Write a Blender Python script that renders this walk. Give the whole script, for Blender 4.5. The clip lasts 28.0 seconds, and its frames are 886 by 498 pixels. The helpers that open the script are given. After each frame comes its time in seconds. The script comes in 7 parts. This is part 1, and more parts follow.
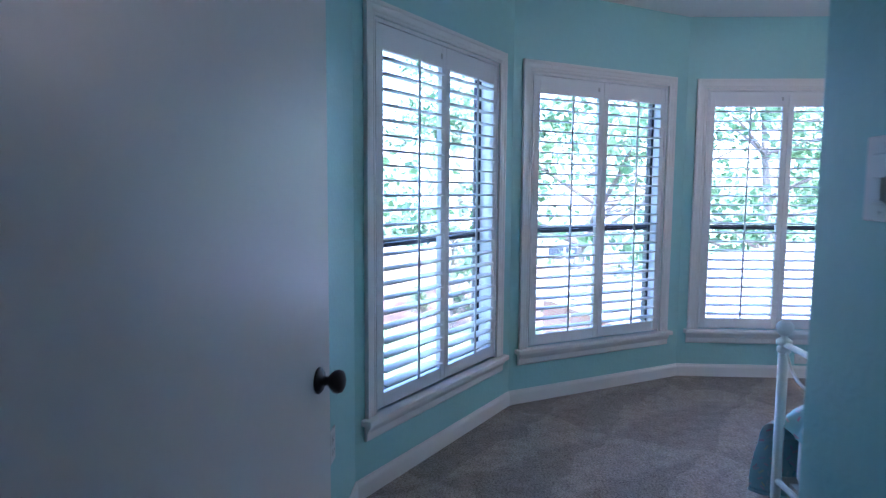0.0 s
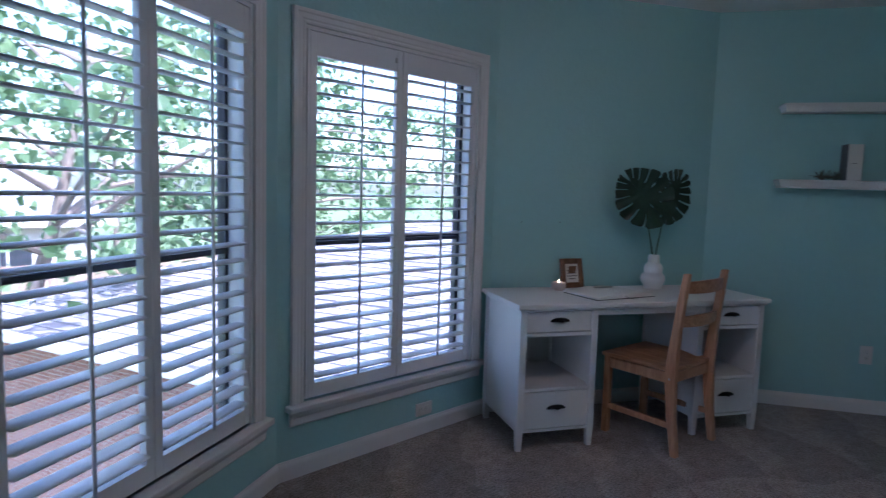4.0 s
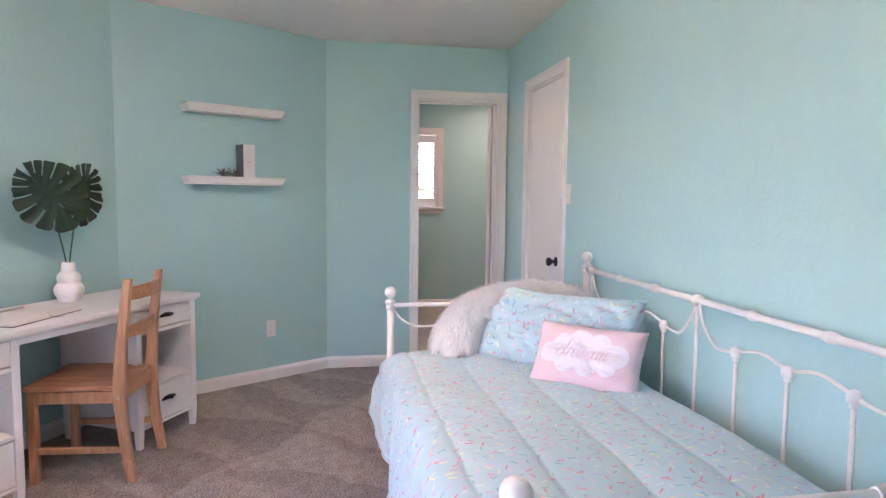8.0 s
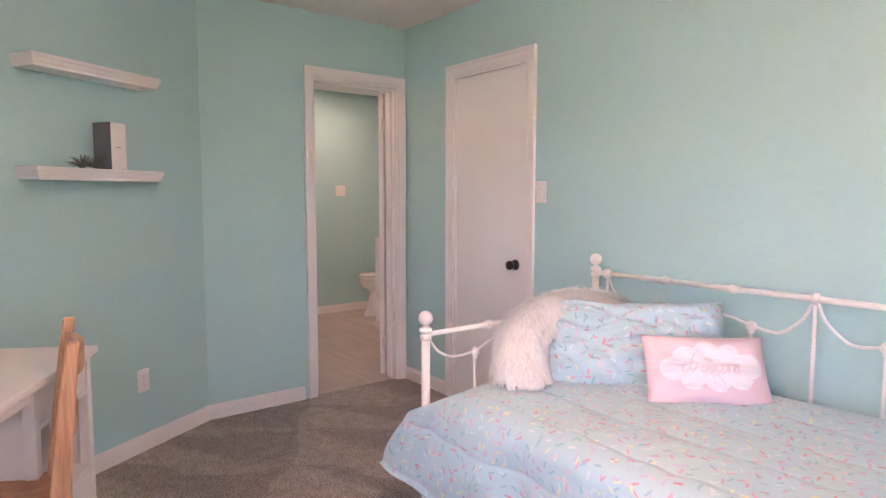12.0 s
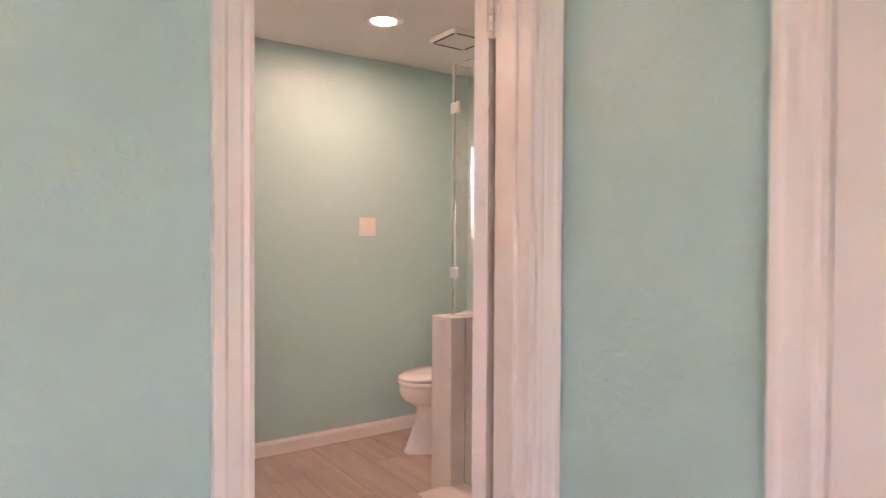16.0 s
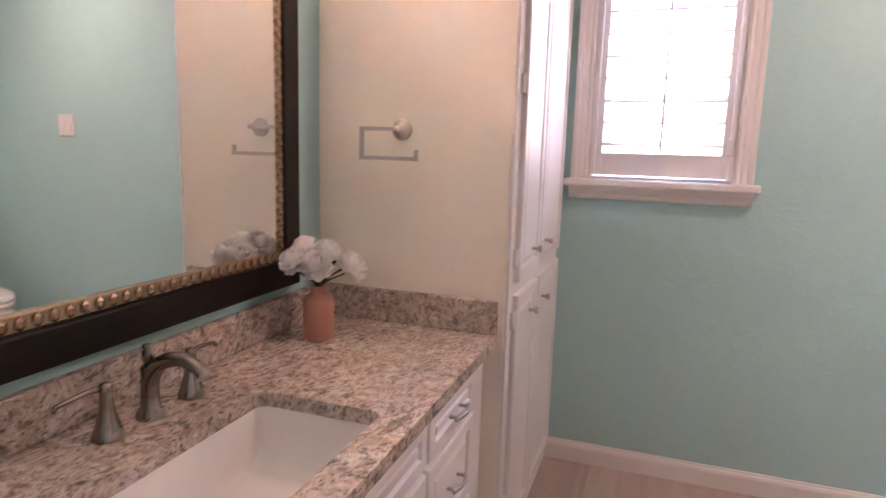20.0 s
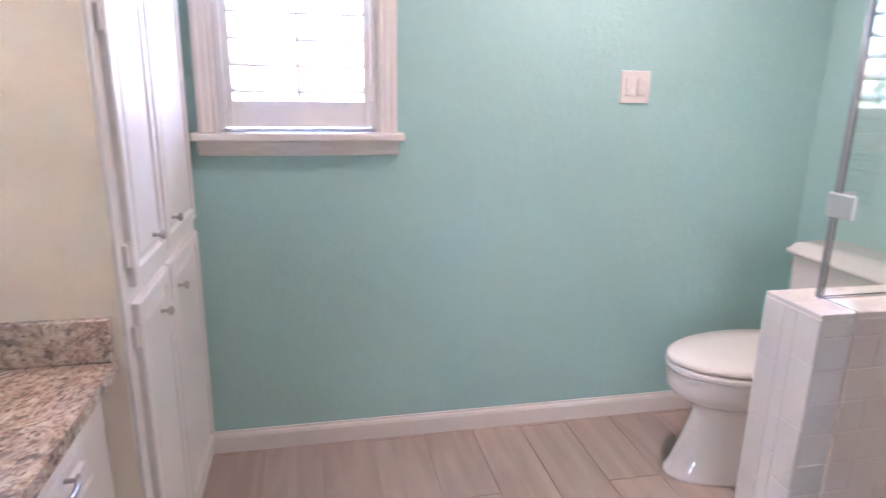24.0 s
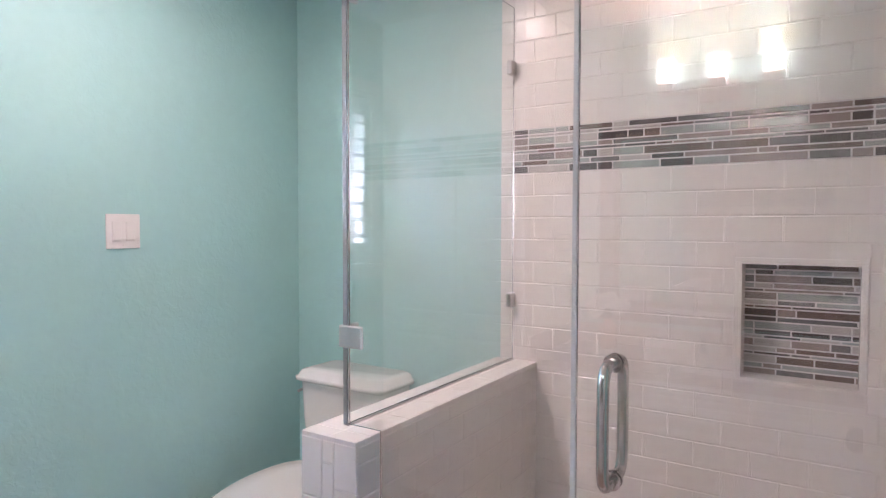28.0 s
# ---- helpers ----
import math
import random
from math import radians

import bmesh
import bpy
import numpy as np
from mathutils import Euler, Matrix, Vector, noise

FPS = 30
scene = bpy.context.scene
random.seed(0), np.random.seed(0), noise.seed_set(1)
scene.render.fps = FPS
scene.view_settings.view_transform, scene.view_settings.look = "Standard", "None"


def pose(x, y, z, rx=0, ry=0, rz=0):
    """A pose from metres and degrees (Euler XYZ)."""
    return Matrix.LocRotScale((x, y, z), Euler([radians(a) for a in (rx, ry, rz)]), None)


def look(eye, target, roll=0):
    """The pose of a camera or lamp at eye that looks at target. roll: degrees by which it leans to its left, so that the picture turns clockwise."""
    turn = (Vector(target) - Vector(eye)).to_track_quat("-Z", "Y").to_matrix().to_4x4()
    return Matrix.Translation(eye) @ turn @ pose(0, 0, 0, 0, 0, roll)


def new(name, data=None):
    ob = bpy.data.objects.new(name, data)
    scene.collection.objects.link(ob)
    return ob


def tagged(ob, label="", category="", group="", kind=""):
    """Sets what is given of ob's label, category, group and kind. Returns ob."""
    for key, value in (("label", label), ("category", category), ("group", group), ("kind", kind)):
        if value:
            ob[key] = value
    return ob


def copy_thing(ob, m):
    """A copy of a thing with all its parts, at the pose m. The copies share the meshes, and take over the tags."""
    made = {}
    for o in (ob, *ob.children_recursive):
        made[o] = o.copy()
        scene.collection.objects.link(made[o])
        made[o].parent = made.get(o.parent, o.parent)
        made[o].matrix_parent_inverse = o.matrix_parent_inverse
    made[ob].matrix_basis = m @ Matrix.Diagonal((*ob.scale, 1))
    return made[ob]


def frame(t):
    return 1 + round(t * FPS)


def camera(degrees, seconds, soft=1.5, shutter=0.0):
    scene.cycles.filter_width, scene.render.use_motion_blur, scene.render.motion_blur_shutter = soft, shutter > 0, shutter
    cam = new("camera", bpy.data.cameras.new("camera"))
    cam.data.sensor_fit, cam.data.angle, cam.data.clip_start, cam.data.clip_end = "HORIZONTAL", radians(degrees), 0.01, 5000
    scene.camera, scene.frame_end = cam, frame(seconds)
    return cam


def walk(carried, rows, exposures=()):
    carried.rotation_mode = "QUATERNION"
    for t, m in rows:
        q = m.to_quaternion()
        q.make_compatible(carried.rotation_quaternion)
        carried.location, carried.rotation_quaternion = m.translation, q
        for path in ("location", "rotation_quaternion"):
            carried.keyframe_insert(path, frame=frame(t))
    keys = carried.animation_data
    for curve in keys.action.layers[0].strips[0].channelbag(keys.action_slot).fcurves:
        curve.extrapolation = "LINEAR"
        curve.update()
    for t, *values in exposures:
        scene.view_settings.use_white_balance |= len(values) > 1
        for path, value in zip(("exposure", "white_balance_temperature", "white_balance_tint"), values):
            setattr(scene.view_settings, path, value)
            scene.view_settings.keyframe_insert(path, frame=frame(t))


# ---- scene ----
cam = camera(71.5, 28.0, soft=1.2, shutter=0.4)
PATH = [
    (0, (-4.829, -1.01, 1.28), (-4.922, 0.979, 1.091), 0.4),
    (0.5, (-4.842, -0.688, 1.288), (-4.894, 1.303, 1.105), 0.5),
    (1, (-4.817, -0.415, 1.302), (-4.758, 1.575, 1.108), 0.7),
    (1.5, (-4.771, -0.204, 1.316), (-4.532, 1.772, 1.119), 0.7),
    (2, (-4.733, 0.0, 1.307), (-4.282, 1.939, 1.119), 0.6),
    (2.5, (-4.731, 0.238, 1.294), (-4.022, 2.099, 1.105), 0.8),
    (4.5, (-4.687, 1.075, 1.295), (-3.089, 2.264, 1.116), 1.6),
    (5, (-4.738, 1.105, 1.284), (-2.957, 2.0, 1.121), 1.2),
    (5.5, (-4.771, 1.135, 1.277), (-2.867, 1.727, 1.123), 1.0),
    (6, (-4.772, 1.18, 1.302), (-2.807, 1.516, 1.14), 1.0),
    (6.5, (-4.774, 1.182, 1.31), (-2.785, 1.316, 1.15), 0.8),
    (7, (-4.777, 1.218, 1.32), (-2.785, 1.151, 1.159), 0.7),
    (7.5, (-4.75, 1.285, 1.311), (-2.771, 1.045, 1.147), 0.6),
    (8, (-4.679, 1.362, 1.295), (-2.719, 1.0, 1.131), 0.6),
    (8.5, (-4.55, 1.463, 1.28), (-2.613, 0.993, 1.112), 0.6),
    (9, (-4.419, 1.57, 1.297), (-2.518, 0.974, 1.131), 0.6),
    (9.5, (-4.375, 1.751, 1.305), (-2.53, 0.999, 1.139), 0.5),
    (10, (-4.315, 1.938, 1.294), (-2.555, 1.003, 1.129), 0.3),
    (10.5, (-4.165, 2.084, 1.287), (-2.468, 1.038, 1.12), 0.3),
    (11, (-4.001, 2.248, 1.32), (-2.361, 1.117, 1.147), 0.3),
    (11.5, (-3.814, 2.401, 1.313), (-2.205, 1.226, 1.141), 0.2),
    (12, (-3.602, 2.438, 1.304), (-2.023, 1.222, 1.132), 0.1),
    (12.5, (-3.283, 2.356, 1.319), (-1.733, 1.096, 1.224), 0.0),
    (13, (-2.914, 2.226, 1.304), (-1.392, 0.93, 1.248), 0.0),
    (13.5, (-2.548, 2.103, 1.328), (-1.031, 0.8, 1.268), 0.2),
    (15.5, (-1.294, 1.242, 1.297), (0.264, -0.012, 1.26), 0.3),
    (16, (-0.997, 1.005, 1.289), (0.647, -0.133, 1.253), 0.3),
    (16.5, (-0.682, 0.794, 1.276), (1.044, -0.215, 1.264), 0.4),
    (17, (-0.463, 0.656, 1.272), (1.345, -0.201, 1.269), 0.4),
    (17.5, (-0.274, 0.533, 1.297), (1.631, -0.077, 1.286), 0.8),
    (18, (-0.123, 0.493, 1.296), (1.851, 0.169, 1.264), 1.1),
    (18.5, (-0.006, 0.48, 1.309), (1.99, 0.434, 1.187), 1.3),
    (19, (0.041, 0.451, 1.294), (2.022, 0.659, 1.115), 1.2),
    (19.5, (0.064, 0.39, 1.282), (2.002, 0.831, 1.05), 1.3),
    (20, (0.052, 0.352, 1.283), (1.917, 1.003, 0.966), 1.7),
    (20.5, (0.044, 0.344, 1.282), (1.829, 1.134, 0.845), 2.0),
    (22.5, (0.14, 0.452, 1.29), (1.997, 0.993, 0.781), 2.0),
    (23, (0.305, 0.404, 1.325), (2.224, 0.629, 0.809), 1.9),
    (23.5, (0.358, 0.35, 1.323), (2.292, 0.255, 0.821), 1.4),
    (24, (0.374, 0.326, 1.35), (2.265, -0.075, 0.838), 1.0),
    (24.5, (0.38, 0.34, 1.361), (2.173, -0.39, 0.858), 0.8),
    (25, (0.397, 0.32, 1.365), (2.056, -0.711, 0.934), 0.4),
    (25.5, (0.424, 0.309, 1.373), (1.92, -0.973, 1.029), 0.4),
    (26, (0.451, 0.3, 1.375), (1.778, -1.175, 1.123), 0.3),
    (26.5, (0.461, 0.296, 1.377), (1.673, -1.287, 1.216), 0.2),
    (27, (0.472, 0.289, 1.373), (1.622, -1.345, 1.292), 0.1),
    (27.5, (0.469, 0.292, 1.379), (1.58, -1.369, 1.305), 0.0),
    (28, (0.513, 0.322, 1.374), (1.587, -1.364, 1.303), 0.1),
]
EXPOSURES = [(0.0, 4.0, 4710, 20), (1.0, 3.42, 4710, 20), (2.5, 2.58, 4880, 26), (4.5, 2.93, 5200, 22), (5.0, 3.13, 5400, 22), (6.0, 4.33, 5800, 25), (7.0, 4.98, 6060, 31), (8.0, 4.99, 6600, 38), (9.0, 4.95, 7000, 41), (10.0, 4.94, 7370, 46), (12.0, 4.95, 7450, 48), (13.5, 5.16, 7750, 50), (16.0, 5.33, 8050, 53), (17.0, 5.26, 7700, 53), (18.5, 4.95, 6950, 50), (20.0, 5.39, 6750, 47), (23.0, 5.83, 5940, 37), (25.0, 5.67, 5760, 32), (28.0, 5.47, 5650, 29)]
FAN_GLOW, BAR_GLOW, BULB_GLOW, CAN_GLOW = 2.0, 0.70, 22.0, 10.0
SUN_AZ = 170
VLX, VLZ = 0.992, 2.022
NAILS = ((0.175, 1.124), (0.42, 1.126))

walk(cam, [(t, look(eye, target, roll)) for t, eye, target, roll in PATH], EXPOSURES)

# ---- world, sun, exposure ----
world = bpy.data.worlds.new("sky")
scene.world = world
world.use_nodes = True
_wn = world.node_tree.nodes
_sky = _wn.new("ShaderNodeTexSky")
_sky.sky_type, _sky.sun_disc = "NISHITA", False
_sky.sun_elevation, _sky.sun_rotation = radians(52), radians(SUN_AZ)
_sky.air_density, _sky.dust_density = 1.0, 2.5
_bg = _wn["Background"]
_bg.inputs["Strength"].default_value = 0.15
world.node_tree.links.new(_sky.outputs[0], _bg.inputs[0])
sun = new("sun", bpy.data.lights.new("sun", "SUN"))
sun.data.energy, sun.data.angle, sun.data.color = 2.2, radians(0.53), (1.0, 0.95, 0.88)
sun.matrix_world = look((0, 0, 20), (0 - 20 * math.sin(radians(SUN_AZ)) / math.tan(radians(52)), -20 * math.cos(radians(SUN_AZ)) / math.tan(radians(52)), 0))

# ---- materials ----


def material(name, color, rough=0.5, metal=0.0, vary=0.06, scale=3.0, fine=60.0, bump=0.0, bump_scale=80.0, coat=0.0, sheen=0.0, spec=0.5):
    """A painted or solid surface: base colour with stains and grain, and fine relief."""
    m = bpy.data.materials.new(name)
    m.use_nodes = True
    n, l = m.node_tree.nodes, m.node_tree.links
    b = n["Principled BSDF"]
    co = n.new("ShaderNodeTexCoord")
    big = n.new("ShaderNodeTexNoise")
    big.inputs["Scale"].default_value, big.inputs["Detail"].default_value = scale, 4
    small = n.new("ShaderNodeTexNoise")
    small.inputs["Scale"].default_value, small.inputs["Detail"].default_value = fine, 3
    for t in (big, small):
        l.new(co.outputs["Object"], t.inputs["Vector"])
    mix = n.new("ShaderNodeMix")
    mix.data_type = "FLOAT"
    mix.inputs[0].default_value = 0.4
    l.new(big.outputs["Fac"], mix.inputs[2])
    l.new(small.outputs["Fac"], mix.inputs[3])
    ramp = n.new("ShaderNodeValToRGB")
    ramp.color_ramp.elements[0].position, ramp.color_ramp.elements[1].position = 0.3, 0.7
    ramp.color_ramp.elements[0].color = (*[c * (1 - vary) for c in color], 1)
    ramp.color_ramp.elements[1].color = (*[min(1, c * (1 + vary)) for c in color], 1)
    l.new(mix.outputs[0], ramp.inputs[0])
    l.new(ramp.outputs[0], b.inputs["Base Color"])
    rr = n.new("ShaderNodeMapRange")
    rr.inputs["To Min"].default_value, rr.inputs["To Max"].default_value = max(0.02, rough - 0.07), min(1, rough + 0.07)
    l.new(big.outputs["Fac"], rr.inputs["Value"])
    l.new(rr.outputs[0], b.inputs["Roughness"])
    b.inputs["Metallic"].default_value = metal
    b.inputs["Coat Weight"].default_value = coat
    b.inputs["Sheen Weight"].default_value = sheen
    b.inputs["Specular IOR Level"].default_value = spec
    if bump:
        bt = n.new("ShaderNodeTexNoise")
        bt.inputs["Scale"].default_value, bt.inputs["Detail"].default_value = bump_scale, 3
        l.new(co.outputs["Object"], bt.inputs["Vector"])
        bp = n.new("ShaderNodeBump")
        bp.inputs["Strength"].default_value, bp.inputs["Distance"].default_value = bump, 0.004
        l.new(bt.outputs["Fac"], bp.inputs["Height"])
        l.new(bp.outputs[0], b.inputs["Normal"])
    return m


def nodes_of(m):
    return m.node_tree.nodes, m.node_tree.links, m.node_tree.nodes["Principled BSDF"]


def wood(name, light, dark, grain=(18, 2.2, 18), rough=0.45, rings=2.5):
    """Planks of wood with long grain along y of the object."""
    m = bpy.data.materials.new(name)
    m.use_nodes = True
    n, l, b = nodes_of(m)
    co, mp = n.new("ShaderNodeTexCoord"), n.new("ShaderNodeMapping")
    mp.inputs["Scale"].default_value = grain
    l.new(co.outputs["Object"], mp.inputs["Vector"])
    info = n.new("ShaderNodeObjectInfo")
    add = n.new("ShaderNodeVectorMath")
    l.new(mp.outputs[0], add.inputs[0])
    l.new(info.outputs["Random"], add.inputs[1])
    no = n.new("ShaderNodeTexNoise")
    no.inputs["Scale"].default_value, no.inputs["Detail"].default_value, no.inputs["Distortion"].default_value = rings, 6, 1.2
    l.new(add.outputs[0], no.inputs["Vector"])
    ramp = n.new("ShaderNodeValToRGB")
    ramp.color_ramp.elements[0].position, ramp.color_ramp.elements[1].position = 0.35, 0.68
    ramp.color_ramp.elements[0].color, ramp.color_ramp.elements[1].color = (*dark, 1), (*light, 1)
    l.new(no.outputs["Fac"], ramp.inputs[0])
    l.new(ramp.outputs[0], b.inputs["Base Color"])
    b.inputs["Roughness"].default_value = rough
    bp = n.new("ShaderNodeBump")
    bp.inputs["Strength"].default_value, bp.inputs["Distance"].default_value = 0.15, 0.002
    l.new(no.outputs["Fac"], bp.inputs["Height"])
    l.new(bp.outputs[0], b.inputs["Normal"])
    return m


def glow(name, color, strength):
    m = bpy.data.materials.new(name)
    m.use_nodes = True
    n, l, b = nodes_of(m)
    b.inputs["Base Color"].default_value = (*color, 1)
    b.inputs["Emission Color"].default_value = (*color, 1)
    b.inputs["Emission Strength"].default_value = strength
    return m


def clear_glass(name, tint=(1, 1, 1), rough=0.0):
    m = bpy.data.materials.new(name)
    m.use_nodes = True
    n, l, b = nodes_of(m)
    b.inputs["Base Color"].default_value = (*tint, 1)
    b.inputs["Roughness"].default_value = rough
    b.inputs["Transmission Weight"].default_value = 1.0
    b.inputs["IOR"].default_value = 1.45
    return m


def leaf_tones(m, share):
    """Thin strands or petals: each island its own tone, part of the light passing through."""
    n, l, b = nodes_of(m)
    g, r, k = n.new("ShaderNodeNewGeometry"), n.new("ShaderNodeMapRange"), n.new("ShaderNodeVectorMath")
    r.inputs["To Min"].default_value, r.inputs["To Max"].default_value = 0.90, 1.02
    l.new(g.outputs["Random Per Island"], r.inputs["Value"])
    k.operation = "SCALE"
    l.new(b.inputs["Base Color"].links[0].from_socket, k.inputs[0])
    l.new(r.outputs[0], k.inputs["Scale"])
    l.new(k.outputs[0], b.inputs["Base Color"])
    return lets_light(m, share)


def lets_light(m, share):
    """Thin stuff (petals, fur) that passes part of the light through."""
    n, l, b = nodes_of(m)
    tr, mx = n.new("ShaderNodeBsdfTranslucent"), n.new("ShaderNodeMixShader")
    l.new(b.inputs["Base Color"].links[0].from_socket, tr.inputs[0])
    mx.inputs[0].default_value = share
    l.new(b.outputs[0], mx.inputs[1])
    l.new(tr.outputs[0], mx.inputs[2])
    l.new(mx.outputs[0], n["Material Output"].inputs[0])
    return m


def wall_paint(name, color):
    """Rolled paint over a knock-down plaster texture."""
    m = material(name, color, rough=0.42, vary=0.035, scale=0.9, fine=25, spec=0.4)
    n, l, b = nodes_of(m)
    co = n.new("ShaderNodeTexCoord")
    v = n.new("ShaderNodeTexNoise")
    v.inputs["Scale"].default_value, v.inputs["Detail"].default_value, v.inputs["Distortion"].default_value = 42, 2.5, 0.6
    l.new(co.outputs["Object"], v.inputs["Vector"])
    r = n.new("ShaderNodeValToRGB")
    r.color_ramp.elements[0].position, r.color_ramp.elements[1].position = 0.46, 0.60
    l.new(v.outputs["Fac"], r.inputs[0])
    bp = n.new("ShaderNodeBump")
    bp.inputs["Strength"].default_value, bp.inputs["Distance"].default_value = 0.18, 0.0020
    l.new(r.outputs[0], bp.inputs["Height"])
    l.new(bp.outputs[0], b.inputs["Normal"])
    return m


M_WALL = wall_paint("aqua_wall_paint", (0.392, 0.636, 0.622))
M_CEIL = material("ceiling_paint", (0.82, 0.80, 0.78), rough=0.9, vary=0.03, bump=0.5, bump_scale=60)
M_TRIM = material("trim_paint", (0.80, 0.77, 0.745), rough=0.32, vary=0.02, scale=1.2, bump=0.025, bump_scale=14)
M_CREAM = material("cream_panel_paint", (0.87, 0.812, 0.705), rough=0.5, vary=0.02, scale=2, bump=0.08, bump_scale=90)
M_CAB = material("cabinet_paint", (0.80, 0.785, 0.775), rough=0.35, vary=0.025, scale=2.5, bump=0.05, bump_scale=40)
M_SHUT = material("shutter_paint", (0.80, 0.79, 0.79), rough=0.4, vary=0.02, scale=4)
M_BRONZE = material("bronze_window_frame", (0.040, 0.037, 0.045), rough=0.45, vary=0.15)
M_BLACK = material("black_metal", (0.012, 0.011, 0.012), rough=0.35, vary=0.2, metal=0.4)
M_GLASS = clear_glass("window_glass")
M_PLATE = material("plastic_plate", (0.78, 0.75, 0.73), rough=0.35, vary=0.02)
M_STEEL = material("satin_steel", (0.56, 0.545, 0.53), rough=0.33, metal=1.0, vary=0.05, fine=150)
# Paler satin steel: the window's reflection on the corner clips is in its colour.
M_LITCLIP = material("bright_satin_steel", (0.76, 0.75, 0.75), rough=0.3, metal=1.0, vary=0.05, fine=150)
M_CHROME = material("polished_steel", (0.62, 0.6, 0.58), rough=0.16, metal=1.0, vary=0.05, fine=150)
M_NICKEL = material("brushed_nickel", (0.50, 0.47, 0.44), rough=0.3, metal=1.0, vary=0.08, fine=200)
# Near-black strips laid on the face: the shade inside slots, put in as colour.
M_SLOTSHADE = material("dark_gap", (0.03, 0.03, 0.03), rough=0.8)

# ---- building tools ----


def thing(name, m=None, label="", category="", group="", kind=""):
    ob = new(name)
    ob.empty_display_size = 0.1
    if m is not None:
        ob.matrix_world = m
    return tagged(ob, label, category, group, kind)


def part(name, bm, mat, parent=None, label="", smooth=False, m=None):
    """Links a bmesh as one mesh object, under a thing or part if one is given."""
    me = bpy.data.meshes.new(name)
    if smooth:
        for f in bm.faces:
            f.smooth = True
    bm.to_mesh(me)
    bm.free()
    me.materials.append(mat)
    ob = new(name, me)
    if parent is not None:
        ob.parent = parent
    if m is not None:
        ob.matrix_local = m
    if label:
        ob["label"] = label
    return ob


def again(ob, parent, m=None):
    """Another object on the same mesh."""
    o = new(ob.name.split(".")[0], ob.data)
    o.parent = parent
    if m is not None:
        o.matrix_local = m
    if "label" in ob:
        o["label"] = ob["label"]
    return o


def box(x0, x1, y0, y1, z0, z1, bevel=0.0, bm=None, seg=1):
    own = bmesh.new()
    vs = [own.verts.new((x, y, z)) for x in (x0, x1) for y in (y0, y1) for z in (z0, z1)]
    for f in ((0, 1, 3, 2), (4, 6, 7, 5), (0, 4, 5, 1), (2, 3, 7, 6), (0, 2, 6, 4), (1, 5, 7, 3)):
        own.faces.new([vs[i] for i in f])
    if bevel:
        bmesh.ops.bevel(own, geom=own.edges[:], offset=bevel, segments=seg, profile=0.5, affect="EDGES")
    if bm is None:
        return own
    join(bm, own)
    return bm


def join(bm, other, m=None):
    if m is not None:
        bmesh.ops.transform(other, matrix=m, verts=other.verts[:])
    me = bpy.data.meshes.new("tmp")
    other.to_mesh(me)
    other.free()
    bm.from_mesh(me)
    bpy.data.meshes.remove(me)
    return bm


def moved(bm, m):
    bmesh.ops.transform(bm, matrix=m, verts=bm.verts[:])
    return bm


def lathe(profile, seg=24, cap=True):
    """A body turned round z from (radius, height) pairs."""
    bm = bmesh.new()
    rings = []
    for r, z in profile:
        rings.append([bm.verts.new((r * math.cos(2 * math.pi * i / seg), r * math.sin(2 * math.pi * i / seg), z)) for i in range(seg)])
    for a, b in zip(rings, rings[1:]):
        for i in range(seg):
            bm.faces.new((a[i], a[(i + 1) % seg], b[(i + 1) % seg], b[i]))
    if cap:
        if profile[0][0] > 1e-5:
            bm.faces.new(rings[0][::-1])
        if profile[-1][0] > 1e-5:
            bm.faces.new(rings[-1])
    bmesh.ops.remove_doubles(bm, verts=bm.verts[:], dist=1e-6)
    return bm


def tube(points, radius, sides=8, bm=None, flat=1.0):
    """A rod along points; radius may be one number or one for each point."""
    own = bmesh.new()
    pts = [Vector(p) for p in points]
    rad = radius if isinstance(radius, (list, tuple)) else [radius] * len(pts)
    rings, side = [], None
    for i, p in enumerate(pts):
        d = (pts[min(i + 1, len(pts) - 1)] - pts[max(i - 1, 0)]).normalized()
        if side is None:
            side = d.cross(Vector((0, 0, 1)) if abs(d.z) < 0.9 else Vector((0, 1, 0))).normalized()
        side = (side - d * side.dot(d)).normalized()
        up = side.cross(d)
        rings.append([own.verts.new(p + rad[i] * (math.cos(a) * side + flat * math.sin(a) * up)) for a in (2 * math.pi * k / sides for k in range(sides))])
    for a, b in zip(rings, rings[1:]):
        for k in range(sides):
            own.faces.new((a[k], a[(k + 1) % sides], b[(k + 1) % sides], b[k]))
    own.faces.new(rings[0][::-1])
    own.faces.new(rings[-1])
    bmesh.ops.recalc_face_normals(own, faces=own.faces[:])
    if bm is None:
        return own
    return join(bm, own)


def prism(outline, y0, y1):
    """A profile in x, z drawn out along y."""
    bm = bmesh.new()
    a = [bm.verts.new((x, y0, z)) for x, z in outline]
    b = [bm.verts.new((x, y1, z)) for x, z in outline]
    for i in range(len(a)):
        j = (i + 1) % len(a)
        bm.faces.new((a[i], a[j], b[j], b[i]))
    bm.faces.new(a[::-1])
    bm.faces.new(b)
    bmesh.ops.recalc_face_normals(bm, faces=bm.faces[:])
    return bm


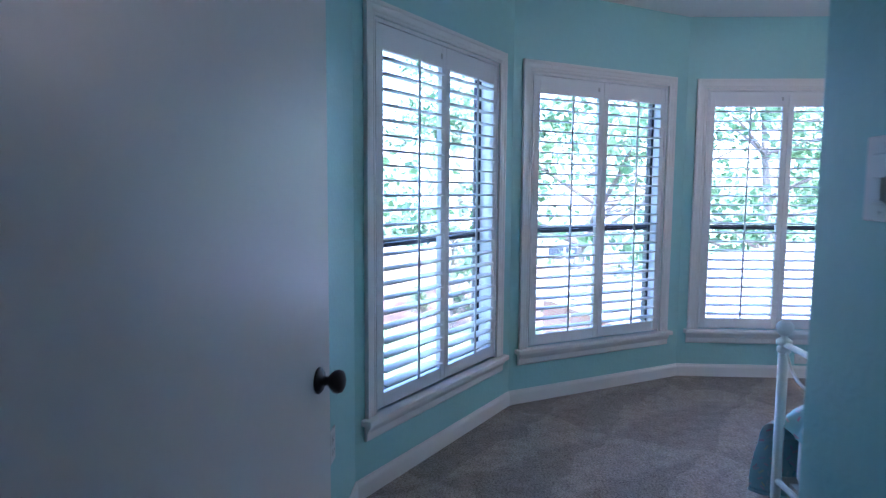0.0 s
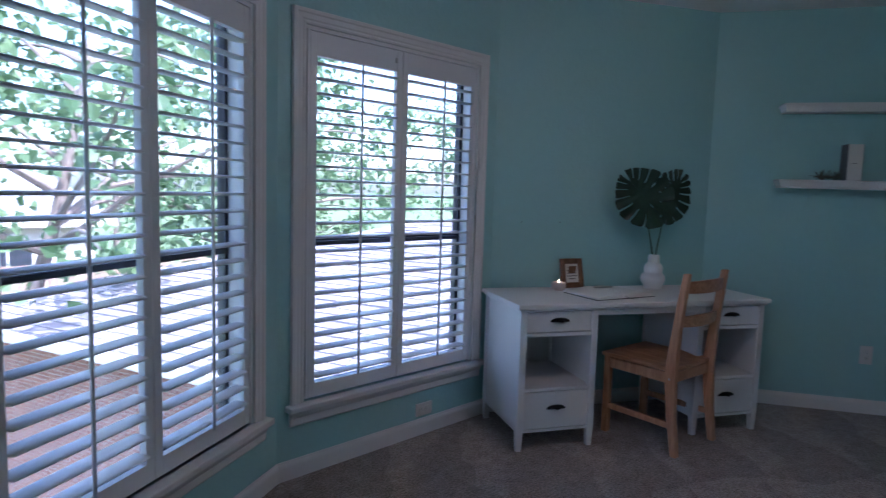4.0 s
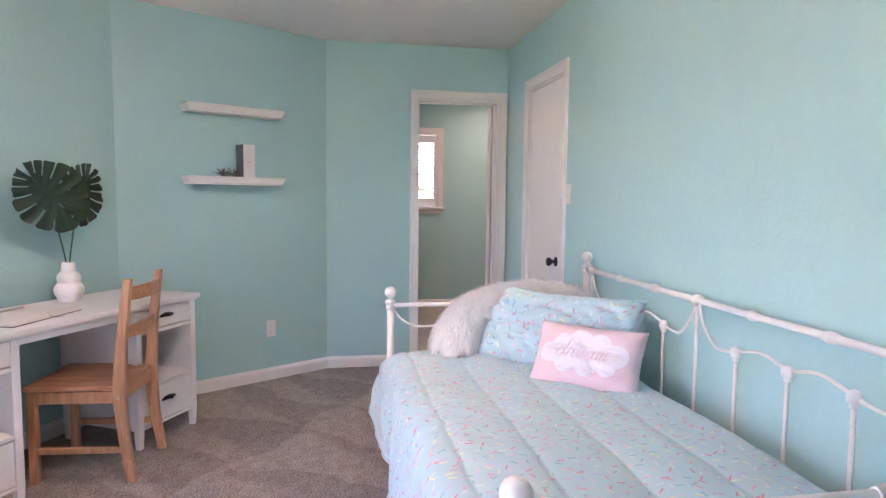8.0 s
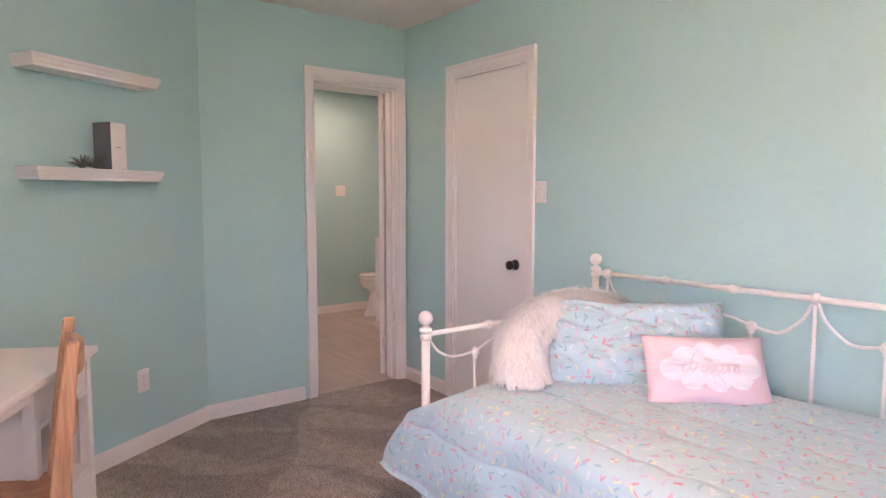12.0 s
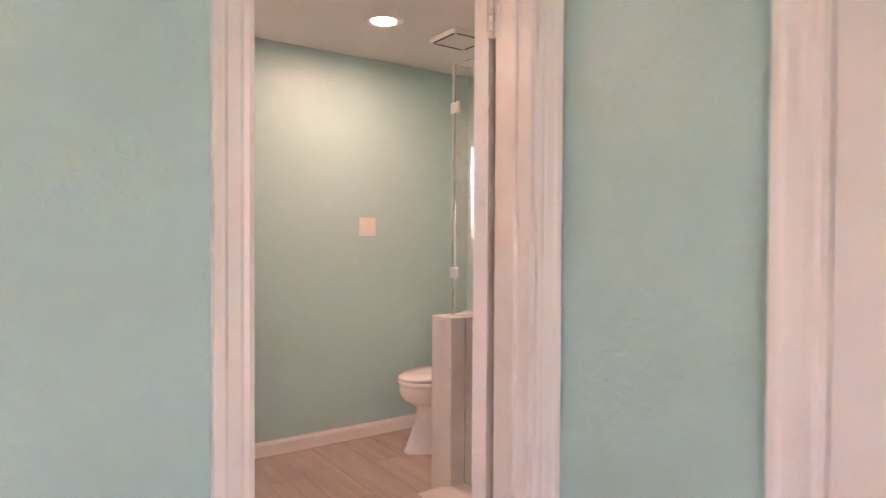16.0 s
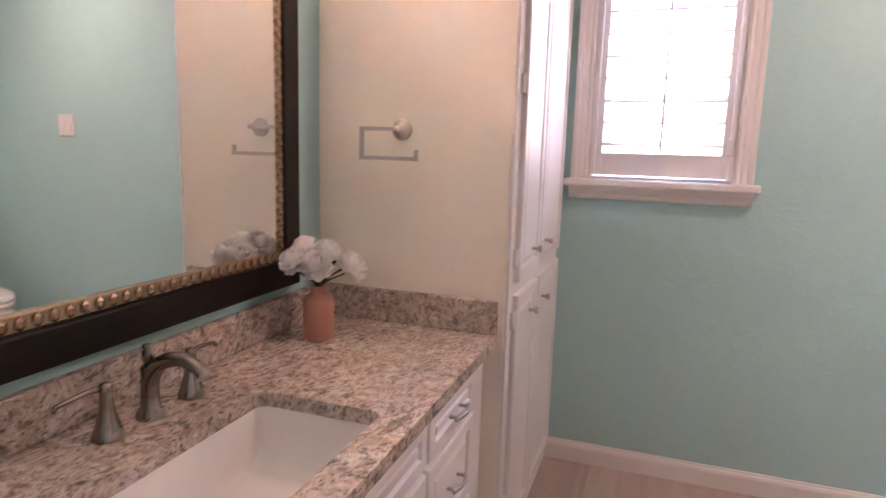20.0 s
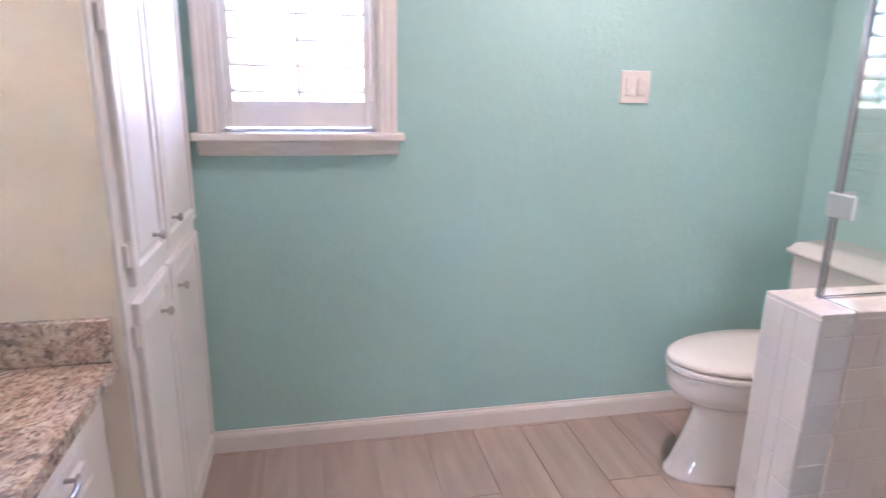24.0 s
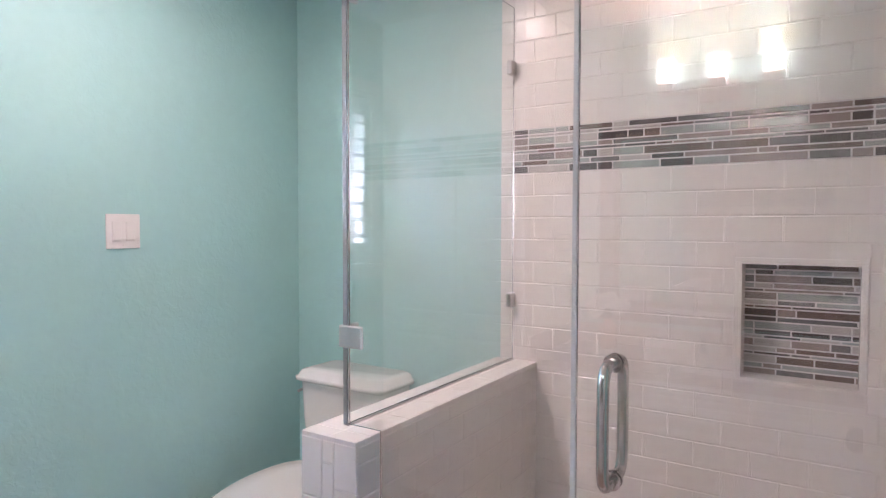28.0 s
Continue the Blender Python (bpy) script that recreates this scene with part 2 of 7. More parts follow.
def curve_points(keys, steps=8):
    """A smooth line through key points (Catmull-Rom)."""
    k = [Vector(p) for p in keys]
    k = [2 * k[0] - k[1]] + k + [2 * k[-1] - k[-2]]
    out = []
    for i in range(1, len(k) - 2):
        for s in range(steps):
            t = s / steps
            out.append(0.5 * (2 * k[i] + (k[i + 1] - k[i - 1]) * t + (2 * k[i - 1] - 5 * k[i] + 4 * k[i + 1] - k[i + 2]) * t * t + (3 * k[i] - k[i - 1] - 3 * k[i + 1] + k[i + 2]) * t ** 3))
    out.append(k[-2])
    return out


def frame_of(p, q):
    """A pose whose x runs along a wall from p to q and whose -y looks into the room (the room lies to the right of p to q)."""
    d = Vector((q[0] - p[0], q[1] - p[1], 0))
    return Matrix.Translation((p[0], p[1], 0)) @ Matrix.Rotation(math.atan2(d.y, d.x), 4, "Z"), d.length


def wall(name, p, q, height, thick, holes=(), ext=(0.0, 0.0), mat=None, z0=0.0, label="", back=None):
    """A wall from p to q with its room face on the right-hand side; holes are (u0, u1, z0, z1)."""
    m, length = frame_of(p, q)
    us = sorted({0.0, length, *[h[0] for h in holes], *[h[1] for h in holes]})
    zs = sorted({z0, height, *[h[2] for h in holes], *[h[3] for h in holes]})
    solid = lambda u, z: not any(h[0] < u < h[1] and h[2] < z < h[3] for h in holes)
    bm = bmesh.new()

    def backu(u):
        return u - ext[0] if u == 0.0 else u + ext[1] if u == length else u

    def quad(*c):
        bm.faces.new([bm.verts.new(v) for v in c])

    nu, nz = len(us) - 1, len(zs) - 1
    g = [[solid((us[i] + us[i + 1]) / 2, (zs[j] + zs[j + 1]) / 2) for j in range(nz)] for i in range(nu)]
    for i in range(nu):
        for j in range(nz):
            if not g[i][j]:
                continue
            a, b, c, d = us[i], us[i + 1], zs[j], zs[j + 1]
            A, B = backu(a), backu(b)
            quad((a, 0, c), (b, 0, c), (b, 0, d), (a, 0, d))
            quad((B, thick, c), (A, thick, c), (A, thick, d), (B, thick, d))
            if i == 0 or not g[i - 1][j]:
                quad((a, 0, c), (a, 0, d), (A, thick, d), (A, thick, c))
            if i == nu - 1 or not g[i + 1][j]:
                quad((b, 0, c), (B, thick, c), (B, thick, d), (b, 0, d))
            if j == 0 or not g[i][j - 1]:
                quad((a, 0, c), (A, thick, c), (B, thick, c), (b, 0, c))
            if j == nz - 1 or not g[i][j + 1]:
                quad((a, 0, d), (b, 0, d), (B, thick, d), (A, thick, d))
    bmesh.ops.remove_doubles(bm, verts=bm.verts[:], dist=1e-5)
    ob = part(name, bm, mat or M_WALL)
    ob.matrix_world = m
    return tagged(ob, label or "aqua painted wall with knock-down texture", "wall", kind="structure")


BASE_PROFILE = [(0, 0), (0.013, 0), (0.013, 0.062), (0.010, 0.072), (0.006, 0.078), (0.004, 0.086), (0, 0.086)]


def baseboard(p, q, u0=0.0, u1=None, m0=0.0, m1=0.0, mat=None):
    """Moulded baseboard along a wall; m0 and m1 shorten its face at mitred ends."""
    m, length = frame_of(p, q)
    u1 = length if u1 is None else u1
    bm = bmesh.new()
    rows = []
    for d, z in BASE_PROFILE:
        rows.append((bm.verts.new((u0 + m0 * d, -d, z)), bm.verts.new((u1 - m1 * d, -d, z))))
    for (a, b), (c, e) in zip(rows, rows[1:]):
        bm.faces.new((a, b, e, c))
    bm.faces.new([r[0] for r in rows])
    bm.faces.new([r[1] for r in rows][::-1])
    bmesh.ops.recalc_face_normals(bm, faces=bm.faces[:])
    ob = part("baseboard", bm, mat or M_TRIM)
    ob.matrix_world = m
    return tagged(ob, "white moulded wooden baseboard along the wall", "baseboard", kind="structure")


CASING = [(0, 0), (0.0, 0.011), (0.008, 0.013), (0.016, 0.011), (0.022, 0.014), (0.040, 0.016), (0.046, 0.020), (0.060, 0.020), (0.062, 0.017), (0.062, 0)]


def casing(parent, x0, x1, z0, z1, width=0.062, sides="ltr", y=0.0, name="casing"):
    """Moulded casing round an opening x0 to x1, z0 to z1 in wall coordinates (face at -y): mitred strips with the profile's thick side outward."""
    s = width / 0.062
    prof = [(w * s, d) for w, d in CASING]

    def strip(a, b, out):
        bm = bmesh.new()
        ra, rb = [], []
        for w, d in prof:
            ra.append(bm.verts.new((a[0] + out[0][0] * w, y - d, a[1] + out[0][1] * w)))
            rb.append(bm.verts.new((b[0] + out[1][0] * w, y - d, b[1] + out[1][1] * w)))
        for i in range(len(ra) - 1):
            bm.faces.new((ra[i], ra[i + 1], rb[i + 1], rb[i]))
        bm.faces.new(ra)
        bm.faces.new(rb[::-1])
        bmesh.ops.recalc_face_normals(bm, faces=bm.faces[:])
        part(name, bm, M_TRIM, parent)

    low = 0 if "b" not in sides else -1
    if "l" in sides:
        strip((x0, z0), (x0, z1), ((-1, low), (-1, 1)))
    if "r" in sides:
        strip((x1, z0), (x1, z1), ((1, low), (1, 1)))
    if "t" in sides:
        strip((x0, z1), (x1, z1), ((-1, 1), (1, 1)))
    if "b" in sides:
        strip((x0, z0), (x1, z0), ((-1, -1), (1, -1)))

# ---- the shell: bedroom (x < 0), bathroom (x > 0.12), entry hall ----
H = 2.44
C56, C45, C34, C23, C12, C01 = (0.0, 1.385), (-0.74, 2.60), (-2.02, 3.285), (-3.39, 3.285), (-4.60, 2.60), (-5.295, 1.396)
SE, SW = (0.0, 0.0), (-4.28, 0.0)
ALC_E, ALC_W = (-4.28, -0.60), (-5.295, -0.60)
T = 0.15
K = T * math.tan(radians(15))
WIN = (0.125, 1.215, 0.335, 1.975)
wall("wall_west", ALC_W, C01, H, T, ext=(T, K))
wall("wall_northwest", C01, C12, H, T, [WIN], ext=(K, K))
wall("wall_north_northwest", C12, C23, H, T, [WIN], ext=(K, K))
wall("wall_north", C23, C34, H, T, [WIN], ext=(K, K))
wall("wall_north_northeast", C34, C45, H, T, ext=(K, K))
wall("wall_northeast", C45, C56, H, T, ext=(K, K))
BD = (0.067, 0.720)
CD = (-1.19, -0.548)
wall("wall_east", C56, SE, H, 0.12, [(1.385 - BD[1], 1.385 - BD[0], -0.01, 2.045)], ext=(K, 0.0))
wall("wall_south", SE, SW, H, 0.12, [(-CD[1], -CD[0], -0.01, 2.045)], ext=(0.0, -0.12))
wall("wall_alcove", SW, ALC_E, H, 0.12, ext=(-0.12, 0.12))
ENTRY = (-5.215, -4.425)
DOOR_A = 83.3
wall("wall_entry", ALC_E, ALC_W, H, 0.12, [(ALC_E[0] - ENTRY[1], ALC_E[0] - ENTRY[0], -0.01, 2.045)])
# closet behind the closed door
wall("wall_closet", (-1.5, -0.12), (-1.5, -0.75), H, 0.05, label="plain closet side wall")
wall("wall_closet_back", (-1.5, -0.75), (0.0, -0.75), H, 0.05, label="plain closet back wall")
# hall behind the camera's start
wall("wall_hall_west", (-5.75, -2.6), (-5.75, -0.72), H, 0.1, label="plain hall wall")
wall("wall_hall_east", (-3.6, -0.72), (-3.6, -2.6), H, 0.1, label="plain hall wall")
wall("wall_hall_south", (-3.6, -2.6), (-5.75, -2.6), H, 0.1, ext=(0.1, 0.1), label="plain hall wall")
wall("wall_hall_north_east", (-4.16, -0.722), (-3.6, -0.722), H, 0.1, label="plain hall wall")
wall("wall_hall_north_west", (-5.75, -0.722), (-5.297, -0.722), H, 0.1, label="plain hall wall")

# bathroom shell
BX0, BX1, BY0, BY1 = 0.12, 2.55, -1.665, 1.345
BWIN = (0.10, 0.63, 1.19, 2.055)
wall("wall_bath_north", (BX0, BY1), (BX1, BY1), H, 0.12, ext=(0.12, 0.12))
wall("wall_bath_east", (BX1, BY1), (BX1, BY0), H, T, [(BY1 - BWIN[1], BY1 - BWIN[0], BWIN[2], BWIN[3])], ext=(0.12, 0.12))
wall("wall_bath_south", (BX1, BY0), (BX0, BY0), H, 0.12, [(BX1 - 0.745, BX1 - 0.445, 0.93, 1.277)], ext=(0.12, 0.12))
wall("wall_bath_west", (BX0, BY0), (BX0, 0.0), H, 0.12, ext=(0.12, 0.0))
wall("wall_bath_west_north", (0.119, 1.387), (0.119, 1.35), H, 0.02)


def sheet(name, outline, z0, z1, mat, label, category):
    bm = bmesh.new()
    a = [bm.verts.new((x, y, z0)) for x, y in outline]
    b = [bm.verts.new((x, y, z1)) for x, y in outline]
    n = len(a)
    for i in range(n):
        bm.faces.new((a[i], a[(i + 1) % n], b[(i + 1) % n], b[i]))
    bm.faces.new(a[::-1])
    bm.faces.new(b)
    bmesh.ops.recalc_face_normals(bm, faces=bm.faces[:])
    return tagged(part(name, bm, mat), label, category, kind="structure")




def carpet_pile():
    """Cut pile: speckled tufts, and wedges where the vacuum laid the nap one way or the other."""
    m = bpy.data.materials.new("carpet_pile")
    m.use_nodes = True
    n, l, b = nodes_of(m)
    co = n.new("ShaderNodeTexCoord")

    def math_(op, a, c=None):
        k = n.new("ShaderNodeMath")
        k.operation = op
        for i, v in enumerate((a, c)):
            if v is None:
                continue
            if isinstance(v, (int, float)):
                k.inputs[i].default_value = v
            else:
                l.new(v, k.inputs[i])
        return k.outputs[0]

    warp = n.new("ShaderNodeTexNoise")
    warp.inputs["Scale"].default_value, warp.inputs["Detail"].default_value = 1.7, 2
    l.new(co.outputs["Object"], warp.inputs["Vector"])
    mix = n.new("ShaderNodeVectorMath")
    mix.operation = "MULTIPLY_ADD"
    l.new(warp.outputs["Color"], mix.inputs[0])
    mix.inputs[1].default_value = (0.55, 0.55, 0)
    l.new(co.outputs["Object"], mix.inputs[2])
    mp = n.new("ShaderNodeMapping")
    mp.inputs["Rotation"].default_value = (0, 0, radians(33))
    l.new(mix.outputs[0], mp.inputs["Vector"])
    sep = n.new("ShaderNodeSeparateXYZ")
    l.new(mp.outputs[0], sep.inputs[0])
    s = math_("FRACT", math_("MULTIPLY", sep.outputs[0], 2.2))
    t = math_("FRACT", math_("MULTIPLY", sep.outputs[1], 1.0))
    d = math_("SUBTRACT", t, s)
    edge = n.new("ShaderNodeMapRange")
    edge.inputs["From Min"].default_value, edge.inputs["From Max"].default_value = -0.07, 0.07
    edge.inputs["To Min"].default_value, edge.inputs["To Max"].default_value = 0.83, 1.08
    l.new(d, edge.inputs["Value"])
    tuft = n.new("ShaderNodeTexNoise")
    tuft.inputs["Scale"].default_value, tuft.inputs["Detail"].default_value = 95, 3
    l.new(co.outputs["Object"], tuft.inputs["Vector"])
    patch = n.new("ShaderNodeTexNoise")
    patch.inputs["Scale"].default_value, patch.inputs["Detail"].default_value = 16, 3
    l.new(co.outputs["Object"], patch.inputs["Vector"])
    ramp = n.new("ShaderNodeValToRGB")
    ramp.color_ramp.elements[0].position, ramp.color_ramp.elements[1].position = 0.36, 0.66
    ramp.color_ramp.elements[0].color, ramp.color_ramp.elements[1].color = (0.165, 0.132, 0.114, 1), (0.475, 0.400, 0.355, 1)
    l.new(math_("ADD", math_("MULTIPLY", tuft.outputs["Fac"], 0.72), math_("MULTIPLY", patch.outputs["Fac"], 0.28)), ramp.inputs[0])
    mul = n.new("ShaderNodeVectorMath")
    mul.operation = "SCALE"
    l.new(ramp.outputs[0], mul.inputs[0])
    l.new(edge.outputs[0], mul.inputs["Scale"])
    l.new(mul.outputs[0], b.inputs["Base Color"])
    b.inputs["Roughness"].default_value, b.inputs["Sheen Weight"].default_value = 0.95, 0.25
    b.inputs["Specular IOR Level"].default_value = 0.1
    bp = n.new("ShaderNodeBump")
    bp.inputs["Strength"].default_value, bp.inputs["Distance"].default_value = 1.0, 0.008
    l.new(tuft.outputs["Fac"], bp.inputs["Height"])
    l.new(bp.outputs[0], b.inputs["Normal"])
    return m


M_CARPET = carpet_pile()
ROOM = [SE, C56, C45, C34, C23, C12, C01, (-5.295, -0.6), (-5.75, -0.6), (-5.75, -2.6), (-3.6, -2.6), (-3.6, -0.6), (-4.28, -0.6), (-4.28, 0.0)]
carpet = sheet("floor", [(0.03, 0.0), (0.03, 1.385)] + ROOM[2:], -0.12, 0.0, M_CARPET, "grey-beige cut pile carpet with vacuum marks", "carpet")
sheet("ceiling", [(0.10, -0.9), (0.10, 1.5), (-0.6, 2.75), (-1.95, 3.5), (-3.45, 3.5), (-4.75, 2.7), (-5.9, 1.5), (-5.9, -2.8), (-3.4, -2.8), (-3.4, -0.9)], H, H + 0.12, M_CEIL, "plain off-white painted ceiling", "ceiling")
sheet("ceiling_bath", [(0.105, -1.9), (2.7, -1.9), (2.7, 1.5), (0.105, 1.5)], H - 0.001, H + 0.12, M_CEIL, "plain off-white painted bathroom ceiling", "ceiling")
M_GROUT = material("grout", (0.50, 0.42, 0.375), rough=0.9, vary=0.1)
bath_floor = sheet("floor_bath", [(0.031, BD[0]), (0.12, BD[0]), (0.12, BY0), (2.55, BY0), (2.55, BY1), (0.12, BY1), (0.12, BD[1]), (0.031, BD[1])], -0.12, -0.0058, M_GROUT, "wood-look porcelain tile floor with thin grout joints", "floor")
sheet("subfloor_closet", [(-1.5, -0.75), (0.0, -0.75), (0.0, -0.12), (-1.5, -0.12)], -0.12, -0.002, M_CARPET, "carpeted closet floor", "floor")

# baseboards
tn = math.tan(radians(15))
baseboard(ALC_W, C01, m1=tn)
baseboard(C01, C12, m0=tn, m1=tn)
baseboard(C12, C23, m0=tn, m1=tn)
baseboard(C23, C34, m0=tn, m1=tn)
baseboard(C34, C45, m0=tn, m1=tn)
baseboard(C45, C56, m0=tn, m1=tn)
baseboard(C56, SE, u1=1.385 - BD[1] - 0.064, m0=tn)
baseboard(C56, SE, u0=1.385 - BD[0] + 0.064, m1=1)
baseboard(SE, SW, u1=-CD[1] - 0.064, m0=1)
baseboard(SE, SW, u0=-CD[0] + 0.064, m1=-1)
baseboard(SW, ALC_E, m0=-1, m1=1)
baseboard((BX1, 0.75), (BX1, BY0), m1=1)
baseboard((BX1, BY0), (1.545, BY0), m0=1)
baseboard((BX0, -0.66), (BX0, BD[0] - 0.064))


# ---- windows with plantation shutters ----
def louver_mesh(length, width=0.064, thick=0.0105):
    pts = []
    for k in range(16):
        c, q = math.cos(2 * math.pi * k / 16), math.sin(2 * math.pi * k / 16)
        pts.append((math.copysign(abs(c) ** 0.35, c) * width / 2, math.copysign(abs(q) ** 0.8, q) * thick / 2 * (0.62 + 0.38 * (1 - c * c))))
    bm = prism([(y, z) for y, z in pts], -length / 2, length / 2)
    return moved(bm, Matrix.Rotation(radians(90), 4, "Z"))


def shutter_panel(parent, x0, x1, z0, z1, y, stile, rail_b, rail_t, count, tilt, rod=True, blade=0.064):
    """One hinged shutter: stiles, rails, louvers and a tilt rod; the room face is at -y."""
    sh = thing("shutter_panel")
    sh.parent = parent
    d = 0.028
    part("stile", box(x0, x0 + stile, y, y + d, z0, z1, 0.002), M_SHUT, sh)
    part("stile", box(x1 - stile, x1, y, y + d, z0, z1, 0.002), M_SHUT, sh)
    part("rail", box(x0 + stile, x1 - stile, y + 0.001, y + d - 0.001, z0, z0 + rail_b), M_SHUT, sh)
    part("rail", box(x0 + stile, x1 - stile, y + 0.001, y + d - 0.001, z1 - rail_t, z1), M_SHUT, sh)
    a, b = z0 + rail_b, z1 - rail_t
    pitch = (b - a) / count
    length = x1 - x0 - 2 * stile - 0.004
    first = None
    for i in range(count):
        m = Matrix.Translation(((x0 + x1) / 2, y + d / 2, a + (i + 0.5) * pitch)) @ Matrix.Rotation(radians(tilt + random.uniform(-0.8, 0.8)), 4, "X")
        if first is None:
            first = part("louver", louver_mesh(length, blade), M_SHUT, sh, smooth=True, m=m)
        else:
            again(first, sh, m)
    if rod:
        xr = (x0 + x1) / 2
        part("tilt_rod", tube([(xr, y - 0.027, a + 0.01), (xr, y - 0.027, b - 0.004)], 0.006, 8), M_SHUT, sh, smooth=True)
    return sh


def window_unit(name, m, u0, u1, z0, z1, thick, double, label, ap_h=0.098):
    """Casing, stool and apron, shutters, dark metal sashes and panes in a wall opening."""
    w = thing(name, m, label, "window", kind="structure")
    casing(w, u0, u1, z0, z1, 0.062, sides="ltr", name="window_frame")
    part("window_sill", box(u0 - 0.085, u1 + 0.085, -0.050, 0.03, z0 - 0.028, z0, 0.006, seg=2), M_TRIM, w)
    ap = prism([(0, z0 - ap_h), (-0.010, z0 - ap_h), (-0.016, z0 - ap_h + 0.008), (-0.018, z0 - 0.06), (-0.028, z0 - 0.045), (-0.034, z0 - 0.0285), (0, z0 - 0.0285)], -u1 - 0.066, -u0 + 0.066)
    part("apron", moved(ap, Matrix.Rotation(radians(90), 4, "Z")), M_TRIM, w)
    # jamb liner
    for nm, b in (("jamb", box(u0, u0 + 0.012, 0.002, thick - 0.002, z0, z1)), ("jamb", box(u1 - 0.012, u1, 0.002, thick - 0.002, z0, z1)), ("jamb", box(u0 + 0.012, u1 - 0.012, 0.002, thick - 0.002, z1 - 0.012, z1)), ("jamb", box(u0 + 0.012, u1 - 0.012, 0.031, thick + 0.03, z0, z0 + 0.012))):
        part(nm, b, M_TRIM, w)
    x0, x1, a, b = u0 + 0.013, u1 - 0.013, z0 + 0.013, z1 - 0.013
    fr = 0.012
    for bb in (box(x0, x0 + fr, -0.004, 0.03, a, b), box(x1 - fr, x1, -0.004, 0.03, a, b), box(x0 + fr, x1 - fr, -0.004, 0.03, b - 0.006, b)):
        part("shutter_frame", bb, M_SHUT, w)
    x0, x1, b = x0 + fr + 0.002, x1 - fr - 0.002, b - 0.009
    yb = thick - 0.045
    zm = (z0 + z1) / 2 - 0.12
    return w, x0, x1, a, b, yb, zm


def sash(w, u0, u1, z0, z1, yb, zm, mat=None):
    f = 0.019
    mt = mat or M_BRONZE
    for bb in (box(u0 + 0.012, u0 + 0.012 + f, yb, yb + 0.04, z0 + 0.012, z1 - 0.012), box(u1 - 0.012 - f, u1 - 0.012, yb, yb + 0.04, z0 + 0.012, z1 - 0.012),
               box(u0 + 0.031, u1 - 0.031, yb, yb + 0.04, z1 - 0.034, z1 - 0.012), box(u0 + 0.031, u1 - 0.031, yb, yb + 0.04, z0 + 0.012, z0 + 0.038)):
        part("sash_frame", bb, mt, w)
    part("meeting_rail", box(u0 + 0.031, u1 - 0.031, yb - 0.008, yb + 0.018, zm - 0.012, zm + 0.009, 0.002), mt, w)
    part("meeting_rail", box(u0 + 0.031, u1 - 0.031, yb + 0.019, yb + 0.036, zm - 0.006, zm + 0.018, 0.002), mt, w)
    for a, b, y in ((z0 + 0.036, zm - 0.010, yb + 0.004), (zm + 0.016, z1 - 0.032, yb + 0.026)):
        p = part("pane", box(u0 + 0.029, u1 - 0.029, y, y + 0.004, a, b), M_GLASS, w)
        p.visible_shadow = False


for i, (p, q) in enumerate(((C01, C12), (C12, C23), (C23, C34))):
    m, _ = frame_of(p, q)
    u0, u1, z0, z1 = WIN
    w, x0, x1, a, b, yb, zm = window_unit("window_%d" % (i + 1), m, u0, u1, z0, z1, T, True, "tall window with white plantation shutters, louvers open, dark metal sash")
    sash(w, u0, u1, z0, z1, yb, zm)
    mid = (x0 + x1) / 2
    shutter_panel(w, x0, mid - 0.001, a, b, -0.002, 0.036, 0.062, 0.098, 23, 3)
    shutter_panel(w, mid + 0.001, x1, a, b, -0.002, 0.036, 0.062, 0.098, 23, 3)
    for z in (a + 0.2, (a + b) / 2, b - 0.2):
        part("hinge", box(x1 - 0.012, x1 + 0.012, -0.009, -0.003, z - 0.03, z + 0.03, 0.002), M_SHUT, w)
    part("magnet_catch", box(mid - 0.05, mid - 0.035, -0.006, -0.002, b - 0.06, b - 0.035, 0.002), M_STEEL, w)

mb, _ = frame_of((BX1, BY1), (BX1, BY0))
bu0, bu1 = BY1 - BWIN[1], BY1 - BWIN[0]
w, x0, x1, a, b, yb, zm = window_unit("window_4", mb, bu0, bu1, BWIN[2], BWIN[3], T, False, "small bathroom window with white shutter, louvers open to bright daylight", 0.078)
sash(w, bu0, bu1, BWIN[2], BWIN[3], yb, zm, M_TRIM)
shutter_panel(w, x0, x1, a + 0.004, b - 0.006, -0.002, 0.024, 0.085, 0.084, 8, 16, blade=0.089)
for z in (a + 0.12, b - 0.15):
    part("hinge", box(x1 - 0.014, x1 + 0.010, -0.009, -0.003, z - 0.03, z + 0.03, 0.002), M_SHUT, w)


# ---- doors ----
def knob_set(parent, x, z, y, mat, sign=-1, size=0.92):
    """Rosette, neck and round knob on a door face at y, pointing to sign * y."""
    k = lathe([(0.033, 0.0), (0.033, 0.004), (0.028, 0.009), (0.012, 0.012), (0.011, 0.026), (0.018, 0.032), (0.027, 0.042), (0.029, 0.052), (0.026, 0.061), (0.016, 0.066), (0.0, 0.067)], 28)
    return part("door_knob", moved(k, Matrix.Translation((x, y, z)) @ Matrix.Scale(size, 4) @ Matrix.Rotation(radians(90 if sign < 0 else -90), 4, "X")), mat, parent, "dark round door knob", smooth=True)


def hinges(parent, x, y, zs):
    for z in zs:
        h = box(x - 0.022, x + 0.022, y - 0.0025, y, z - 0.045, z + 0.045)
        for k in range(5):
            join(h, moved(lathe([(0.0075, 0), (0.0075, 0.016)], 12), Matrix.Translation((x, y - 0.005, z - 0.045 + 0.018 * k))))
        part("hinge", h, M_TRIM, parent)


